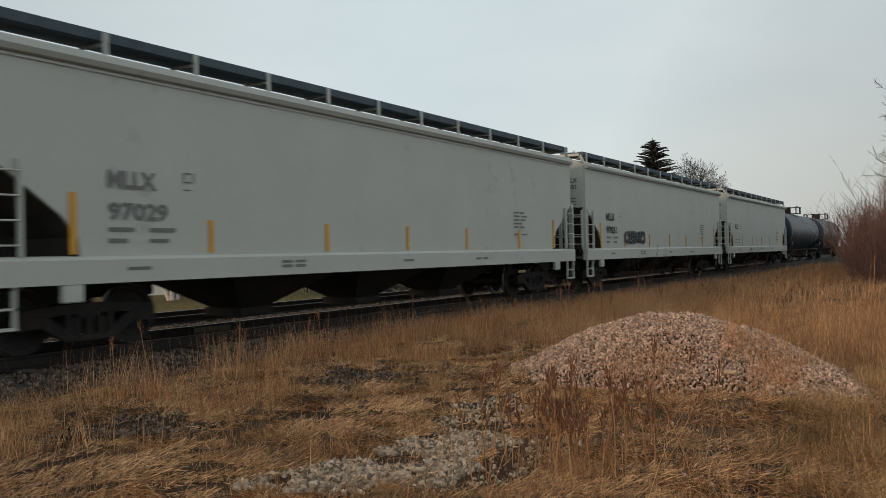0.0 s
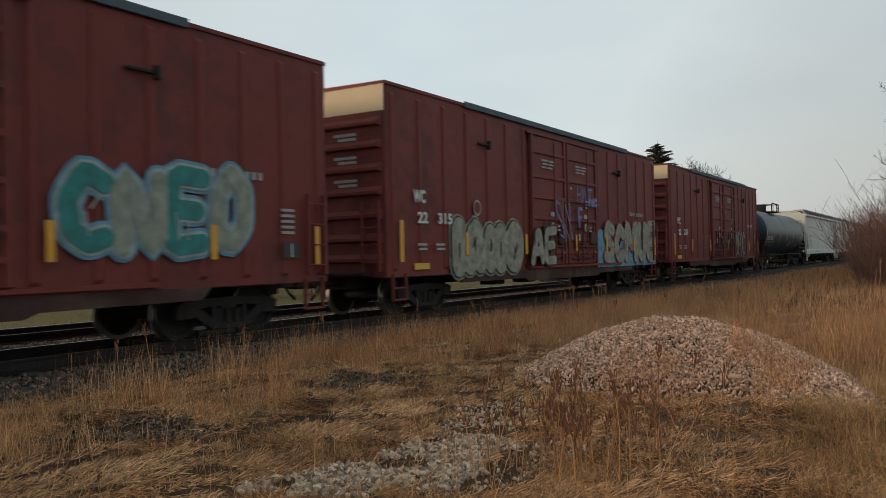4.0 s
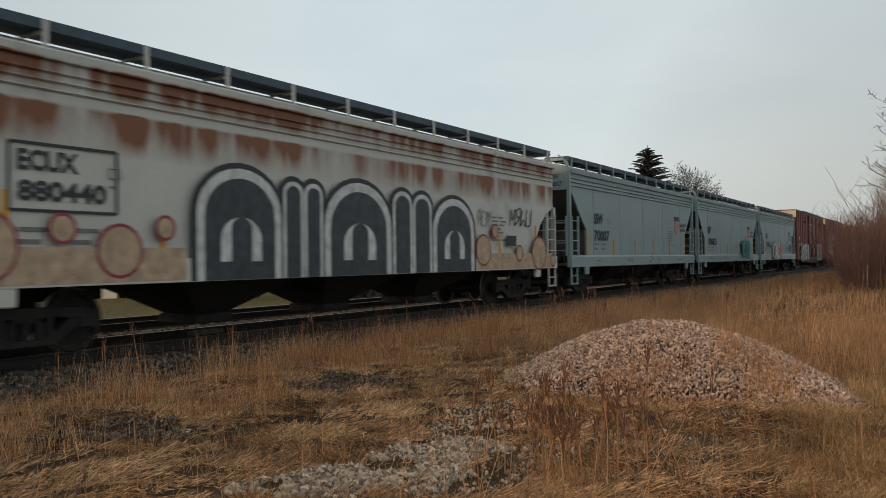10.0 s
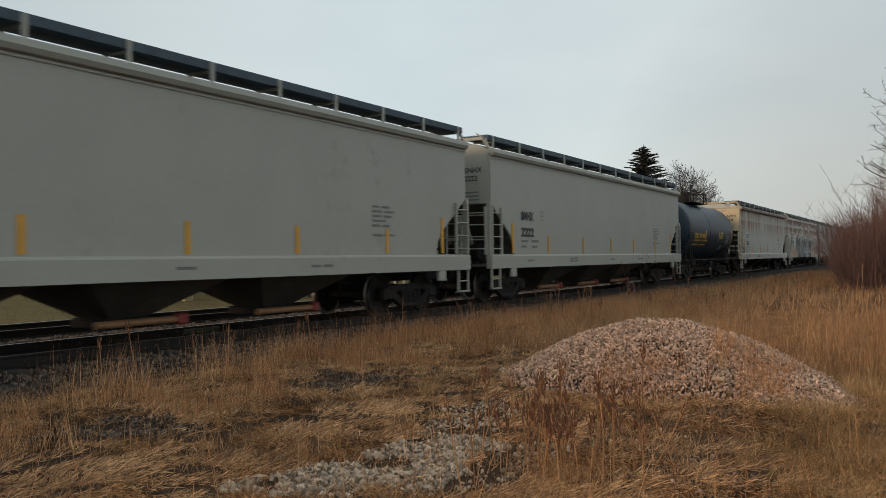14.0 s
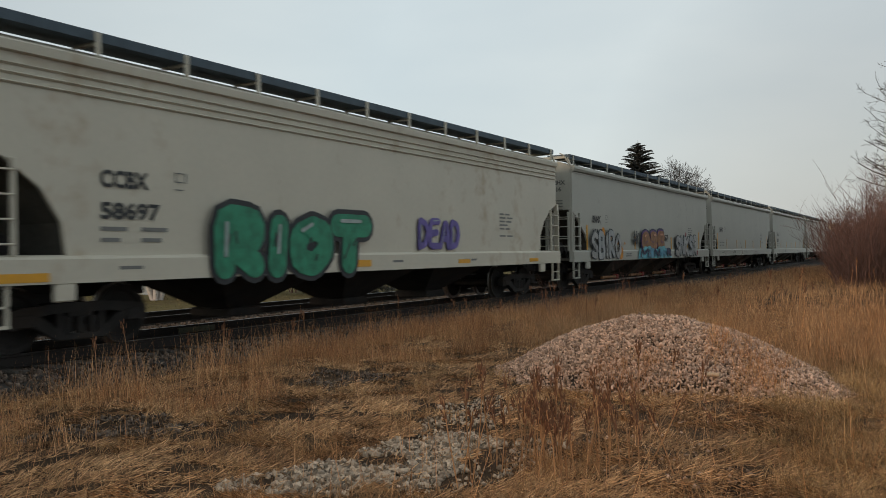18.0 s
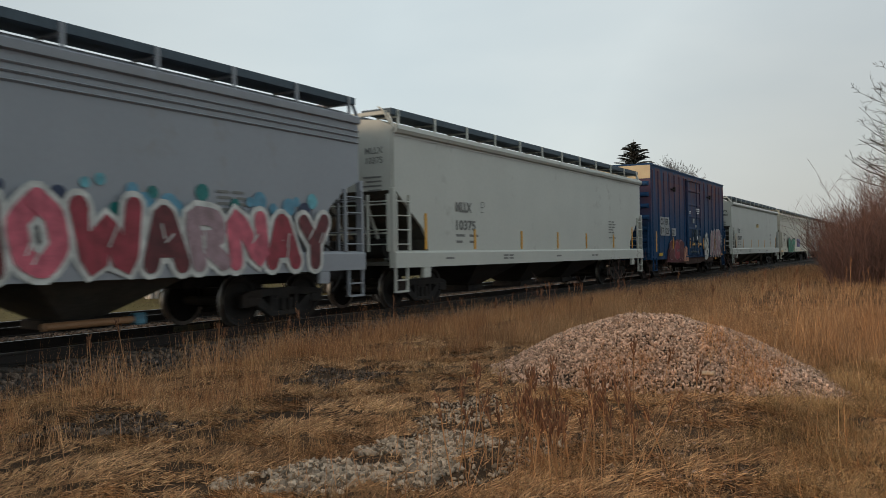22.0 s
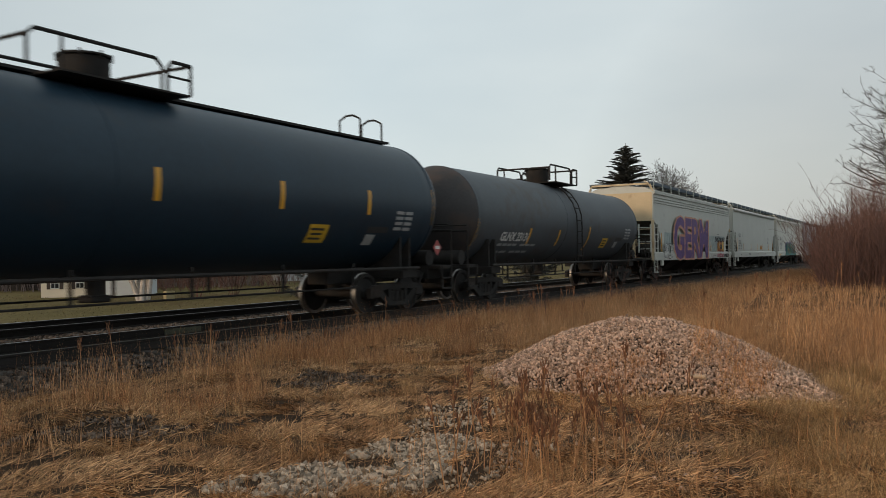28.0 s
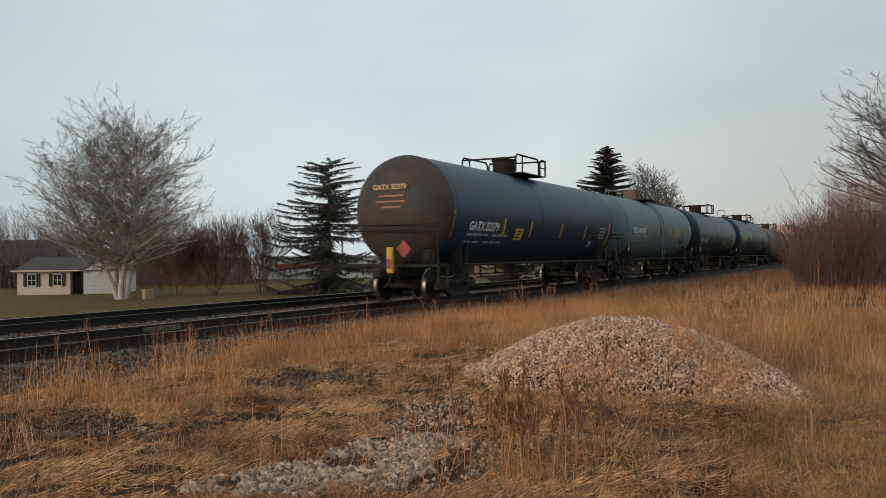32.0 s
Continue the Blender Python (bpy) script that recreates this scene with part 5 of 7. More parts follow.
part("data_plate", Build().box(5.95, 6.5, -1.612, -1.606, 1.62, 1.9), "ink", car)
strokes(car, 4.4, 5.1, 2.1, 2.6, SIDE, 3, "spray_silver", "spray_silver", 64, None, None, 0.2, 0.1)
strokes(car, 6.2, 7.6, 2.15, 2.7, SIDE, 4, "spray_slate", "spray_slate", 65, None, None, 0.2, 0.08)
car = place(hopper("grey covered hopper car with rust along its roof edge", 17.78, "rusty_grey", "smooth", end_paint="tan", marks=("ADKX", "2026")), 84.91, 102.69)
part("number_board", Build().box(-7.0, -6.02, -1.535, -1.531, 2.26, 2.64), "spray_white", car, "white painted number board")
part("roof_rust", Build().box(-8.7, 8.7, -1.66, -1.60, 4.0, 4.16, 0.02), "rust_iron", car)

place(tank("short black tank car with yellow lettering", -4.75, 4.75, "tank_black", "label_yellow", "UTLX 631458", 0.85, spots=(0.0, 3.15, 6.13, 9.3), label_at=6.7, label_z=2.3, placard=False, front=0.75, deck=3.3, spot_z=2.25), 73.3, 82.8)

TAUPE = "warm grey covered hopper car with tubes under its bays"
place(hopper(TAUPE, 18.81, "warm_grey", marks=("SNHX", "2222"), tubes=True, gate="red"), 52.4, 71.21)
place(hopper(TAUPE, 18.55, "warm_grey", marks=("SNHX", "2087"), tubes=True, gate="red"), 32.68, 51.23)
place(hopper(TAUPE, 19.03, "warm_grey", marks=("SNHX",), tubes=True, gate="red"), 12.42, 31.45)
car = place(hopper("warm grey covered hopper car with graffiti along its sill", 19.24, "warm_grey", marks=("SNHX", "1216"), tubes=True, gate="red"), -7.82, 11.42)
piece(car, "SBIRO", -8.1, -4.9, 1.02, 2.0, -1.61, ("spray_silver", "dim_white"), "spray_slate", 0.3, 0.02, 71, None, 0.4)
for x, z, r_ in ((-5.2, 1.75, 0.2), (-4.85, 1.25, 0.26), (-4.4, 1.6, 0.07), (-6.8, 2.0, 0.18)):
    disc(car, x, z, -1.606, r_, "spray_orange")
strokes(car, -3.35, -2.55, 1.55, 2.1, -1.61, 2, "spray_black", "spray_black", 74, None, None, 0.2, 0.2)
strokes(car, 0.9, 1.6, 1.7, 2.0, -1.61, 4, "spray_black", "spray_black", 75, None, None, 0.2, 0.16)
piece(car, "OSE", -2.3, 1.0, 1.3, 2.15, -1.606, ("spray_brown",), "spray_purple", 0.46, 0.0, 72, "spray_navy", 0.2, "spray_peach")
mound(car, [(-2.9, 1.0), (-2.6, 1.4), (-1.4, 1.5), (-0.6, 1.38), (0.6, 1.5), (1.6, 1.4), (2.2, 1.0)], -1.65, "spray_cyan")
piece(car, "MSNWR", -2.6, 1.9, 1.04, 1.42, -1.655, ("spray_navy", "spray_blue"), "spray_blue", 0.16, 0.1, 76, None, 0, None, 0, True)
piece(car, "SNKSR", 2.8, 6.8, 1.02, 2.0, -1.61, ("spray_silver", "dim_white"), "spray_slate", 0.32, 0.12, 73, None, 0.4)
for x, z in ((3.4, 1.9), (4.8, 2.05), (6.2, 1.75), (7.0, 1.2)):
    disc(car, x, z, -1.606, 0.12, "spray_red")

car = place(hopper("cream covered hopper car with green and violet graffiti words", 18.64, "cream", "round", end_paint="cream", marks=("CCBX", "58697"), spots=()), -27.63, -8.99)
piece(car, "RIOT", -5.35, -1.1, 0.9, 2.1, -1.612, ("spray_green",), "spray_black", 0.38, 0.12, 77, None, 0.42, "spray_wash")
piece(car, "DEAD", 0.95, 2.9, 1.4, 2.12, SIDE, ("spray_violet",), "spray_violet", 0.3, 0.12, 78, None, 0.12, "spray_wash")
stripes(car, -9.32, -1.606, [(0.6, 1.0, 1.12, 1.0), (4.4, 1.06, 1.2, 0.6), (8.1, 1.06, 1.2, 0.6), (12.4, 1.06, 1.16, 0.6), (16.6, 1.04, 1.14, 0.6)])
car = place(hopper("light grey covered hopper car with a yellow placard on its side", 18.6, "white_grey", marks=("WLPX", "921007"), tubes=True, gate="red"), -47.45, -28.85)
part("placard", Build().box(-0.5, 0.3, -1.548, -1.538, 2.78, 3.02), "label_yellow", car, "yellow notice plate")
bars(car, -0.45, 2.82, -1.552, [(0, 0.16, 0.8, 0.03), (0, 0.08, 0.7, 0.03), (0, 0.0, 0.8, 0.03)], "ink")

car = place(boxcar("faded blue boxcar with rust streaks and graffiti", 14.97, "blue", (6.0, 8.85), marks=(("CO", 1.25, 2.42, 0.3), ("ER", 2.05, 2.42, 0.3), ("17", 1.3, 2.0, 0.3), ("23", 2.1, 2.0, 0.3), ("22", 3.2, 2.0, 0.24)), plates=True, roof_cap=False, rise=0.12), -64.54, -49.57)
bars(car, -7.485 + 7.6, 3.12, -1.64, [(0, 0.2, 0.82, 0.06), (0.05, 0.1, 0.75, 0.06), (0.12, 0.0, 0.6, 0.06)], "white_ink")
bars(car, -7.485 + 6.2, 3.08, -1.64, [(0, 0.08, 0.35, 0.05), (0, 0.0, 0.28, 0.05)], "white_ink")
bars(car, -7.485 + 13.85, 1.45, -1.57, [(0, k * 0.085, 0.42, 0.045) for k in range(8)], "dim_white")
part("data_plate", Build().box(-7.485 + 13.9, -7.485 + 14.3, -1.572, -1.566, 1.15, 1.4), "ink", car)
part("data_plate", Build().box(-7.485 + 6.9, -7.485 + 7.2, -1.644, -1.634, 2.62, 2.85), "dim_white", car)
part("lock_box", Build().box(-7.485 + 7.38, -7.485 + 7.72, -1.70, -1.62, 1.75, 2.3, 0.02), "grate", car)
part("data_plate", Build().box(-7.485 + 7.42, -7.485 + 7.62, -1.71, -1.703, 1.8, 1.98), "white_ink", car)
stripes(car, -7.485, -1.64, [(7.05, 1.5, 1.63, 0.52), (8.4, 1.5, 1.63, 0.5)])
stripes(car, -7.485, -1.576, [(12.3, 0.74, 0.84, 0.4), (13.9, 0.95, 1.07, 0.35), (4.98, 1.1, 1.65, 0.16)])
# red blob with pink, then a spotted white figure and greyish pink letters
mound(car, [(-5.2, 0.72), (-5.0, 1.3), (-4.4, 1.6), (-3.6, 1.75), (-2.8, 1.8), (-2.2, 1.55), (-1.9, 0.72)], SIDE - 0.008, "spray_maroon")
mound(car, [(-2.1, 0.72), (-2.0, 1.4), (-1.6, 1.45), (-1.3, 1.3), (-1.2, 0.72)], SIDE - 0.016, "spray_peach")
piece(car, "SCR", -4.9, -2.2, 0.8, 1.7, SIDE - 0.012, ("spray_maroon", "spray_red"), "spray_mauve", 0.4, 0.1, 83, None, 0.14)
part("spray_mark", ribbon([(-2.25, 1.65), (-2.0, 1.3), (-1.85, 0.8)], 0.06, SIDE - 0.06), "spray_black", car)
figure = part("graffiti_shape", ribbon([(-7.485 + x, z) for x, z in ((9.85, 1.0), (9.8, 1.5), (10.0, 1.95), (10.3, 1.5), (10.15, 1.05))], 0.55, SIDE - 0.06), "spray_white", car)
for x, z in ((9.7, 1.3), (9.95, 1.75), (10.2, 1.95), (10.35, 1.4), (10.0, 1.1), (9.75, 1.85), (10.2, 1.6)):
    part("spray_mark", ribbon([(-7.485 + x, z), (-7.485 + x + 0.08, z + 0.1)], 0.13, SIDE - 0.085), "spray_black", figure)
piece(car, "AUR", 3.55, 6.25, 0.85, 2.3, SIDE - 0.012, ("spray_mauve",), "spray_white", 0.4, 0.0, 85, None, 0.22)

car = place(hopper(GREY_HOPPER, 18.54, "white_grey", marks=("MLLX", "10375"), mark_ink="grey_ink", mark_x=2.85), -84.67, -66.13)
car = place(hopper("slate grey covered hopper car with red and white graffiti", 18.64, "slate", "round", end_paint="slate", marks=("WFRX", "884074"), spots=(), tubes=True, gate="spray_blue", mark_x=1.8, mark_w=0.27, mark_h=0.3, mark_z=2.5, mark_gap=0.58), -104.44, -85.8)
rr = random.Random(95)
for k in range(60):
    x_ = -6.2 + 14.2 * k / 59 + rr.uniform(-0.1, 0.1)
    disc(car, x_, rr.uniform(2.1, 2.62) - 0.022 * (x_ + 6) if k > 6 else rr.uniform(1.05, 2.0), -1.545 if k > 6 else -1.606, rr.uniform(0.08, 0.2), rr.choice(("spray_teal", "spray_blue", "spray_navy", "spray_cyan")))
REDS = ("spray_red", "spray_maroon", "spray_pink", "spray_red", "spray_maroon", "spray_mauve", "spray_pink")
piece(car, "SEEBAFIOIOWARNAY", -5.6, 8.1, 1.0, 2.42, -1.612, REDS, "spray_white", 0.34, -0.08, 91, None, 0.6, None, 0.3)
car = place(hopper("off-white covered hopper car with rounded ends and teal graffiti", 19.06, "stained_white", "round", marks=("EQUX", "015256"), mark_x=2.05, spots=(), tubes=True, gate="iron"), -124.62, -105.56)
mound(car, [(-4.9, 1.0), (-4.3, 1.5), (-4.0, 2.15), (-3.0, 2.2), (-2.0, 2.15), (-1.2, 2.3), (0.2, 2.2), (1.2, 1.95), (2.2, 1.75), (3.2, 1.45), (3.3, 1.0)], -1.545, "spray_haze", "spray_halo")
mound(car, [(-4.8, 0.98), (-4.3, 1.35), (-3.9, 1.9), (-3.6, 2.1), (-2.8, 2.12), (-2.4, 1.85), (-1.4, 2.1), (-0.4, 2.0), (0.4, 2.05), (1.2, 1.8), (1.8, 1.75), (2.6, 1.35), (3.0, 0.98)], -1.612, "spray_teal")
piece(car, "DCOFMA", -3.8, 2.0, 1.1, 2.08, -1.62, ("spray_teal_pale", "spray_teal", "spray_green", "spray_teal_pale"), "spray_slate", 0.26, 0.02, 101, None, 0.14, "spray_halo_gold", 0.15)
for loop in (((-4.4, 1.4), (-4.9, 1.75), (-5.45, 1.85), (-5.65, 1.6), (-5.55, 1.3)), ((2.5, 1.5), (2.9, 1.85), (3.25, 1.85), (3.2, 1.5), (2.7, 1.25)), ((-3.9, 2.0), (-3.3, 2.2), (-2.6, 2.18), (-2.0, 2.0), (-1.2, 2.25), (-0.4, 2.15), (0.4, 2.2), (1.0, 1.95))):
    part("spray_mark", ribbon(loop, 0.035, -1.665), "spray_black", car)
for x, z, w, h in ((-3.2, 1.28, 0.5, 0.30), (-2.5, 1.12, 0.6, 0.16), (-1.0, 1.62, 0.22, 0.34), (0.35, 1.3, 0.4, 0.18), (0.9, 1.1, 0.5, 0.12)):
    part("spray_mark", ribbon([(x, z), (x + w * 0.4, z + h), (x + w, z + h * 0.6)], 0.13, -1.672), "spray_halo_gold", car)
stripes(car, -9.53, -1.606, [(1.5, 1.0, 1.12, 0.9), (5.0, 1.02, 1.14, 0.5), (8.0, 1.0, 1.12, 0.9), (12.0, 1.04, 1.14, 0.5)])
car = place(hopper("light grey covered hopper car with an orange notice plate", 18.38, "white_grey", marks=("MLLX", "5352"), mark_ink="grey_ink"), -144.27, -125.89)
part("placard", Build().box(1.6, 2.35, -1.548, -1.538, 1.5, 1.8), "spray_orange", car, "orange notice plate")
car = place(hopper("light grey covered hopper car with large purple graffiti letters", 17.83, "white_grey", "round", end_paint="tan"), -163.18, -145.35)
word(car, "GERM", -5.6, 1.0, -1.612, 7.6, 2.1, "spray_purple", "spray_peach")
part("graffiti_ground", Build().box(-7.0, 7.0, -1.5275, -1.5235, 1.37, 2.28), "spray_wash", car)
strokes(car, -7.4, -5.7, 1.0, 1.75, -1.61, 4, "spray_white", "spray_black", 111)
strokes(car, 5.05, 6.75, 1.38, 1.98, SIDE, 3, "spray_orange", "spray_red", 112, "label_yellow", "spray_orange", 0.0, 0.45, 0.9)
strokes(car, 4.25, 6.95, 1.95, 2.22, SIDE, 9, "spray_black", "spray_black", 113, None, None, 0.25, 0.16)
strokes(car, 4.55, 6.5, 1.02, 1.24, -1.606, 8, "spray_pink", "spray_pink", 114, None, None, 0.2, 0.16)
strokes(car, 6.6, 7.9, 1.02, 1.24, -1.606, 5, "spray_black", "spray_black", 115, None, None, 0.2, 0.16)
part("data_plate", Build().box(5.6, 6.05, -1.59, -1.586, 1.52, 1.78), "ink", car)

place(tank("dark grey tank car with white lettering", -7.35, 7.35, "tank_dark", r=1.40, zc=2.43, marks="GLNX 23131", mark_x=1.6, spots=(0.0, 3.6, 6.0, 8.9), label_at=10.85, label_z=1.7, placard=False, front=1.3, rungs=0.2, spot_z=1.85, head_paint="tank_rust"), -179.97, -165.27)
place(tank("long black tank car with a walkway along its top", -8.4, 8.4, "tank_black", "label_yellow", "UTLX 950256", 0.86, long_board=True, spots=(0.0, 2.9, 5.7, 8.4, 11.3, 14.1, 16.8), label_at=12.55, label_z=1.75, zc=2.55, front=1.2, rail_h=0.5, deck=3.0, spot_z=2.45), -199.46, -182.65)
place(tank("blue-black tank car with white lettering", -6.7, 6.7, "tank_black", marks="GATX 26678", mark_x=0.7, spots=(0.0, 2.8, 5.1, 8.5, 10.8, 13.0), label_at=9.55), -215.3, -201.9)
place(tank("grey tank car with a rusty dome housing", -6.55, 6.55, "tank_grey", marks="TILX 401837", mark_x=0.9, spots=(0.0, 3.0, 5.4, 8.1, 9.9, 12.8), label_at=9.2, label_z=2.3, front=0.8, rungs=-0.5, spot_z=2.35, dome="rust_iron", rail_paint="tank_grey"), -230.95, -217.85)
last = place(tank("blue-black tank car with a rust-brown end, last of the train", -7.05, 7.05, "tank_blue", marks="GATX 52379", mark_x=0.97, spots=(0.0, 3.3, 5.4, 8.2, 10.8, 13.7), label_at=4.5, label_z=1.9, head_paint="tank_rust", placard=False), -247.5, -233.4)
# marker on the last coupler, and the placard on its end
dev = part("end_of_train_device", Build().box(-8.46, -8.34, -0.42, -0.24, 0.82, 1.5, 0.03), "label_yellow", last, "yellow end marker box with a red panel")
part("marker_panel", Build().box(-8.47, -8.461, -0.4, -0.26, 0.95, 1.2), "red", dev)
part("placard", Build().add([(-8.2, -0.85, 1.45), (-8.2, -0.62, 1.22), (-8.2, -0.39, 1.45), (-8.2, -0.62, 1.68)], [(0, 1, 2, 3)]), "red", last, "red diamond placard")
me = glyphs("GATX 52379", 0.19, 0.006)
part("lettering", me, "white_ink", last, "", pose(-7.84, 0.55, 3.05, 90, 0, -90))
for z, w in ((2.85, 0.8), (2.7, 0.9), (2.55, 0.6)):
    part("lettering", Build().box(-7.846, -7.838, -w / 2, w / 2, z, z + 0.045), "hose", last)
me.materials.append(M["tan"])


# ---- ground, track bed, rails ----
def land(x, y):
    """Height of the land: flat field, falling away beyond the line."""
    k = min(1.0, max(0.0, (y - 3.0) / 30.0))
    k = k * k * (3 - 2 * k)
    d = math.hypot(x - 2, y + 11)
    w = 0.05 * noise.noise((x * 0.45, y * 0.45, 0.3)) + 0.02 * noise.noise((x * 1.7, y * 1.7, 2.0))
    return -2.0 * k + (w if d < 60 else 0.0)


def spread(lo, hi, near, fine, grow=1.22):
    """Grid lines: even and fine about near, wider and wider away from it."""
    out = [near]
    for sgn, end in ((1, hi), (-1, lo)):
        step, p = fine, near
        while (p < end) if sgn > 0 else (p > end):
            if abs(p - near) > 14:
                step *= grow
            p += sgn * step
            out.append(p)
    return sorted(out)


gx, gy = spread(-2500, 4000, 10, 0.35), spread(-2500, 3500, -5, 0.35)
gv = [(x, y, land(x, y)) for y in gy for x in gx]
nx = len(gx)
gf = [(j * nx + i, j * nx + i + 1, (j + 1) * nx + i + 1, (j + 1) * nx + i) for j in range(len(gy) - 1) for i in range(nx - 1)]
M["soil"] = mat("straw_strewn_soil", (0.072, 0.043, 0.024), 0.95, 0, 0.4, 0.9, 0.8, (0.028, 0.018, 0.012), 0.58, (0.5, 0.5, 0.5), bump_scale=22, shine=0.1)
ground = thing("ground", Build().add(gv, gf), "soil", "dry winter field of brown grass and bare soil", "ground", "", "structure", None, True)
M["turf_soil"] = mat("winter_turf", (0.135, 0.108, 0.045), 0.95, 0, 0.3, 0.12, 0.5, (0.09, 0.062, 0.035), 0.45, (0.12, 0.12, 0.12), bump_scale=18, shine=0.05)
ground.data.materials.append(M["turf_soil"])
for q in ground.data.polygons:
    if q.center.y > 6.6:
        q.material_index = 1

M["ballast"] = mat("dark_ballast", (0.05, 0.044, 0.04), 0.95, 0, 0.45, 6.0, 0.9, bump_scale=14, shine=0.15)
TRACKS = 4.1        # from one track's middle to the next
bed = Build().beam([(-2.6, -0.1), (-2.35, 0.0), (-1.65, 0.13), (1.65, 0.15), (2.0, 0.13), (2.4, 0.15), (5.75, 0.15), (6.7, 0.0), (7.4, -0.3), (7.4, -0.9), (-2.6, -0.5)], -560, 700)
bed = thing("track_bed", bed, "ballast", "dark stone ballast bed under two parallel tracks", "track bed", "", "structure")
# near railheads darker and rougher: their weaker sky glint is put into the material
M["low_glint_head"] = mat("low_glint_railhead", (0.10, 0.09, 0.085), 0.6, 0.8, 0.2, 3.0)
RAIL = ((-0.075, -0.18), (-0.075, -0.165), (-0.015, -0.145), (-0.01, -0.04), (-0.036, -0.03), (-0.036, -0.004),
        (0.036, -0.004), (0.036, -0.03), (0.01, -0.04), (0.015, -0.145), (0.075, -0.165), (0.075, -0.18))
for y, head in ((-0.7525, "low_glint_head"), (0.7525, "bright"), (TRACKS - 0.7525, "low_glint_head"), (TRACKS + 0.7525, "bright")):
    rail = thing("rail", Build().beam([(y + a, ZR + c) for a, c in RAIL], -560, 700), "rail_side", "dark steel rail with a worn top", "rail", "rails of the two tracks", "structure")
    part("railhead", Build().beam([(y - 0.03, ZR - 0.004), (y + 0.03, ZR - 0.004), (y + 0.026, ZR), (y - 0.026, ZR)], -560, 700), head, rail, "worn running surface")
    if 0 < y < 2:
        M["joint"] = mat("weathered_joint_bar", (0.10, 0.10, 0.07), 0.8, 0.2, 0.3, 4.0, 0.2)
        bar = Build().box(10.88, 11.8, y - 0.05, y - 0.012, ZR - 0.145, ZR - 0.04, 0.008)
        for k in range(6):
            bar.tube((11.0 + 0.136 * k, y - 0.075, ZR - 0.095), (11.0 + 0.136 * k, y - 0.04, ZR - 0.095), 0.02, 6)
        part("joint_bar", bar, "joint", rail, "greenish bolted joint bar")


# ---- sleepers between the rails ----
M["sleeper"] = mat("weathered_sleeper_wood", (0.06, 0.05, 0.042), 0.9, 0, 0.3, 3.0, 0.5, per=0.3)
tie = thing("sleeper", Build().box(-0.115, 0.115, -1.3, 1.3, 0.0, 0.17, 0.012), "sleeper", "dark weathered timber sleeper bedded in ballast", "sleeper", "sleepers of the two tracks", "", pose(-6, 0, 0.0))
for row, count in ((0, 180), (1, 110)):
    for k in range(1 - row, count):
        copy_thing(tie, pose(-6 + k * 0.52 + random.uniform(-0.03, 0.03), row * TRACKS + random.uniform(-0.03, 0.03), random.uniform(-0.006, 0.004), 0, 0, random.uniform(-1, 1)))


# ---- tools for what grows and lies about in thousands ----
rng = np.random.default_rng(7)


def raw_mesh(name, verts, faces, material, smooth=False):
    me = bpy.data.meshes.new(name)
    n, k = faces.shape
    me.vertices.add(len(verts))
    me.vertices.foreach_set("co", np.asarray(verts, dtype=np.float32).ravel())
    me.loops.add(n * k)
    me.loops.foreach_set("vertex_index", faces.astype(np.int32).ravel())
    me.polygons.add(n)
    me.polygons.foreach_set("loop_start", np.arange(0, n * k, k, dtype=np.int32))
    me.update(calc_edges=True)
    me.materials.append(material)
    if smooth:
        me.shade_smooth()
    return me


def heights(p):
    return np.array([land(x, y) for x, y in p])


def blades(p, h, w, lean, bend, head=None):
    """Grass blades of three joints at p, each with its height, width, lean from upright and further bend."""
    n = len(p)
    a = rng.uniform(0, math.tau, n) if head is None else head
    dirs = np.stack([np.cos(a), np.sin(a), np.zeros(n)], 1)
    s = np.stack([-np.sin(a), np.cos(a), np.zeros(n)], 1)
    twist = rng.uniform(0, math.tau, n)
    s = s * np.cos(twist)[:, None] + dirs * np.sin(twist)[:, None]
    pts, cur, ang = [p], p.copy(), lean.copy()
    for k in range(3):
        step = (dirs * np.sin(ang)[:, None] + np.array([0, 0, 1.0]) * np.cos(ang)[:, None]) * (h / 3)[:, None]
        cur = cur + step
        ang = np.minimum(ang + bend, 1.75)
        pts.append(cur)
    ww = [w, w * 0.8, w * 0.55]
    v = []
    for k in range(3):
        v += [pts[k] - s * ww[k][:, None] / 2, pts[k] + s * ww[k][:, None] / 2]
    v.append(pts[3])
    v = np.stack(v, 1)  # n, 7, 3
    gz = v[:, :, 2]
    base = p[:, 2][:, None]
    v[:, :, 2] = np.maximum(gz, base + 0.004)
    t = np.array([[0, 1, 3], [0, 3, 2], [2, 3, 5], [2, 5, 4], [4, 5, 6]])
    f = (np.arange(n)[:, None, None] * 7 + t[None]).reshape(-1, 3)
    return v.reshape(-1, 3), f


def scatter(n, x0, x1, y0, y1):
    return np.stack([rng.uniform(x0, x1, n), rng.uniform(y0, y1, n)], 1)


def clumped(p, scale, cut, seed):
    """Keeps points where a slow noise is high: tufts and bare spots."""
    k = np.array([noise.noise((x * scale, y * scale, seed)) for x, y in p])
    return p[k > cut]


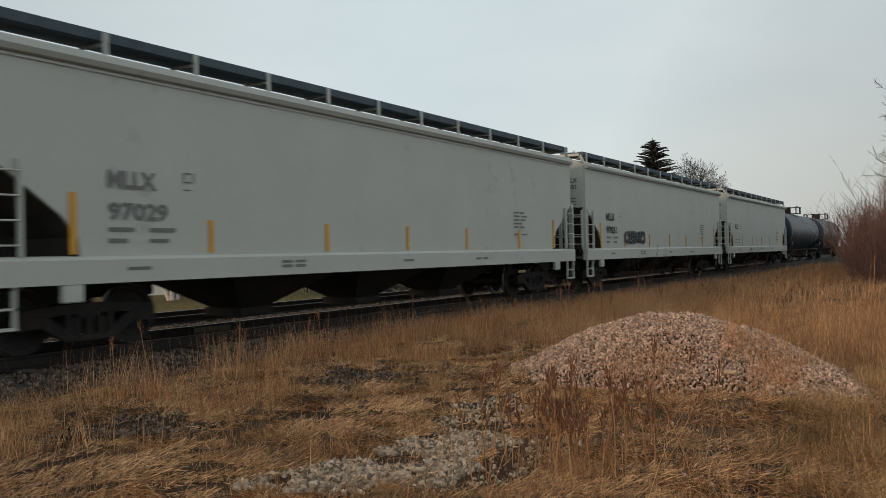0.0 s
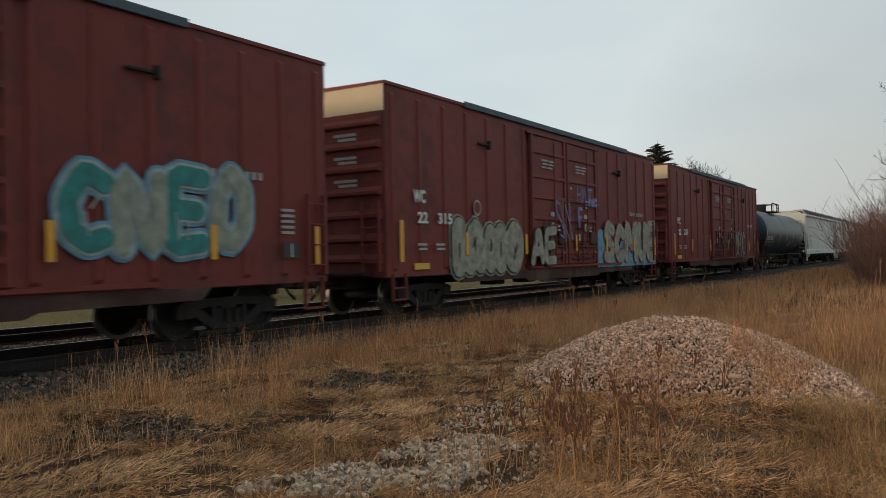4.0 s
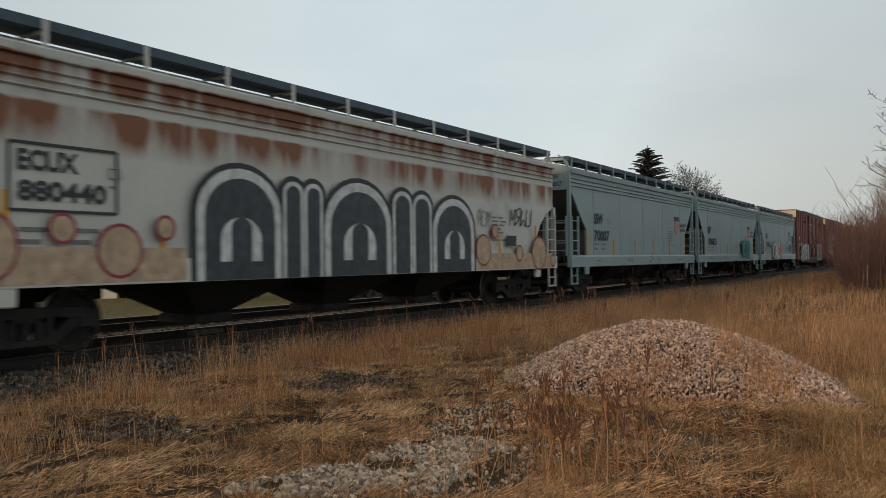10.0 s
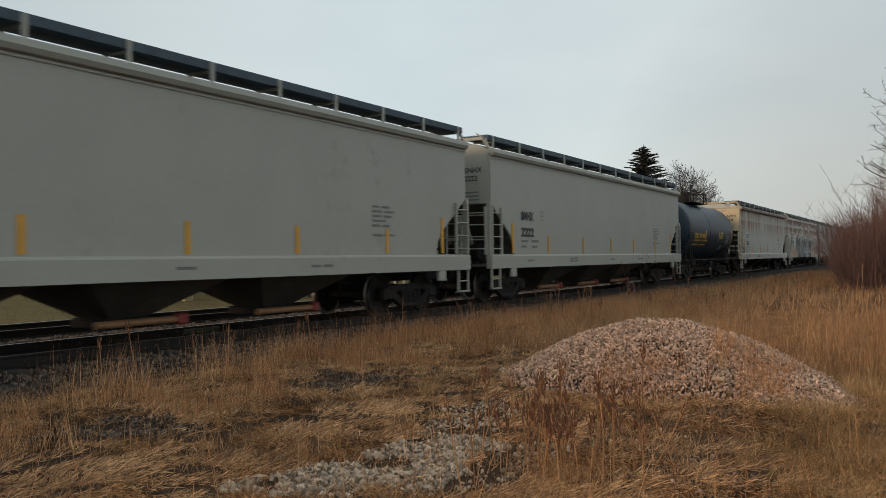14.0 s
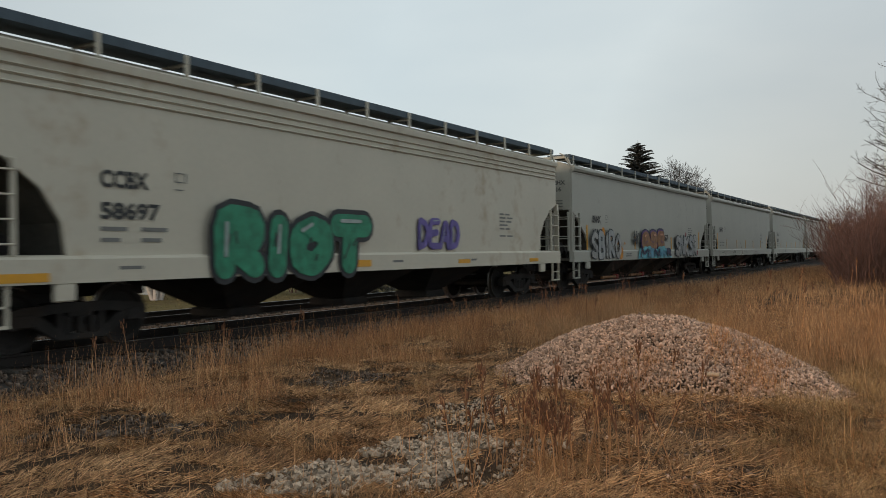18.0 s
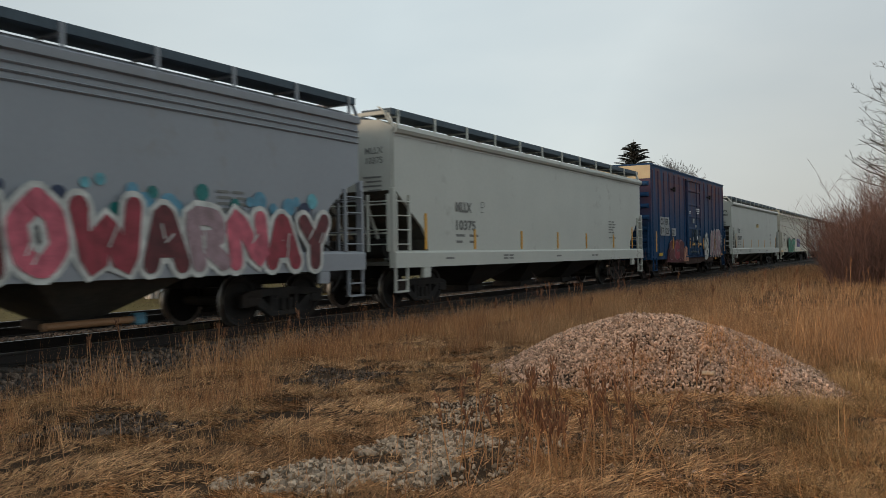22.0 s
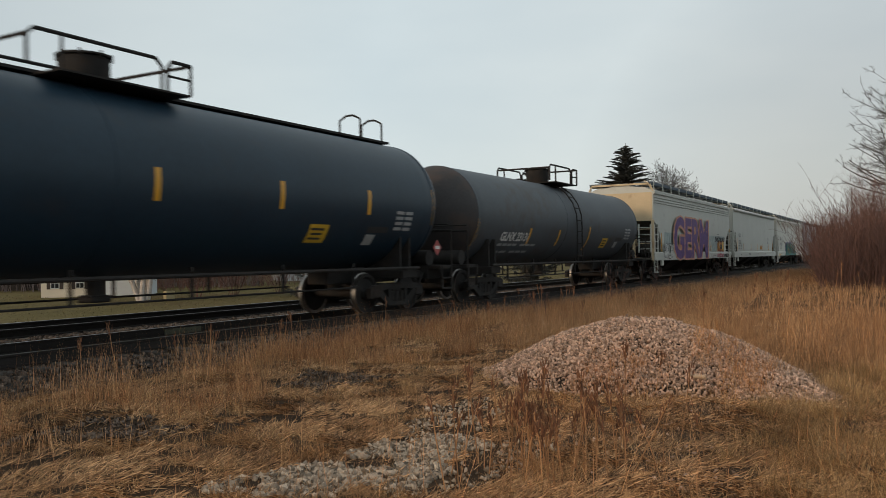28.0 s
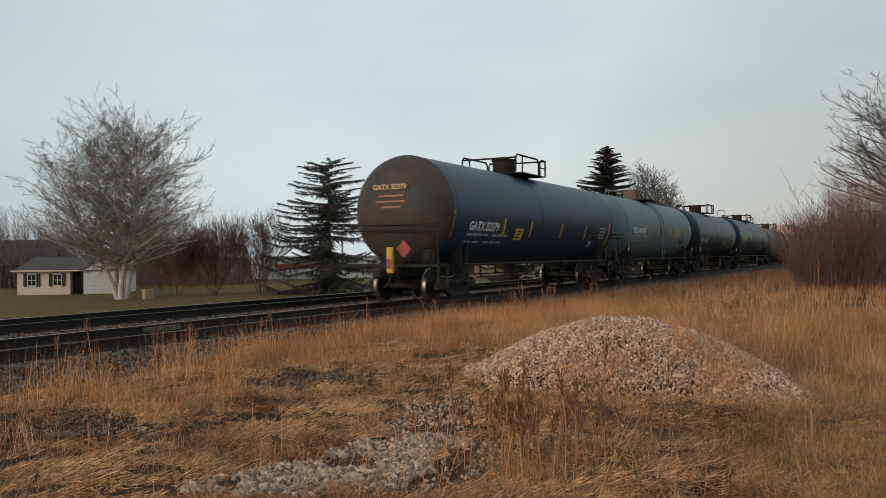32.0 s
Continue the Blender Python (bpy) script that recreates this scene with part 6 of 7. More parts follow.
# bare stone and soil spots: (x, y, half length, half width, turn)
STONY = [(5.0, -8.05, 0.95, 0.55, -0.35), (5.65, -8.1, 0.7, 0.45, 0.1), (7.3, -7.62, 1.3, 0.36, 0.3), (5.9, -8.75, 0.9, 0.32, 0.1), (5.2, -4.95, 0.62, 0.75, 0.5), (8.7, -4.9, 0.7, 0.6, 0.4)]
SOIL = [(7.0, -9.75, 1.95, 0.6, 0.15), (3.6, -6.0, 0.55, 0.3, 0.5), (5.0, -4.9, 0.8, 0.9, 0.3), (3.9, -6.9, 0.5, 0.4, 0.0), (6.6, -6.3, 0.5, 0.4, 0.2), (6.6, -8.8, 1.2, 0.42, 0.2), (9.2, -8.9, 0.5, 0.4, 0.9), (5.75, -10.15, 0.6, 0.35, 0.2), (4.4, -6.3, 0.6, 0.35, 0.4), (3.9, -5.5, 0.5, 0.5, 0.2), (4.1, -7.0, 0.45, 0.25, 0.6)]
PILE = (10.8, -8.5, 1.8, 2.2, 0.85)


def inside(p, spots, grow=1.0):
    hit = np.zeros(len(p), bool)
    for cx, cy, a, b, r in spots:
        dx, dy = p[:, 0] - cx, p[:, 1] - cy
        u, v = dx * math.cos(r) + dy * math.sin(r), -dx * math.sin(r) + dy * math.cos(r)
        wob = 1 + 0.25 * np.sin(3.1 * np.arctan2(v, u) + cx * 5) + 0.15 * np.sin(7 * np.arctan2(v, u) + cy * 3)
        hit |= (u / a) ** 2 + (v / b) ** 2 < (grow * wob) ** 2
    return hit


LOBE = (10.05, -10.2, 0.8, 0.72, 0.26)


def in_pile(p, grow=1.0):
    hit = np.zeros(len(p), bool)
    for cx, cy, a, b, h in (PILE, LOBE):
        hit |= ((p[:, 0] - cx) / a) ** 2 + ((p[:, 1] - cy) / b) ** 2 < grow ** 2
    return hit


def pile_height(x, y):
    top = -0.05
    for cx, cy, a, b, h in (PILE, LOBE):
        q = math.hypot((x - cx) / a, (y - cy) / b)
        if q < 1:
            top = max(top, h * max(0.0, min(1.0, 1.22 * (1 - q)) - 0.18 * max(0.0, 0.45 - q) / 0.45))
    return top + 0.04 * noise.noise((x * 1.6, y * 1.6, 6.0))


def grass_mat(name, tones, rough=0.8, patch=0.9):
    """Dry grass: three tones in patches of the field, each blade a little lighter or darker."""
    m = bpy.data.materials.new(name)
    m.use_nodes = True
    n, l = m.node_tree.nodes, m.node_tree.links
    bsdf = n["Principled BSDF"]
    bsdf.inputs["Roughness"].default_value = rough
    bsdf.inputs["Specular IOR Level"].default_value = 0.25
    co, geo = n.new("ShaderNodeTexCoord"), n.new("ShaderNodeNewGeometry")
    t = n.new("ShaderNodeTexNoise")
    t.inputs["Scale"].default_value, t.inputs["Detail"].default_value = patch, 4.0
    l.new(co.outputs["Object"], t.inputs["Vector"])
    add = n.new("ShaderNodeMath")
    add.operation = "MULTIPLY_ADD"
    add.inputs[1].default_value, add.inputs[2].default_value = 0.45, -0.22
    l.new(geo.outputs["Random Per Island"], add.inputs[0])
    mix = n.new("ShaderNodeMath")
    mix.operation = "ADD"
    l.new(t.outputs["Fac"], mix.inputs[0])
    l.new(add.outputs["Value"], mix.inputs[1])
    ramp = n.new("ShaderNodeValToRGB")
    e = ramp.color_ramp.elements
    e[0].position, e[0].color = 0.28, (*tones[0], 1)
    e[1].position, e[1].color = 0.72, (*tones[2], 1)
    k = e.new(0.5)
    k.color = (*tones[1], 1)
    l.new(mix.outputs["Value"], ramp.inputs["Fac"])
    w = n.new("ShaderNodeTexWhiteNoise")
    w.noise_dimensions = "1D"
    l.new(geo.outputs["Random Per Island"], w.inputs["W"])
    r = n.new("ShaderNodeMapRange")
    r.inputs["To Min"].default_value, r.inputs["To Max"].default_value = 0.38, 1.5
    l.new(w.outputs["Value"], r.inputs["Value"])
    c = n.new("ShaderNodeMixRGB")
    c.blend_type = "MULTIPLY"
    c.inputs[0].default_value = 1.0
    l.new(ramp.outputs["Color"], c.inputs[1])
    l.new(r.outputs["Result"], c.inputs[2])
    l.new(c.outputs["Color"], bsdf.inputs["Base Color"])
    return m


M["thatch"] = grass_mat("dead_thatch", ((0.18, 0.098, 0.05), (0.44, 0.232, 0.11), (0.68, 0.40, 0.20)))
M["straw"] = grass_mat("pale_straw", ((0.297, 0.141, 0.060), (0.493, 0.272, 0.122), (0.619, 0.386, 0.187)))
M["red_grass"] = grass_mat("russet_grass", ((0.36, 0.16, 0.07), (0.585, 0.285, 0.13), (0.71, 0.415, 0.205)), 0.8, 0.5)
M["tan_grass"] = grass_mat("tan_grass", ((0.303, 0.155, 0.070), (0.483, 0.264, 0.119), (0.606, 0.372, 0.180)), 0.8, 0.6)
M["brown_grass"] = grass_mat("brown_grass", ((0.26, 0.135, 0.066), (0.47, 0.255, 0.124), (0.65, 0.395, 0.21)), 0.8, 0.5)
M["weed"] = mat("dead_brown_weed", (0.19, 0.082, 0.04), 0.85, 0, 0.2, 2.0, island=0.4)
M["verge"] = grass_mat("straw_verge", ((0.15, 0.115, 0.05), (0.26, 0.20, 0.095), (0.40, 0.31, 0.16)), 0.9, 0.2)
M["olive_straw"] = grass_mat("olive_straw", ((0.20, 0.115, 0.05), (0.38, 0.225, 0.10), (0.54, 0.35, 0.17)))
M["lawn"] = grass_mat("dull_green_turf", ((0.11, 0.09, 0.042), (0.14, 0.115, 0.052), (0.19, 0.15, 0.07)), 0.9, 0.15)


def fan(n, r0, r1, power=1.6, h0=26, h1=95):
    """Points of the near field, thicker towards the place where the path through the grass ends."""
    e = 2 - power
    r = (r0 ** e + rng.uniform(0, 1, n) * (r1 ** e - r0 ** e)) ** (1 / e)
    a = np.radians(rng.uniform(h0, h1, n))
    return np.stack([r * np.sin(a), -11.64 + r * np.cos(a)], 1)


def bent_heading(p, spread_):
    """Grass lies the same way in patches."""
    a = np.array([noise.noise((x * 0.8, y * 0.8, 4.0)) + 0.5 * noise.noise((x * 2.6, y * 2.6, 8.0)) for x, y in p])
    return a * 5.5 + rng.normal(0, spread_, len(p))


def grass(name, p, h, w, lean, bend, material, label, head=None):
    p3 = np.column_stack([p, heights(p)])
    n = len(p)
    r = rng.uniform
    hh = r(h[0], h[1], n) * r(0.6, 1.0, n)
    v, f = blades(p3, hh, r(w[0], w[1], n), r(lean[0], lean[1], n), r(bend[0], bend[1], n), head)
    return thing(name, raw_mesh(name, v, f, M[material]), material, label, "grass", "", "stuff")


def tufts(centres, per, spread_):
    """Blade feet gathered round tuft centres."""
    k = np.repeat(np.arange(len(centres)), rng.integers(per // 2, per + per // 2, len(centres)))
    return centres[k] + rng.normal(0, spread_, (len(k), 2))


# short dead thatch over all of the near field, thin over stones and soil
p = fan(360000, 4.2, 26)
p = p[(p[:, 1] < -2.45) & ~in_pile(p, 0.97)]
bare = inside(p, STONY, 0.95) | inside(p, SOIL)
p = p[~bare | (rng.uniform(0, 1, len(p)) < np.where(inside(p, STONY, 0.95), 0.07, 0.55))]
p = clumped(p, 2.6, -0.16, 21.0)
q = np.column_stack([p, heights(p) + 0.004])
n = len(p)
a = bent_heading(p, 0.9)
far = np.hypot(p[:, 0], p[:, 1] + 11.64) / 6
d = np.stack([np.cos(a), np.sin(a), rng.uniform(0.0, 0.5, n)], 1) * (rng.uniform(0.04, 0.14, n))[:, None]
s = np.stack([-np.sin(a), np.cos(a), rng.uniform(-0.6, 0.6, n)], 1) * (rng.uniform(0.0013, 0.003, n) * np.maximum(1, far))[:, None]
v = np.stack([q - s, q + s, q + d * 0.6 + s * 0.8 + [0, 0, 0.006], q + d], 1)
f = (np.arange(n)[:, None, None] * 4 + np.array([[0, 1, 2], [0, 2, 3]])[None]).reshape(-1, 3)
thing("thatch", raw_mesh("thatch", v.reshape(-1, 3), f, M["thatch"]), "thatch", "short brown dead thatch on bare soil", "grass", "", "stuff")
# the rest of the field, behind and beside the standing place
p = np.concatenate([scatter(90000, -22, 30, -32, -2.6), scatter(30000, -4, 6, -16, -7)])
near = np.hypot(p[:, 0], p[:, 1] + 11.64)
turn = np.degrees(np.arctan2(p[:, 0], p[:, 1] + 11.64))
p = p[(near < 4.4) | (turn < 28) | (turn > 93)]
p = p[~inside(p, STONY, 0.95) & ~in_pile(p)]
grass("field_grass", p, (0.08, 0.32), (0.005, 0.011), (0.3, 1.4), (0.05, 0.3), "tan_grass", "dry matted grass of the open field", bent_heading(p, 0.9))
# matted straw combed flat in patches
p = clumped(fan(120000, 4.2, 15), 1.1, -0.05, 3.0)
p = p[(p[:, 1] < -3.2) & ~in_pile(p, 0.93)]
bare = inside(p, STONY, 1.12) | inside(p, SOIL, 1.05)
p = p[~bare | (rng.uniform(0, 1, len(p)) < 0.025)]
grass("matted_straw", p, (0.06, 0.24), (0.0016, 0.0036), (0.6, 1.45), (0.05, 0.5), "straw", "pale dry grass lying matted over the field", bent_heading(p, 1.5))
# low upright tufts through it
c = clumped(fan(4200, 4.3, 17), 1.4, 0.0, 9.0)
p = tufts(c, 22, 0.05)
p = p[(p[:, 1] < -2.6) & ~in_pile(p, 0.9)]
p = p[~(inside(p, STONY, 1.05) | inside(p, SOIL, 0.95)) | (rng.uniform(0, 1, len(p)) < 0.12)]
grass("short_grass", p, (0.08, 0.30), (0.0016, 0.0035), (0.05, 0.75), (0.05, 0.4), "tan_grass", "short tufts of dry tan grass")
# russet grass along the ballast
c = np.concatenate([clumped(scatter(3600, 2.5, 24, -5.2, -2.3), 0.9, -0.02, 5.0), clumped(scatter(1700, 5.5, 34, -3.2, -2.0), 0.7, -0.2, 25.0), scatter(2600, 20, 70, -7.0, -2.3)])
p = tufts(c, 15, 0.07)
p = p[~inside(p, STONY, 1.15) & (p[:, 1] < np.interp(p[:, 0], [6.0, 9.0, 11.0], [-3.2, -3.0, -1.95]))]
grass("russet_grass", p, (0.12, 0.55), (0.002, 0.0048), (0.02, 0.45), (0.02, 0.3), "red_grass", "upright russet dry grass beside the ballast")
c = np.concatenate([clumped(scatter(500, 3.5, 10, -3.3, -2.2), 1.3, 0.05, 31.0), scatter(90, 3.5, 10, -2.6, -1.7)])
p = tufts(c, 12, 0.06)
grass("sparse_grass", p, (0.05, 0.26), (0.0016, 0.0035), (0.05, 0.6), (0.02, 0.3), "brown_grass", "sparse dry grass at the edge of the ballast")
p = scatter(26000, 5.2, 9.8, -10.4, -8.2)
p = p[inside(p, SOIL, 1.1)]
grass("dead_stems", p, (0.03, 0.14), (0.0015, 0.003), (0.3, 1.4), (0.02, 0.3), "brown_grass", "short dead stems on bare soil", bent_heading(p, 1.2))
# knee-high grass behind and beside the stone heap
c = np.concatenate([clumped(scatter(2600, 11.8, 21, -12.6, -4.5), 0.8, -0.2, 11.0), scatter(260, 10.0, 12.0, -10.4, -9.2)])
p = tufts(c, 20, 0.08)
p = p[~in_pile(p, 0.93) | (rng.uniform(0, 1, len(p)) < 0.3)]
grass("high_grass", p, (0.16, 0.62), (0.002, 0.0048), (0.02, 0.5), (0.02, 0.35), "brown_grass", "knee-high dry grass round the stone heap")
c = clumped(scatter(1900, 5.4, 12.8, -13, -10.25), 1.2, -0.15, 12.0)
p = tufts(c, 22, 0.07)
grass("low_grass", p, (0.08, 0.34), (0.002, 0.004), (0.1, 0.9), (0.05, 0.4), "olive_straw", "low pale olive grass beside the stone heap")
c = scatter(4200, 20, 75, -16, -2.6)
p = tufts(c, 14, 0.12)
grass("far_grass", p, (0.15, 0.62), (0.004, 0.011), (0.02, 0.4), (0.02, 0.25), "brown_grass", "high russet grass running towards the thicket")
# upright stalks before the ballast and beside the heap
c = np.concatenate([clumped(scatter(460, 6.0, 17, -4.2, -2.2), 0.9, -0.05, 41.0), clumped(scatter(380, 12, 24, -11.5, -4.0), 0.7, 0.0, 42.0)])
p = tufts(c, 9, 0.10)
grass("standing_grass", p, (0.35, 0.95), (0.0025, 0.005), (0.0, 0.3), (0.0, 0.16), "red_grass", "thin russet grass standing upright before the ballast")
# single thin stalks standing over it all
p = np.concatenate([fan(1500, 4.6, 14, 1.2), scatter(1800, 9, 30, -12.5, -2.5)])
p = p[(p[:, 1] < -2.3) & ~in_pile(p, 0.8)]
grass("dry_stalks", p, (0.3, 0.85), (0.002, 0.004), (0.0, 0.35), (0.0, 0.1), "red_grass", "thin dry stalks standing over the grass")
p = np.concatenate([scatter(60000, 4, 60, 6.9, 18), scatter(20000, 60, 150, 6.9, 16)])
grass("verge_grass", p, (0.06, 0.30), (0.008, 0.02), (0.05, 0.6), (0.05, 0.3), "verge", "straw-coloured verge grass beyond the line")
p = scatter(60000, 10, 150, 14, 75)
grass("turf", p, (0.05, 0.14), (0.03, 0.07), (0.2, 0.9), (0.1, 0.3), "lawn", "dull green and brown winter lawn beyond the line")

# ---- stones ----
CUBE_V = np.array([(x, y, z) for x in (-1, 1) for y in (-1, 1) for z in (-1, 1)]) * 0.72
CUBE_F = np.array([(0, 1, 3), (0, 3, 2), (4, 6, 7), (4, 7, 5), (0, 4, 5), (0, 5, 1), (2, 3, 7), (2, 7, 6), (0, 2, 6), (0, 6, 4), (1, 5, 7), (1, 7, 3)])


def turned(n):
    q = rng.normal(size=(n, 4))
    q /= np.linalg.norm(q, axis=1)[:, None]
    w, x, y, z = q.T
    return np.stack([1 - 2 * (y * y + z * z), 2 * (x * y - z * w), 2 * (x * z + y * w), 2 * (x * y + z * w), 1 - 2 * (x * x + z * z), 2 * (y * z - x * w),
                     2 * (x * z - y * w), 2 * (y * z + x * w), 1 - 2 * (x * x + y * y)], 1).reshape(n, 3, 3)


def stones(p3, lo, hi):
    n = len(p3)
    size = rng.uniform(lo, hi, n) * rng.uniform(0.75, 1.15, n)
    v = CUBE_V[None] * rng.uniform(0.55, 1.25, (n, 8, 3)) * (size[:, None, None] / 2)
    v = v * (np.array([1.45, 1.0, 0.55]) * rng.uniform(0.75, 1.2, (n, 3)))[:, None, :]
    v = np.einsum("nij,nkj->nki", turned(n), v) + p3[:, None, :]
    return v.reshape(-1, 3), (np.arange(n)[:, None, None] * 8 + CUBE_F[None]).reshape(-1, 3)


M["stone"] = mat("crushed_limestone", (0.52, 0.345, 0.25), 0.9, 0, 0.3, 9.0, 0.3, shine=0.15, island=0.55)
M["stone_part"] = mat("crushed_limestone_piece", (0.52, 0.345, 0.25), 0.9, 0, 0.3, 9.0, 0.3, shine=0.15, per=0.55)
M["grey_stone"] = mat("grey_gravel", (0.38, 0.295, 0.218), 0.9, 0, 0.3, 9.0, 0.3, island=0.75, shine=0.15)
M["dark_stone"] = mat("ballast_stone", (0.13, 0.096, 0.075), 0.9, 0, 0.25, 9.0, 0.3, island=0.8, shine=0.15)
# heap core coloured dark: painted shade for the gaps between its stones
M["gap_shade"] = mat("heap_gap_shade", (0.06, 0.04, 0.028), 0.95, 0, 0.3, 8.0, 0.6, bump_scale=30)

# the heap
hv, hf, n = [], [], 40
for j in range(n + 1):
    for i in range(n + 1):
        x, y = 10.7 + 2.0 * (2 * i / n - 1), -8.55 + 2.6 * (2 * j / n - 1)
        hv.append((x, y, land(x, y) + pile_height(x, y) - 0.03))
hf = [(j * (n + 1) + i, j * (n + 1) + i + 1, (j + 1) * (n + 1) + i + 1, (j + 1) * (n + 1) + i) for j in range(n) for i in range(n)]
heap = thing("stone_heap", Build().add(hv, hf), "gap_shade", "heap of crushed pinkish stone in the dry grass", "stone heap", "", "", None, True)
p = scatter(58000, 8.7, 12.7, -11.1, -5.9)
p = p[in_pile(p, 1.02)]
edge = in_pile(p, 0.86)
p = p[edge | (rng.uniform(0, 1, len(p)) < 0.5)]
z = np.array([land(x, y) + max(0, pile_height(x, y)) for x, y in p]) + rng.uniform(-0.02, 0.02, len(p))
p3 = np.column_stack([p, z])
front = np.where((p[:, 0] < 9.9) & (p[:, 1] < -7.0) & (p[:, 1] > -10.0))[0][:300]
rest = np.setdiff1d(np.arange(len(p)), front)
v, f = stones(p3[rest], 0.02, 0.05)
tagged(part("crushed_rock", raw_mesh("crushed_rock", v, f, M["stone"]), "stone", heap), kind="stuff")
piece = []
for k in range(8):
    v, f = stones(np.zeros((1, 3)), 0.032, 0.055)
    piece.append(raw_mesh("stone", v, f, M["stone_part"]))
for k, i in enumerate(front):
    part("stone", piece[k % 8], "stone_part", heap, "", pose(*p3[i], rng.uniform(0, 360), rng.uniform(0, 360), rng.uniform(0, 360)))
# loose gravel spots
for name, count, spots, lo, hi, m, label in (("gravel", 6800, STONY[:2], 0.02, 0.066, "grey_stone", "loose pale grey gravel in the field"),
                                            ("gravel", 3600, STONY[2:3], 0.014, 0.046, "grey_stone", "thin strip of grey gravel between the grass"),
                                            ("gravel", 700, STONY[3:4], 0.02, 0.05, "grey_stone", "grey gravel among the weed stalks"),
                                            ("gravel", 2600, STONY[4:], 0.02, 0.05, "dark_stone", "dark gravel showing through the grass"),
                                            ("gravel", 420, SOIL[:1] + SOIL[5:7], 0.014, 0.05, "stone", "scattered stones on bare soil")):
    x0, x1 = min(s[0] - 1.5 * max(s[2], s[3]) for s in spots), max(s[0] + 1.5 * max(s[2], s[3]) for s in spots)
    y0, y1 = min(s[1] - 1.5 * max(s[2], s[3]) for s in spots), max(s[1] + 1.5 * max(s[2], s[3]) for s in spots)
    p = scatter(2 * count, x0, x1, y0, y1)
    p = p[inside(p, spots)]
    p = clumped(p, 2.2, -0.3, 15.0)
    v, f = stones(np.column_stack([p, heights(p) + 0.008]), lo, hi)
    thing(name, raw_mesh(name, v, f, M[m]), m, label, "gravel", "", "stuff")
for count, y0, y1, lo, hi, label in ((19000, -2.6, -0.95, 0.025, 0.075, "loose grey ballast stones beside the rail"), (9000, -0.68, 0.68, 0.03, 0.07, "ballast stones between the rails"),
                                    (20000, 0.85, 3.25, 0.03, 0.07, "grey ballast stones between the two tracks"), (5000, 3.42, 4.75, 0.03, 0.07, "ballast stones between the far rails"), (7000, 4.95, 7.0, 0.03, 0.08, "ballast stones on the far shoulder")):
    p = scatter(count, -4, 42, y0, y1)
    z = np.interp(p[:, 1], [-2.6, -2.35, -1.65, 1.65, 2.0, 2.4, 5.75, 6.7, 7.4], [-0.08, 0.01, 0.14, 0.155, 0.14, 0.155, 0.155, 0.01, -0.3])
    v, f = stones(np.column_stack([p, z + rng.uniform(-0.01, 0.015, count)]), lo, hi)
    thing("ballast_stones", raw_mesh("ballast_stones", v, f, M["dark_stone"]), "dark_stone", label, "ballast", "", "stuff")
# litter on the heap
lz = land(9.5, -9.5) + max(0.0, pile_height(9.5, -9.5)) + 0.045
litter = thing("litter", Build().tube((9.53, -9.42, lz), (9.49, -9.6, lz + 0.01), 0.024, 10).tube((9.53, -9.42, lz), (9.56, -9.3, lz - 0.005), 0.01, 6), "spray_cream", "pale pink paper tube lying on the heap's foot", "litter")
# grass that has grown over the near foot of the heap
c = np.concatenate([scatter(110, 9.2, 10.7, -10.2, -9.3), scatter(45, 8.9, 9.6, -9.4, -8.2)])
p = tufts(c, 16, 0.06)
p = p[(p[:, 0] > 9.75) | (np.abs(p[:, 1] + 9.45) > 0.28)]
p3 = np.column_stack([p, [land(x, y) + max(0.0, pile_height(x, y)) for x, y in p]])
n = len(p)
v, f = blades(p3, rng.uniform(0.08, 0.32, n), rng.uniform(0.002, 0.0042, n), rng.uniform(0.05, 0.6, n), rng.uniform(0.05, 0.35, n))
thing("heap_grass", raw_mesh("heap_grass", v, f, M["red_grass"]), "red_grass", "russet grass growing over the foot of the heap", "grass", "", "stuff")


# ---- tall dead weeds with seed heads ----
M["stalk"] = mat("orange_brown_stalk", (0.40, 0.20, 0.088), 0.8, 0, 0.2, 3.0, per=0.35)


def weed(x, y, h, seed, heads=5, tilt=0.14):
    rr = random.Random(seed)
    z0 = land(x, y) - 0.02
    b = Build()
    top = Vector((x + rr.uniform(-tilt, tilt), y + rr.uniform(-tilt, tilt), z0 + h))
    mid = Vector((x, y, z0)).lerp(top, 0.55) + Vector((rr.uniform(-0.025, 0.025), rr.uniform(-0.025, 0.025), 0))
    b.pipe([(x, y, z0), mid, top], rr.uniform(0.003, 0.0052), 5)
    ob = thing("dead_weed", b, "stalk", "tall dead weed stalk with a brown seed head", "weed", "dead weeds in the field")
    hb = Build()
    axis = (top - mid).normalized()
    for k in range(heads * 4):
        u = rr.random()
        q = top - axis * (0.17 * u - 0.02)
        a, out = rr.uniform(0, math.tau), (0.008 + 0.032 * math.sin(math.pi * min(1, u + 0.15))) * rr.random()
        q = q + Vector((math.cos(a) * out, math.sin(a) * out, 0))
        e = q + axis * rr.uniform(0.025, 0.065) + Vector((math.cos(a) * 0.012, math.sin(a) * 0.012, 0))
        hb.tube(q, e, rr.uniform(0.004, 0.0075), 4, 0.002)
    tagged(part("seed_head", hb, "weed", ob), kind="stuff")


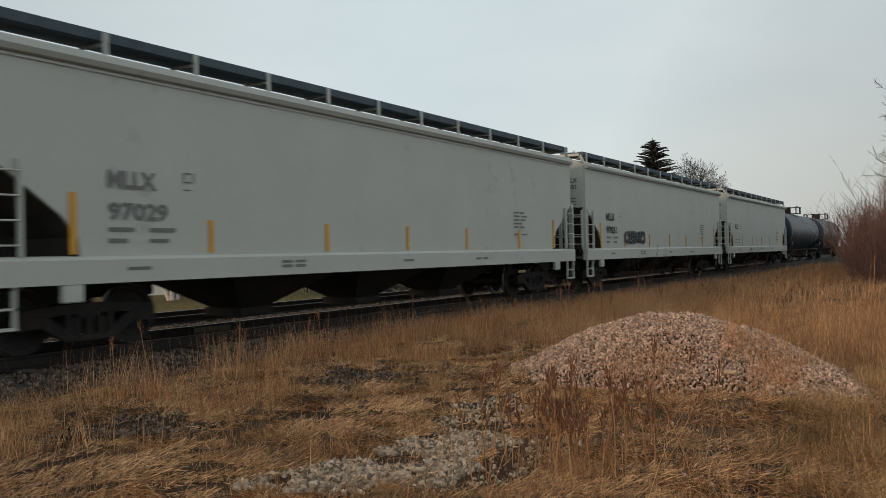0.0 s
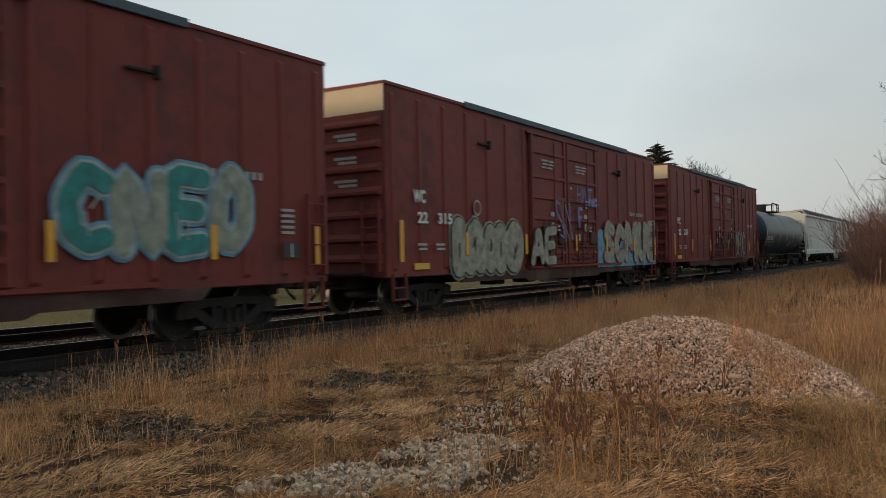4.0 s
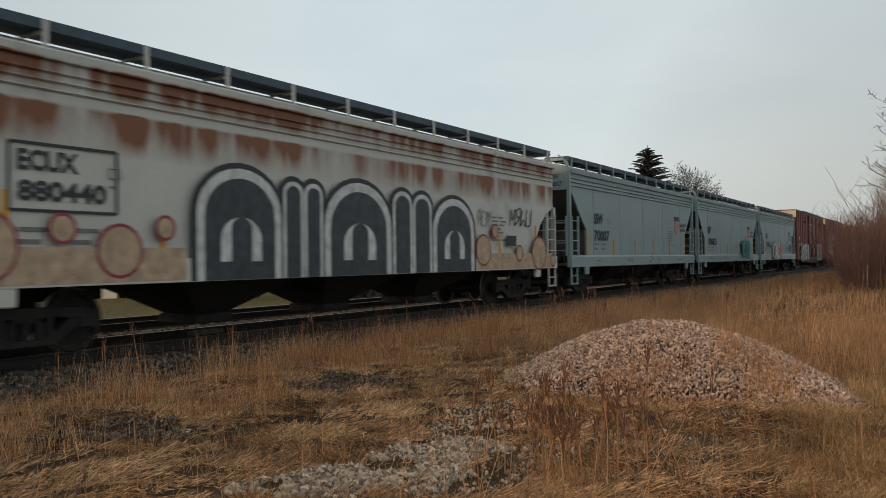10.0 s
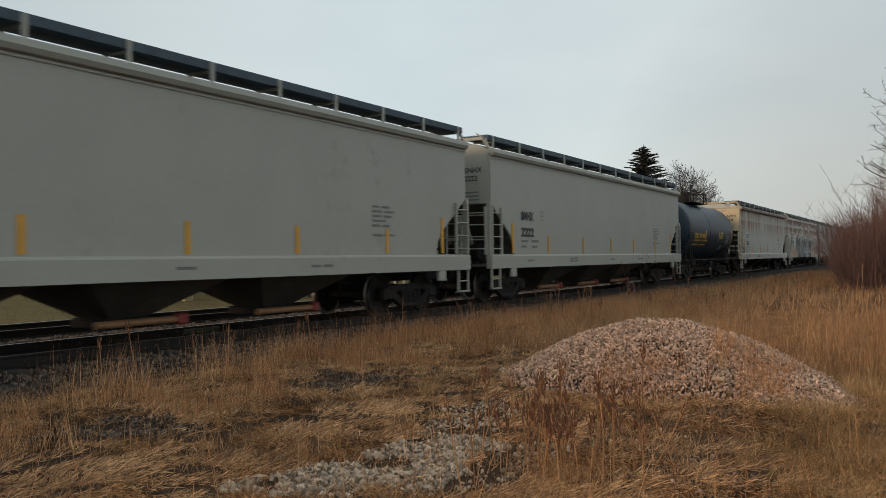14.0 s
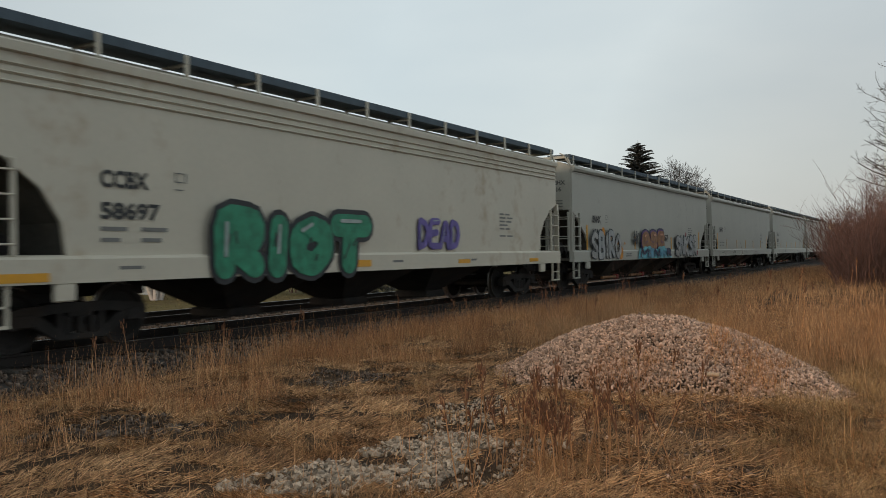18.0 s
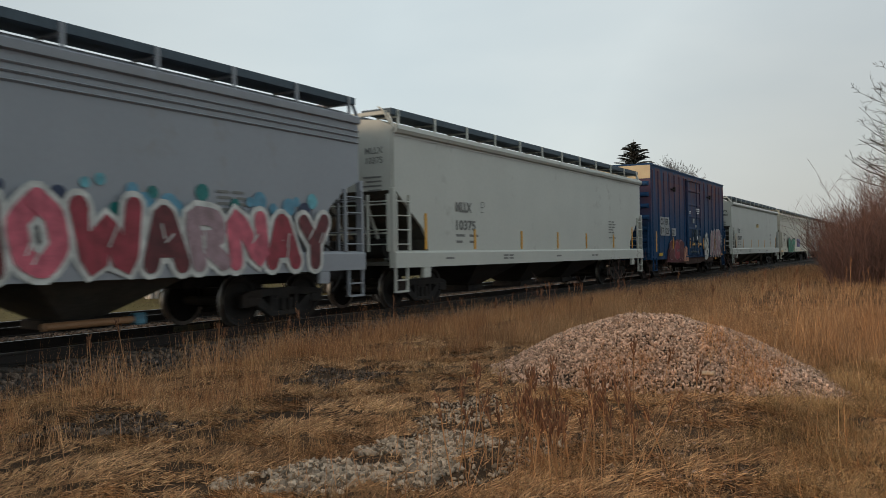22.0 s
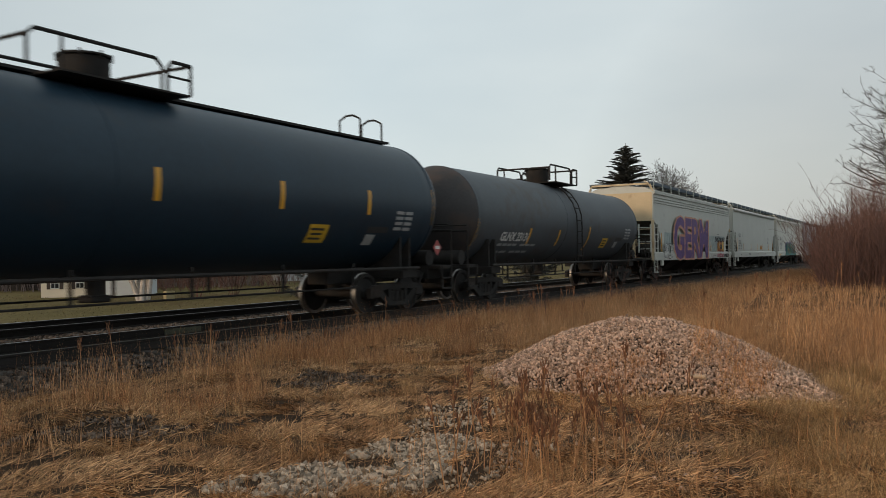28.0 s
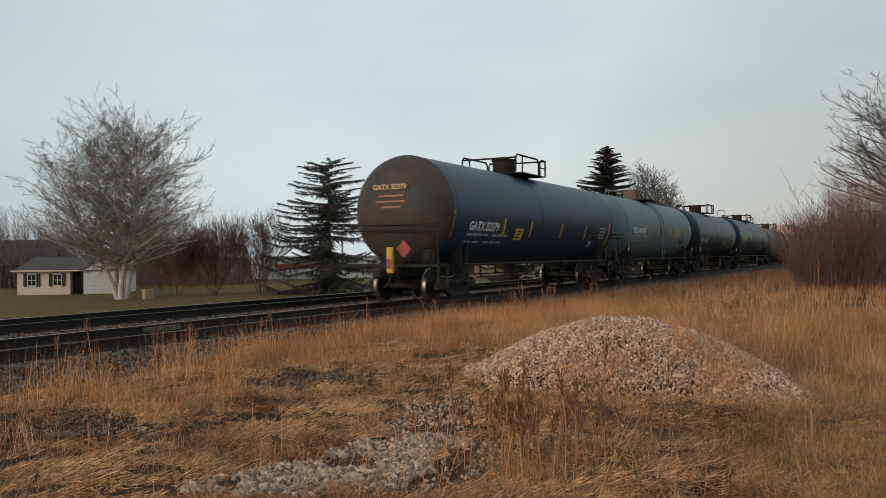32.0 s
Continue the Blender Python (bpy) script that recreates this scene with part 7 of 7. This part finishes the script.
rr = random.Random(4)
for k in range(46):
    weed(rr.gauss(5.45, 0.36), rr.gauss(-9.25, 0.3), rr.uniform(0.4, 0.78), k, rr.randint(3, 7), 0.1)
for x, y, h in ((6.3, -9.72, 0.62), (6.0, -9.8, 0.55), (5.9, -10.05, 0.5), (6.6, -10.2, 0.45), (5.2, -8.7, 0.5), (5.05, -8.85, 0.6)):
    weed(x, y, h, int(x * 77), 4, 0.3)
for x, y, h in ((7.3, -9.35, 0.85), (7.0, -9.9, 0.7), (6.2, -8.9, 0.6), (9.2, -9.1, 0.5), (15.4, -9.3, 1.25), (15.9, -9.6, 1.3), (13.8, -9.9, 1.1), (14.9, -8.4, 1.0), (17.5, -10.4, 1.4), (12.9, -5.0, 0.8)):
    weed(x, y, h, int(x * 31 + y * 7), 7)
for k in range(24):
    weed(rr.uniform(6, 22), rr.uniform(-3.6, -2.4), rr.uniform(0.45, 0.85), 300 + k, 5)
for k in range(24):
    weed(rr.uniform(13, 26), rr.uniform(-12, -5), rr.uniform(0.7, 1.15), 400 + k, 6)


# ---- trees and thickets ----
class Twigs:
    """Collects tapering twig segments and makes one mesh of them."""

    def __init__(self):
        self.a, self.b, self.ra, self.rb = [], [], [], []

    def add(self, a, b, ra, rb):
        self.a.append(a), self.b.append(b), self.ra.append(ra), self.rb.append(rb)

    def mesh(self, name, material, n=4):
        a, b = np.array(self.a, float), np.array(self.b, float)
        d = b - a
        d /= np.linalg.norm(d, axis=1)[:, None] + 1e-9
        ref = np.where(np.abs(d[:, 2:3]) > 0.9, np.array([[1.0, 0, 0]]), np.array([[0, 0, 1.0]]))
        s = np.cross(d, ref)
        s /= np.linalg.norm(s, axis=1)[:, None]
        t = np.cross(d, s)
        ring = [s * math.cos(k * math.tau / n) + t * math.sin(k * math.tau / n) for k in range(n)]
        ra, rb = np.array(self.ra)[:, None], np.array(self.rb)[:, None]
        v = np.stack([a + q * ra for q in ring] + [b + q * rb for q in ring], 1)
        quad = np.array([(k, (k + 1) % n, n + (k + 1) % n, n + k) for k in range(n)])
        f = (np.arange(len(a))[:, None, None] * 2 * n + quad[None]).reshape(-1, 4)
        return raw_mesh(name, v.reshape(-1, 3), f, M[material], True)


def branch(wood, fine, p, d, length, r, depth, rr, spread_=0.6, rise=0.15, kids=3, cut=0.02, segs=3, thin=0.013):
    """Grows one limb and its children; thin ones go to the fine set."""
    q = Vector(p)
    d = Vector(d).normalized()
    for k in range(segs):
        d = (d + Vector((rr.gauss(0, 0.12), rr.gauss(0, 0.12), rr.gauss(0, 0.08) + rise * 0.3))).normalized()
        e = q + d * length / segs
        r2 = r * (1 - 0.28)
        (wood if r > cut else fine).add(tuple(q), tuple(e), max(r, thin), max(r2, thin))
        if depth > 0:
            for j in range(kids if k == segs - 1 else max(1, kids - 1)):
                side = d.orthogonal().normalized()
                side.rotate(Matrix.Rotation(rr.uniform(0, math.tau), 3, d))
                nd = (d + side * spread_ * rr.uniform(0.6, 1.3) + Vector((0, 0, rise))).normalized()
                branch(wood, fine, e, nd, length * rr.uniform(0.5, 0.8), r2 * rr.uniform(0.5, 0.68), depth - 1, rr, spread_, rise, kids, cut, segs)
        q, r = e, r2


M["birch_bark"] = mat("pale_birch_bark", (0.52, 0.47, 0.43), 0.85, 0, 0.25, 3.0, 0.3, (0.08, 0.07, 0.06), 0.35, (3, 3, 8))
M["twig"] = mat("grey_brown_twigs", (0.20, 0.165, 0.15), 0.9, 0, 0.2, 2.0)
M["dark_twig"] = mat("dark_grey_twigs", (0.10, 0.088, 0.08), 0.9, 0, 0.2, 2.0)
M["red_twig"] = mat("red_brown_twigs", (0.15, 0.078, 0.06), 0.9, 0, 0.25, 0.5, island=0.4)
M["wood_twig"] = mat("dull_brown_twigs", (0.19, 0.15, 0.14), 0.9, 0, 0.25, 0.2, island=0.3)
M["needle"] = mat("dark_spruce_needles", (0.05, 0.05, 0.044), 0.8, 0, 0.3, 1.0, island=0.45)


def limb(wood, fine, p, d, length, r, depth, rr, cut, lift, n=5, thin=0.011):
    """One side limb with its twigs, bending up or down along its way."""
    q, d = Vector(p), Vector(d).normalized()
    for k in range(n):
        d = (d + Vector((rr.gauss(0, 0.13), rr.gauss(0, 0.13), rr.gauss(0, 0.08) + lift))).normalized()
        e = q + d * length / n
        r2 = r * 0.78
        (wood if r > cut else fine).add(tuple(q), tuple(e), max(r, thin), max(r2, thin * 0.8))
        if depth > 0:
            for j in range(rr.choice((1, 2, 2))):
                side = d.orthogonal().normalized()
                side.rotate(Matrix.Rotation(rr.uniform(0, math.tau), 3, d))
                limb(wood, fine, q.lerp(e, rr.uniform(0.2, 1)), d + side * rr.uniform(0.5, 1.0), length * (1 - 0.13 * k) * rr.uniform(0.25, 0.45), r2 * 0.5, depth - 1, rr, cut, lift, 4, thin)
        q, r = e, r2


def round_tree(name, label, x, y, h, w, stems, r, seed, wood_m, twig_m, lean=0.2, low=0.16, depth=2, per=2, lift=0.05, up=0.7, group="", thin=0.011):
    """A bare tree with several rising stems and a rounded crown."""
    rr = random.Random(seed)
    wood, fine = Twigs(), Twigs()
    z0 = land(x, y) - 0.1
    for k in range(stems):
        a = k * math.tau / stems + rr.uniform(-0.3, 0.3)
        ln = lean * rr.uniform(0.4, 1.2) * (stems > 1) + rr.uniform(0, 0.05)
        q = Vector((x + math.cos(a) * 0.3 * (stems > 1), y + math.sin(a) * 0.3 * (stems > 1), z0))
        d = Vector((math.cos(a) * ln, math.sin(a) * ln, 1)).normalized()
        top, n, rs = h * rr.uniform(0.82, 0.98) * (1 - 0.5 * ln * ln), 15, r * rr.uniform(0.7, 1.1)
        for i in range(n):
            f = i / n
            d = (d + Vector((rr.gauss(0, 0.05), rr.gauss(0, 0.05), 0.03))).normalized()
            e = q + d * top / n
            wood.add(tuple(q), tuple(e), rs * (1 - f) ** 0.8 + 0.02, rs * (1 - f - 1 / n + 0.001) ** 0.8 + 0.02)
            if f >= low:
                room = w / 2 * math.sqrt(max(0.05, 1 - ((f - 0.52) / 0.54) ** 2)) * 0.95
                for j in range(per + (rr.random() < 0.5)):
                    b = rr.uniform(0, math.tau)
                    out = Vector((math.cos(b), math.sin(b), 0))
                    off = Vector((q.x - x, q.y - y, 0))
                    reach = max(0.8, room - off.dot(out)) * rr.uniform(0.55, 1.0)
                    limb(wood, fine, q.lerp(e, rr.random()), out + Vector((0, 0, up * (0.5 + f))), min(reach, 0.5 * h), (rs * (1 - f) ** 0.8 + 0.02) * 0.42, depth, rr, r * 0.10, lift, 5, thin)
            q = e
    ob = tagged(new(name), label, "tree", group)
    part("trunk", wood.mesh("trunk", wood_m, 6), wood_m, ob)
    part("crown", fine.mesh("crown", twig_m, 3), twig_m, ob)
    return ob


def bare_tree(name, label, x, y, h, stems, r, seed, wood_m, twig_m, depth=4, spread_=0.55, rise=0.12, kids=3, lean=0.28, group=""):
    rr = random.Random(seed)
    wood, fine = Twigs(), Twigs()
    z0 = land(x, y) - 0.1
    for k in range(stems):
        a = k * math.tau / stems + rr.uniform(-0.4, 0.4)
        ln = lean * (rr.uniform(0.5, 1.3) if stems > 1 else 0.2)
        branch(wood, fine, (x + math.cos(a) * 0.25 * (stems > 1), y + math.sin(a) * 0.25 * (stems > 1), z0), (math.cos(a) * ln, math.sin(a) * ln, 1), h * 0.45, r, depth, rr, spread_, rise, kids, r * 0.09)
    ob = tagged(new(name), label, "tree", group)
    part("trunk", wood.mesh("trunk", wood_m, 6), wood_m, ob)
    part("crown", fine.mesh("crown", twig_m, 3), twig_m, ob)
    return ob


round_tree("birch_tree", "large bare birch with several pale stems", 50.2, 48.1, 15.4, 19.0, 5, 0.24, 5, "birch_bark", "twig", 0.22, 0.14, 2, 5, 0.06, 0.32, "", 0.012)
round_tree("bare_tree", "large bare dark tree beyond the thicket", 70.0, -12.5, 13.8, 15.0, 1, 0.34, 11, "dark_twig", "dark_twig", 0.0, 0.28, 2, 9, 0.05, 0.45, "", 0.012)
rr = random.Random(21)
for k, (px, h) in enumerate(((101, 9.5), (104, 9.5), (110, 9.0), (118, 9.2), (128, 8.8), (136, 8.5))):
    round_tree("bare_tree", "bare grey tree far beyond the line", px, px * (0.262 - 0.006 * k) - 11.6 + rr.uniform(-1, 1), h + 3.4, h * 1.15, 1, 0.16, 31 + k, "dark_twig", "dark_twig", 0, 0.25, 2, 5, 0.04, 0.5, "far bare trees", 0.012)
for k, (x, y, h) in enumerate(((57.5, 49.0, 6.5), (61.0, 47.5, 7.5), (65.0, 45.0, 7.8))):
    bare_tree("shrub", "bare red-brown shrub on the lawn", x, y, h, 5, 0.06, 61 + k, "red_twig", "red_twig", 3, 0.5, 0.15, 3, 0.4, "lawn shrubs")


def spruce(x, y, top, width, seed, label, gaps=0.25, droop=0.35, whorls=26, full=0.62, thick=34, hang_=1.0):
    rr = random.Random(seed)
    z0 = land(x, y)
    h = top - z0
    ob = tagged(new("spruce_tree"), label, "tree", "spruce trees")
    trunk = Twigs()
    trunk.add((x, y, z0 - 0.1), (x, y, top), 0.02 * h, 0.02)
    wood, needles = Twigs(), ([], [])
    nv, nf = needles
    for k in range(whorls):
        f = k / (whorls - 1)
        reach = width / 2 * (1 - f) ** full * min(1.0, 0.8 + f) + 0.25
        for j in range(rr.randint(5, 8)):
            if rr.random() < gaps:
                continue
            z = z0 + h * (0.07 + 0.90 * f) + rr.uniform(-0.6, 0.6) * h / whorls
            a = rr.uniform(0, math.tau)
            ln = reach * rr.uniform(0.6, 1.1)
            d = Vector((math.cos(a), math.sin(a), 0))
            # boughs sag towards the ground below, rise near the top, and turn up at their tips
            sag = droop * (1 - 1.9 * f)
            root = Vector((x, y, z))
            knots = [root, root + d * ln * 0.35 + Vector((0, 0, -sag * ln * 0.45)), root + d * ln * 0.72 + Vector((0, 0, -sag * ln * 0.7)), root + d * ln + Vector((0, 0, -sag * ln * 0.55 + 0.07 * ln))]
            for m, (p_, q_) in enumerate(zip(knots, knots[1:])):
                wood.add(tuple(p_), tuple(q_), 0.045 - 0.012 * m, 0.033 - 0.012 * m)
            s = d.cross(Vector((0, 0, 1)))
            n = max(8, int(ln * thick))
            for i in range(n):
                u = (i + rr.random()) / n
                m = min(2, int(u * 3))
                q = knots[m].lerp(knots[m + 1], u * 3 - m)
                w = (0.16 * ln * (1.1 - u) + 0.22) * rr.uniform(0.5, 1.2)
                e = q + s * rr.uniform(-1, 1) * w + d * w * rr.uniform(0.1, 0.8) + Vector((0, 0, -w * rr.uniform(0.1, hang_) + 0.05))
                o = Vector((rr.gauss(0, 1), rr.gauss(0, 1), rr.gauss(0, 1))).normalized() * rr.uniform(0.04, 0.09)
                m = len(nv)
                nv += [tuple(q - o), tuple(q + o), tuple(e)]
                nf.append((m, m + 1, m + 2))
    part("trunk", trunk.mesh("trunk", "dark_twig", 8), "dark_twig", ob)
    part("limb", wood.mesh("limb", "dark_twig", 4), "dark_twig", ob)
    part("crown", raw_mesh("crown", np.array(nv), np.array(nf), M["needle"]), "needle", ob)


spruce(64.6, 36.0, 11.3, 14.0, 3, "sparse spruce with drooping open boughs", 0.12, 0.3, 30, 0.42, 34, 0.9)
spruce(95.7, 17.9, 14.9, 13.0, 4, "dense dark spruce beyond the line", 0.0, 0.6, 64, 0.66, 130, 0.45)
spruce(77.7, 22.8, 10.6, 8.0, 5, "dark spruce beyond the line", 0.1, 0.25, 26, 0.6, 50)
spruce(92.0, 18.9, 9.0, 3.5, 6, "small dark spruce beyond the line", 0.1, 0.25, 20, 0.7, 60)


# thicket where the line runs out of sight
def thicket(name, label, n, pick, hmin, hmax, r, material, seed, forks=4, sway=0.35):
    rr = random.Random(seed)
    tw = Twigs()
    for k in range(n):
        x, y = pick(rr)
        h = rr.uniform(hmin, hmax)
        p = Vector((x, y, land(x, y) - 0.05))
        d = Vector((rr.gauss(0, sway), rr.gauss(0, sway), 1)).normalized()
        for s in range(3):
            e = p + d * h / 3
            tw.add(tuple(p), tuple(e), r * (1 - s * 0.3), r * (0.7 - s * 0.3))
            for j in range(forks):
                q = p.lerp(e, rr.random())
                dd = (d + Vector((rr.gauss(0, 0.45), rr.gauss(0, 0.45), rr.uniform(-0.1, 0.3)))).normalized()
                m = q + dd * h * rr.uniform(0.1, 0.24)
                tw.add(tuple(q), tuple(m), r * 0.45, r * 0.25)
                for i in range(2):
                    d2 = (dd + Vector((rr.gauss(0, 0.4), rr.gauss(0, 0.4), rr.uniform(-0.1, 0.3)))).normalized()
                    tw.add(tuple(m), tuple(m + d2 * h * rr.uniform(0.07, 0.16)), r * 0.28, r * 0.12)
            p = e
            d = (d + Vector((rr.gauss(0, 0.12), rr.gauss(0, 0.12), 0))).normalized()
    thing(name, tw.mesh(name, material, 3), material, label, "shrubs", "", "stuff")


def by_line(rr):
    x = rr.uniform(36, 66)
    return x, min(-11.64 + x * 0.088, -6.2) - abs(rr.gauss(0, 3.6))


def by_line_high(rr):
    x = rr.uniform(46, 66)
    return x, -11.64 + x * 0.055 - abs(rr.gauss(0, 3.0))


thicket("thicket", "leafless red-brown thicket beside the line", 2100, by_line, 1.3, 3.8, 0.017, "red_twig", 71)
thicket("saplings", "taller bare saplings rising from the thicket", 260, by_line_high, 3.2, 5.8, 0.02, "red_twig", 72, 5, 0.2)
for k, (x, y, h) in enumerate(((25.5, -3.1, 1.5), (31.0, -3.0, 1.6), (19.8, -3.4, 1.0), (40.0, -4.0, 1.8))):
    rr2 = random.Random(80 + k)
    thicket("sapling", "small bare sapling beside the ballast", 7, lambda r_: (x + r_.gauss(0, 0.3), y + r_.gauss(0, 0.2)), h * 0.7, h, 0.008, "red_twig", 90 + k, 3)


def far_wood(rr):
    a = radians(rr.uniform(28, 47.5))
    d = rr.uniform(112, 135)
    return d * math.sin(a), -11.64 + d * math.cos(a)


thicket("far_woods", "bare grey-brown woods behind the houses", 800, far_wood, 5.0, 9.5, 0.05, "wood_twig", 73, 4, 0.16)
thicket("far_brush", "low reddish brush behind the houses", 500, lambda r_: (r_.uniform(60, 100), r_.uniform(62, 80)), 1.5, 4.0, 0.03, "red_twig", 74, 4, 0.3)


# ---- house with garage beyond the line ----
M["siding"] = mat("cream_siding", (0.62, 0.57, 0.47), 0.7, 0, 0.06, 0.6, 0.05)
M["white_panel"] = mat("white_garage_panel", (0.56, 0.60, 0.62), 0.6, 0, 0.05, 0.6, 0.03)
M["shingle"] = mat("dark_shingles", (0.06, 0.058, 0.06), 0.9, 0, 0.2, 2.0, 0.4)
M["glass"] = mat("dark_window_glass", (0.02, 0.024, 0.028), 0.08, 0, 0.05, 1.0)
M["dark_wood"] = mat("dark_brown_boards", (0.045, 0.035, 0.03), 0.8, 0, 0.2, 2.0)
M["shop_wall"] = mat("pale_metal_wall", (0.55, 0.56, 0.56), 0.6, 0, 0.08, 0.3)
M["old_wood"] = mat("yellowed_wood", (0.35, 0.28, 0.15), 0.8, 0, 0.2, 2.0)
house = tagged(new("house"), "low cream house with shutters, dark roof and attached garage", "house")
hx, hy = 52.0, 65.4
hang = math.degrees(math.atan2(58.3 - 65.4, 58.0 - 52.0))
house.matrix_basis = pose(hx, hy, land(hx, hy), 0, 0, hang)
part("wall", Build().box(0, 4.9, 0, 6.5, 0, 2.45), "siding", house)
part("porch_wall", Build().box(4.9, 6.3, 1.4, 6.5, 0, 2.45), "dark_wood", house)
gar = part("garage", Build().box(6.3, 10.3, -0.3, 6.5, 0, 2.5), "white_panel", house)
for k in range(5):
    part("garage_panel", Build().box(6.75, 9.9, -0.34, -0.31, 0.06 + k * 0.42, 0.44 + k * 0.42, 0.01), "white_panel", gar)
part("roof", Build().add([(-0.5, -0.5, 2.4), (6.6, -0.5, 2.4), (6.6, 3.2, 3.85), (0.9, 3.2, 3.85), (-0.5, 7.0, 2.4), (6.6, 7.0, 2.4)], [(0, 1, 2, 3), (0, 3, 4), (4, 3, 2, 5), (1, 5, 2), (0, 4, 5, 1)]), "shingle", house)
part("garage_roof", Build().prism([(5.9, 2.45), (8.3, 3.55), (10.7, 2.45)], -0.6, 6.8), "shingle", house)
part("gable", Build().prism([(6.4, 2.5), (8.3, 3.38), (10.2, 2.5)], -0.64, -0.605), "white_panel", house)
for xw in (1.35, 3.75):
    wd = part("window", Build().box(xw - 0.42, xw + 0.42, -0.05, -0.005, 0.9, 2.1), "white_panel", house)
    for i in (-1, 1):
        for j in (0, 1):
            part("pane", Build().box(xw + i * 0.19 - 0.16, xw + i * 0.19 + 0.16, -0.06, -0.052, 0.97 + j * 0.56, 1.45 + j * 0.56), "glass", wd)
    for i in (-1, 1):
        part("shutter", Build().box(xw + i * 0.62 - 0.17, xw + i * 0.62 + 0.17, -0.06, -0.005, 0.85, 2.15), "dark_wood", house)
part("post", Build().box(4.82, 4.98, -0.05, 0.1, 0, 2.45), "siding", house)
part("fascia", Build().box(-0.5, 6.6, -0.53, -0.5, 2.36, 2.5), "siding", house)

house = tagged(new("house"), "dark gabled house half hidden in bare trees", "house")
house.matrix_basis = pose(62, 92, land(62, 92), 0, 0, hang)
part("wall", Build().box(0, 11, 0, 8, 0, 3.0), "dark_wood", house)
part("roof", Build().add([(-0.5, -0.6, 2.9), (11.5, -0.6, 2.9), (11.5, 4, 6.2), (-0.5, 4, 6.2), (-0.5, 8.6, 2.9), (11.5, 8.6, 2.9)], [(0, 1, 2, 3), (3, 2, 5, 4), (0, 3, 4), (1, 5, 2), (0, 4, 5, 1)]), "shingle", house)
shed = tagged(new("long_building"), "low pale metal building with a red band", "building")
shed.matrix_basis = pose(104, 76, land(104, 76), 0, 0, -38)
part("wall", Build().box(-2, 18, 0, 10, 0, 3.6), "shop_wall", shed)
part("band", Build().box(0, 9, -0.05, -0.005, 1.7, 2.5), "red", shed)
part("roof", Build().prism([(-2.3, 3.6), (-2.3, 3.75), (18.3, 3.75), (18.3, 3.6)], -0.4, 10.4), "shop_wall", shed)
crate = thing("wooden_bench", Build().box(50.9, 51.9, 45.9, 46.3, land(51, 46), land(51, 46) + 0.9, 0.02), "old_wood", "yellowed wooden bench beside the birch", "bench")


# ---- motion: the whole train rolls by at a nearly even speed, and every wheel turns with it ----
def run(t):
    return 16.595 * (t - 16) + 0.005 * (t - 16) ** 2


def motions():
    for c, s in TRAIN:
        walk(c, [(t, pose(s + run(t), 0, ZR)) for t in range(0, 33, 2)])
    steps = [k / FPS for k in range(0, int(32 * FPS) + 1)]
    turns = [math.degrees(run(t) / WHEEL_R) for t in steps]
    # a wheelset turns while its car is between 45 m before and 140 m beyond the stretch at x = 0
    for w, x, s in WHEELSETS:
        rows = [(t, a) for t, a in zip(steps, turns) if -45 < s + run(t) < 140]
        if len(rows) < 2:
            continue
        rows = [(0.0, rows[0][1])] * (rows[0][0] > 0.01) + rows + [(32.0, rows[-1][1])] * (rows[-1][0] < 31.99)
        walk(w, [(t, pose(x, 0, WHEEL_R, 0, a, 0)) for t, a in rows])


motions()
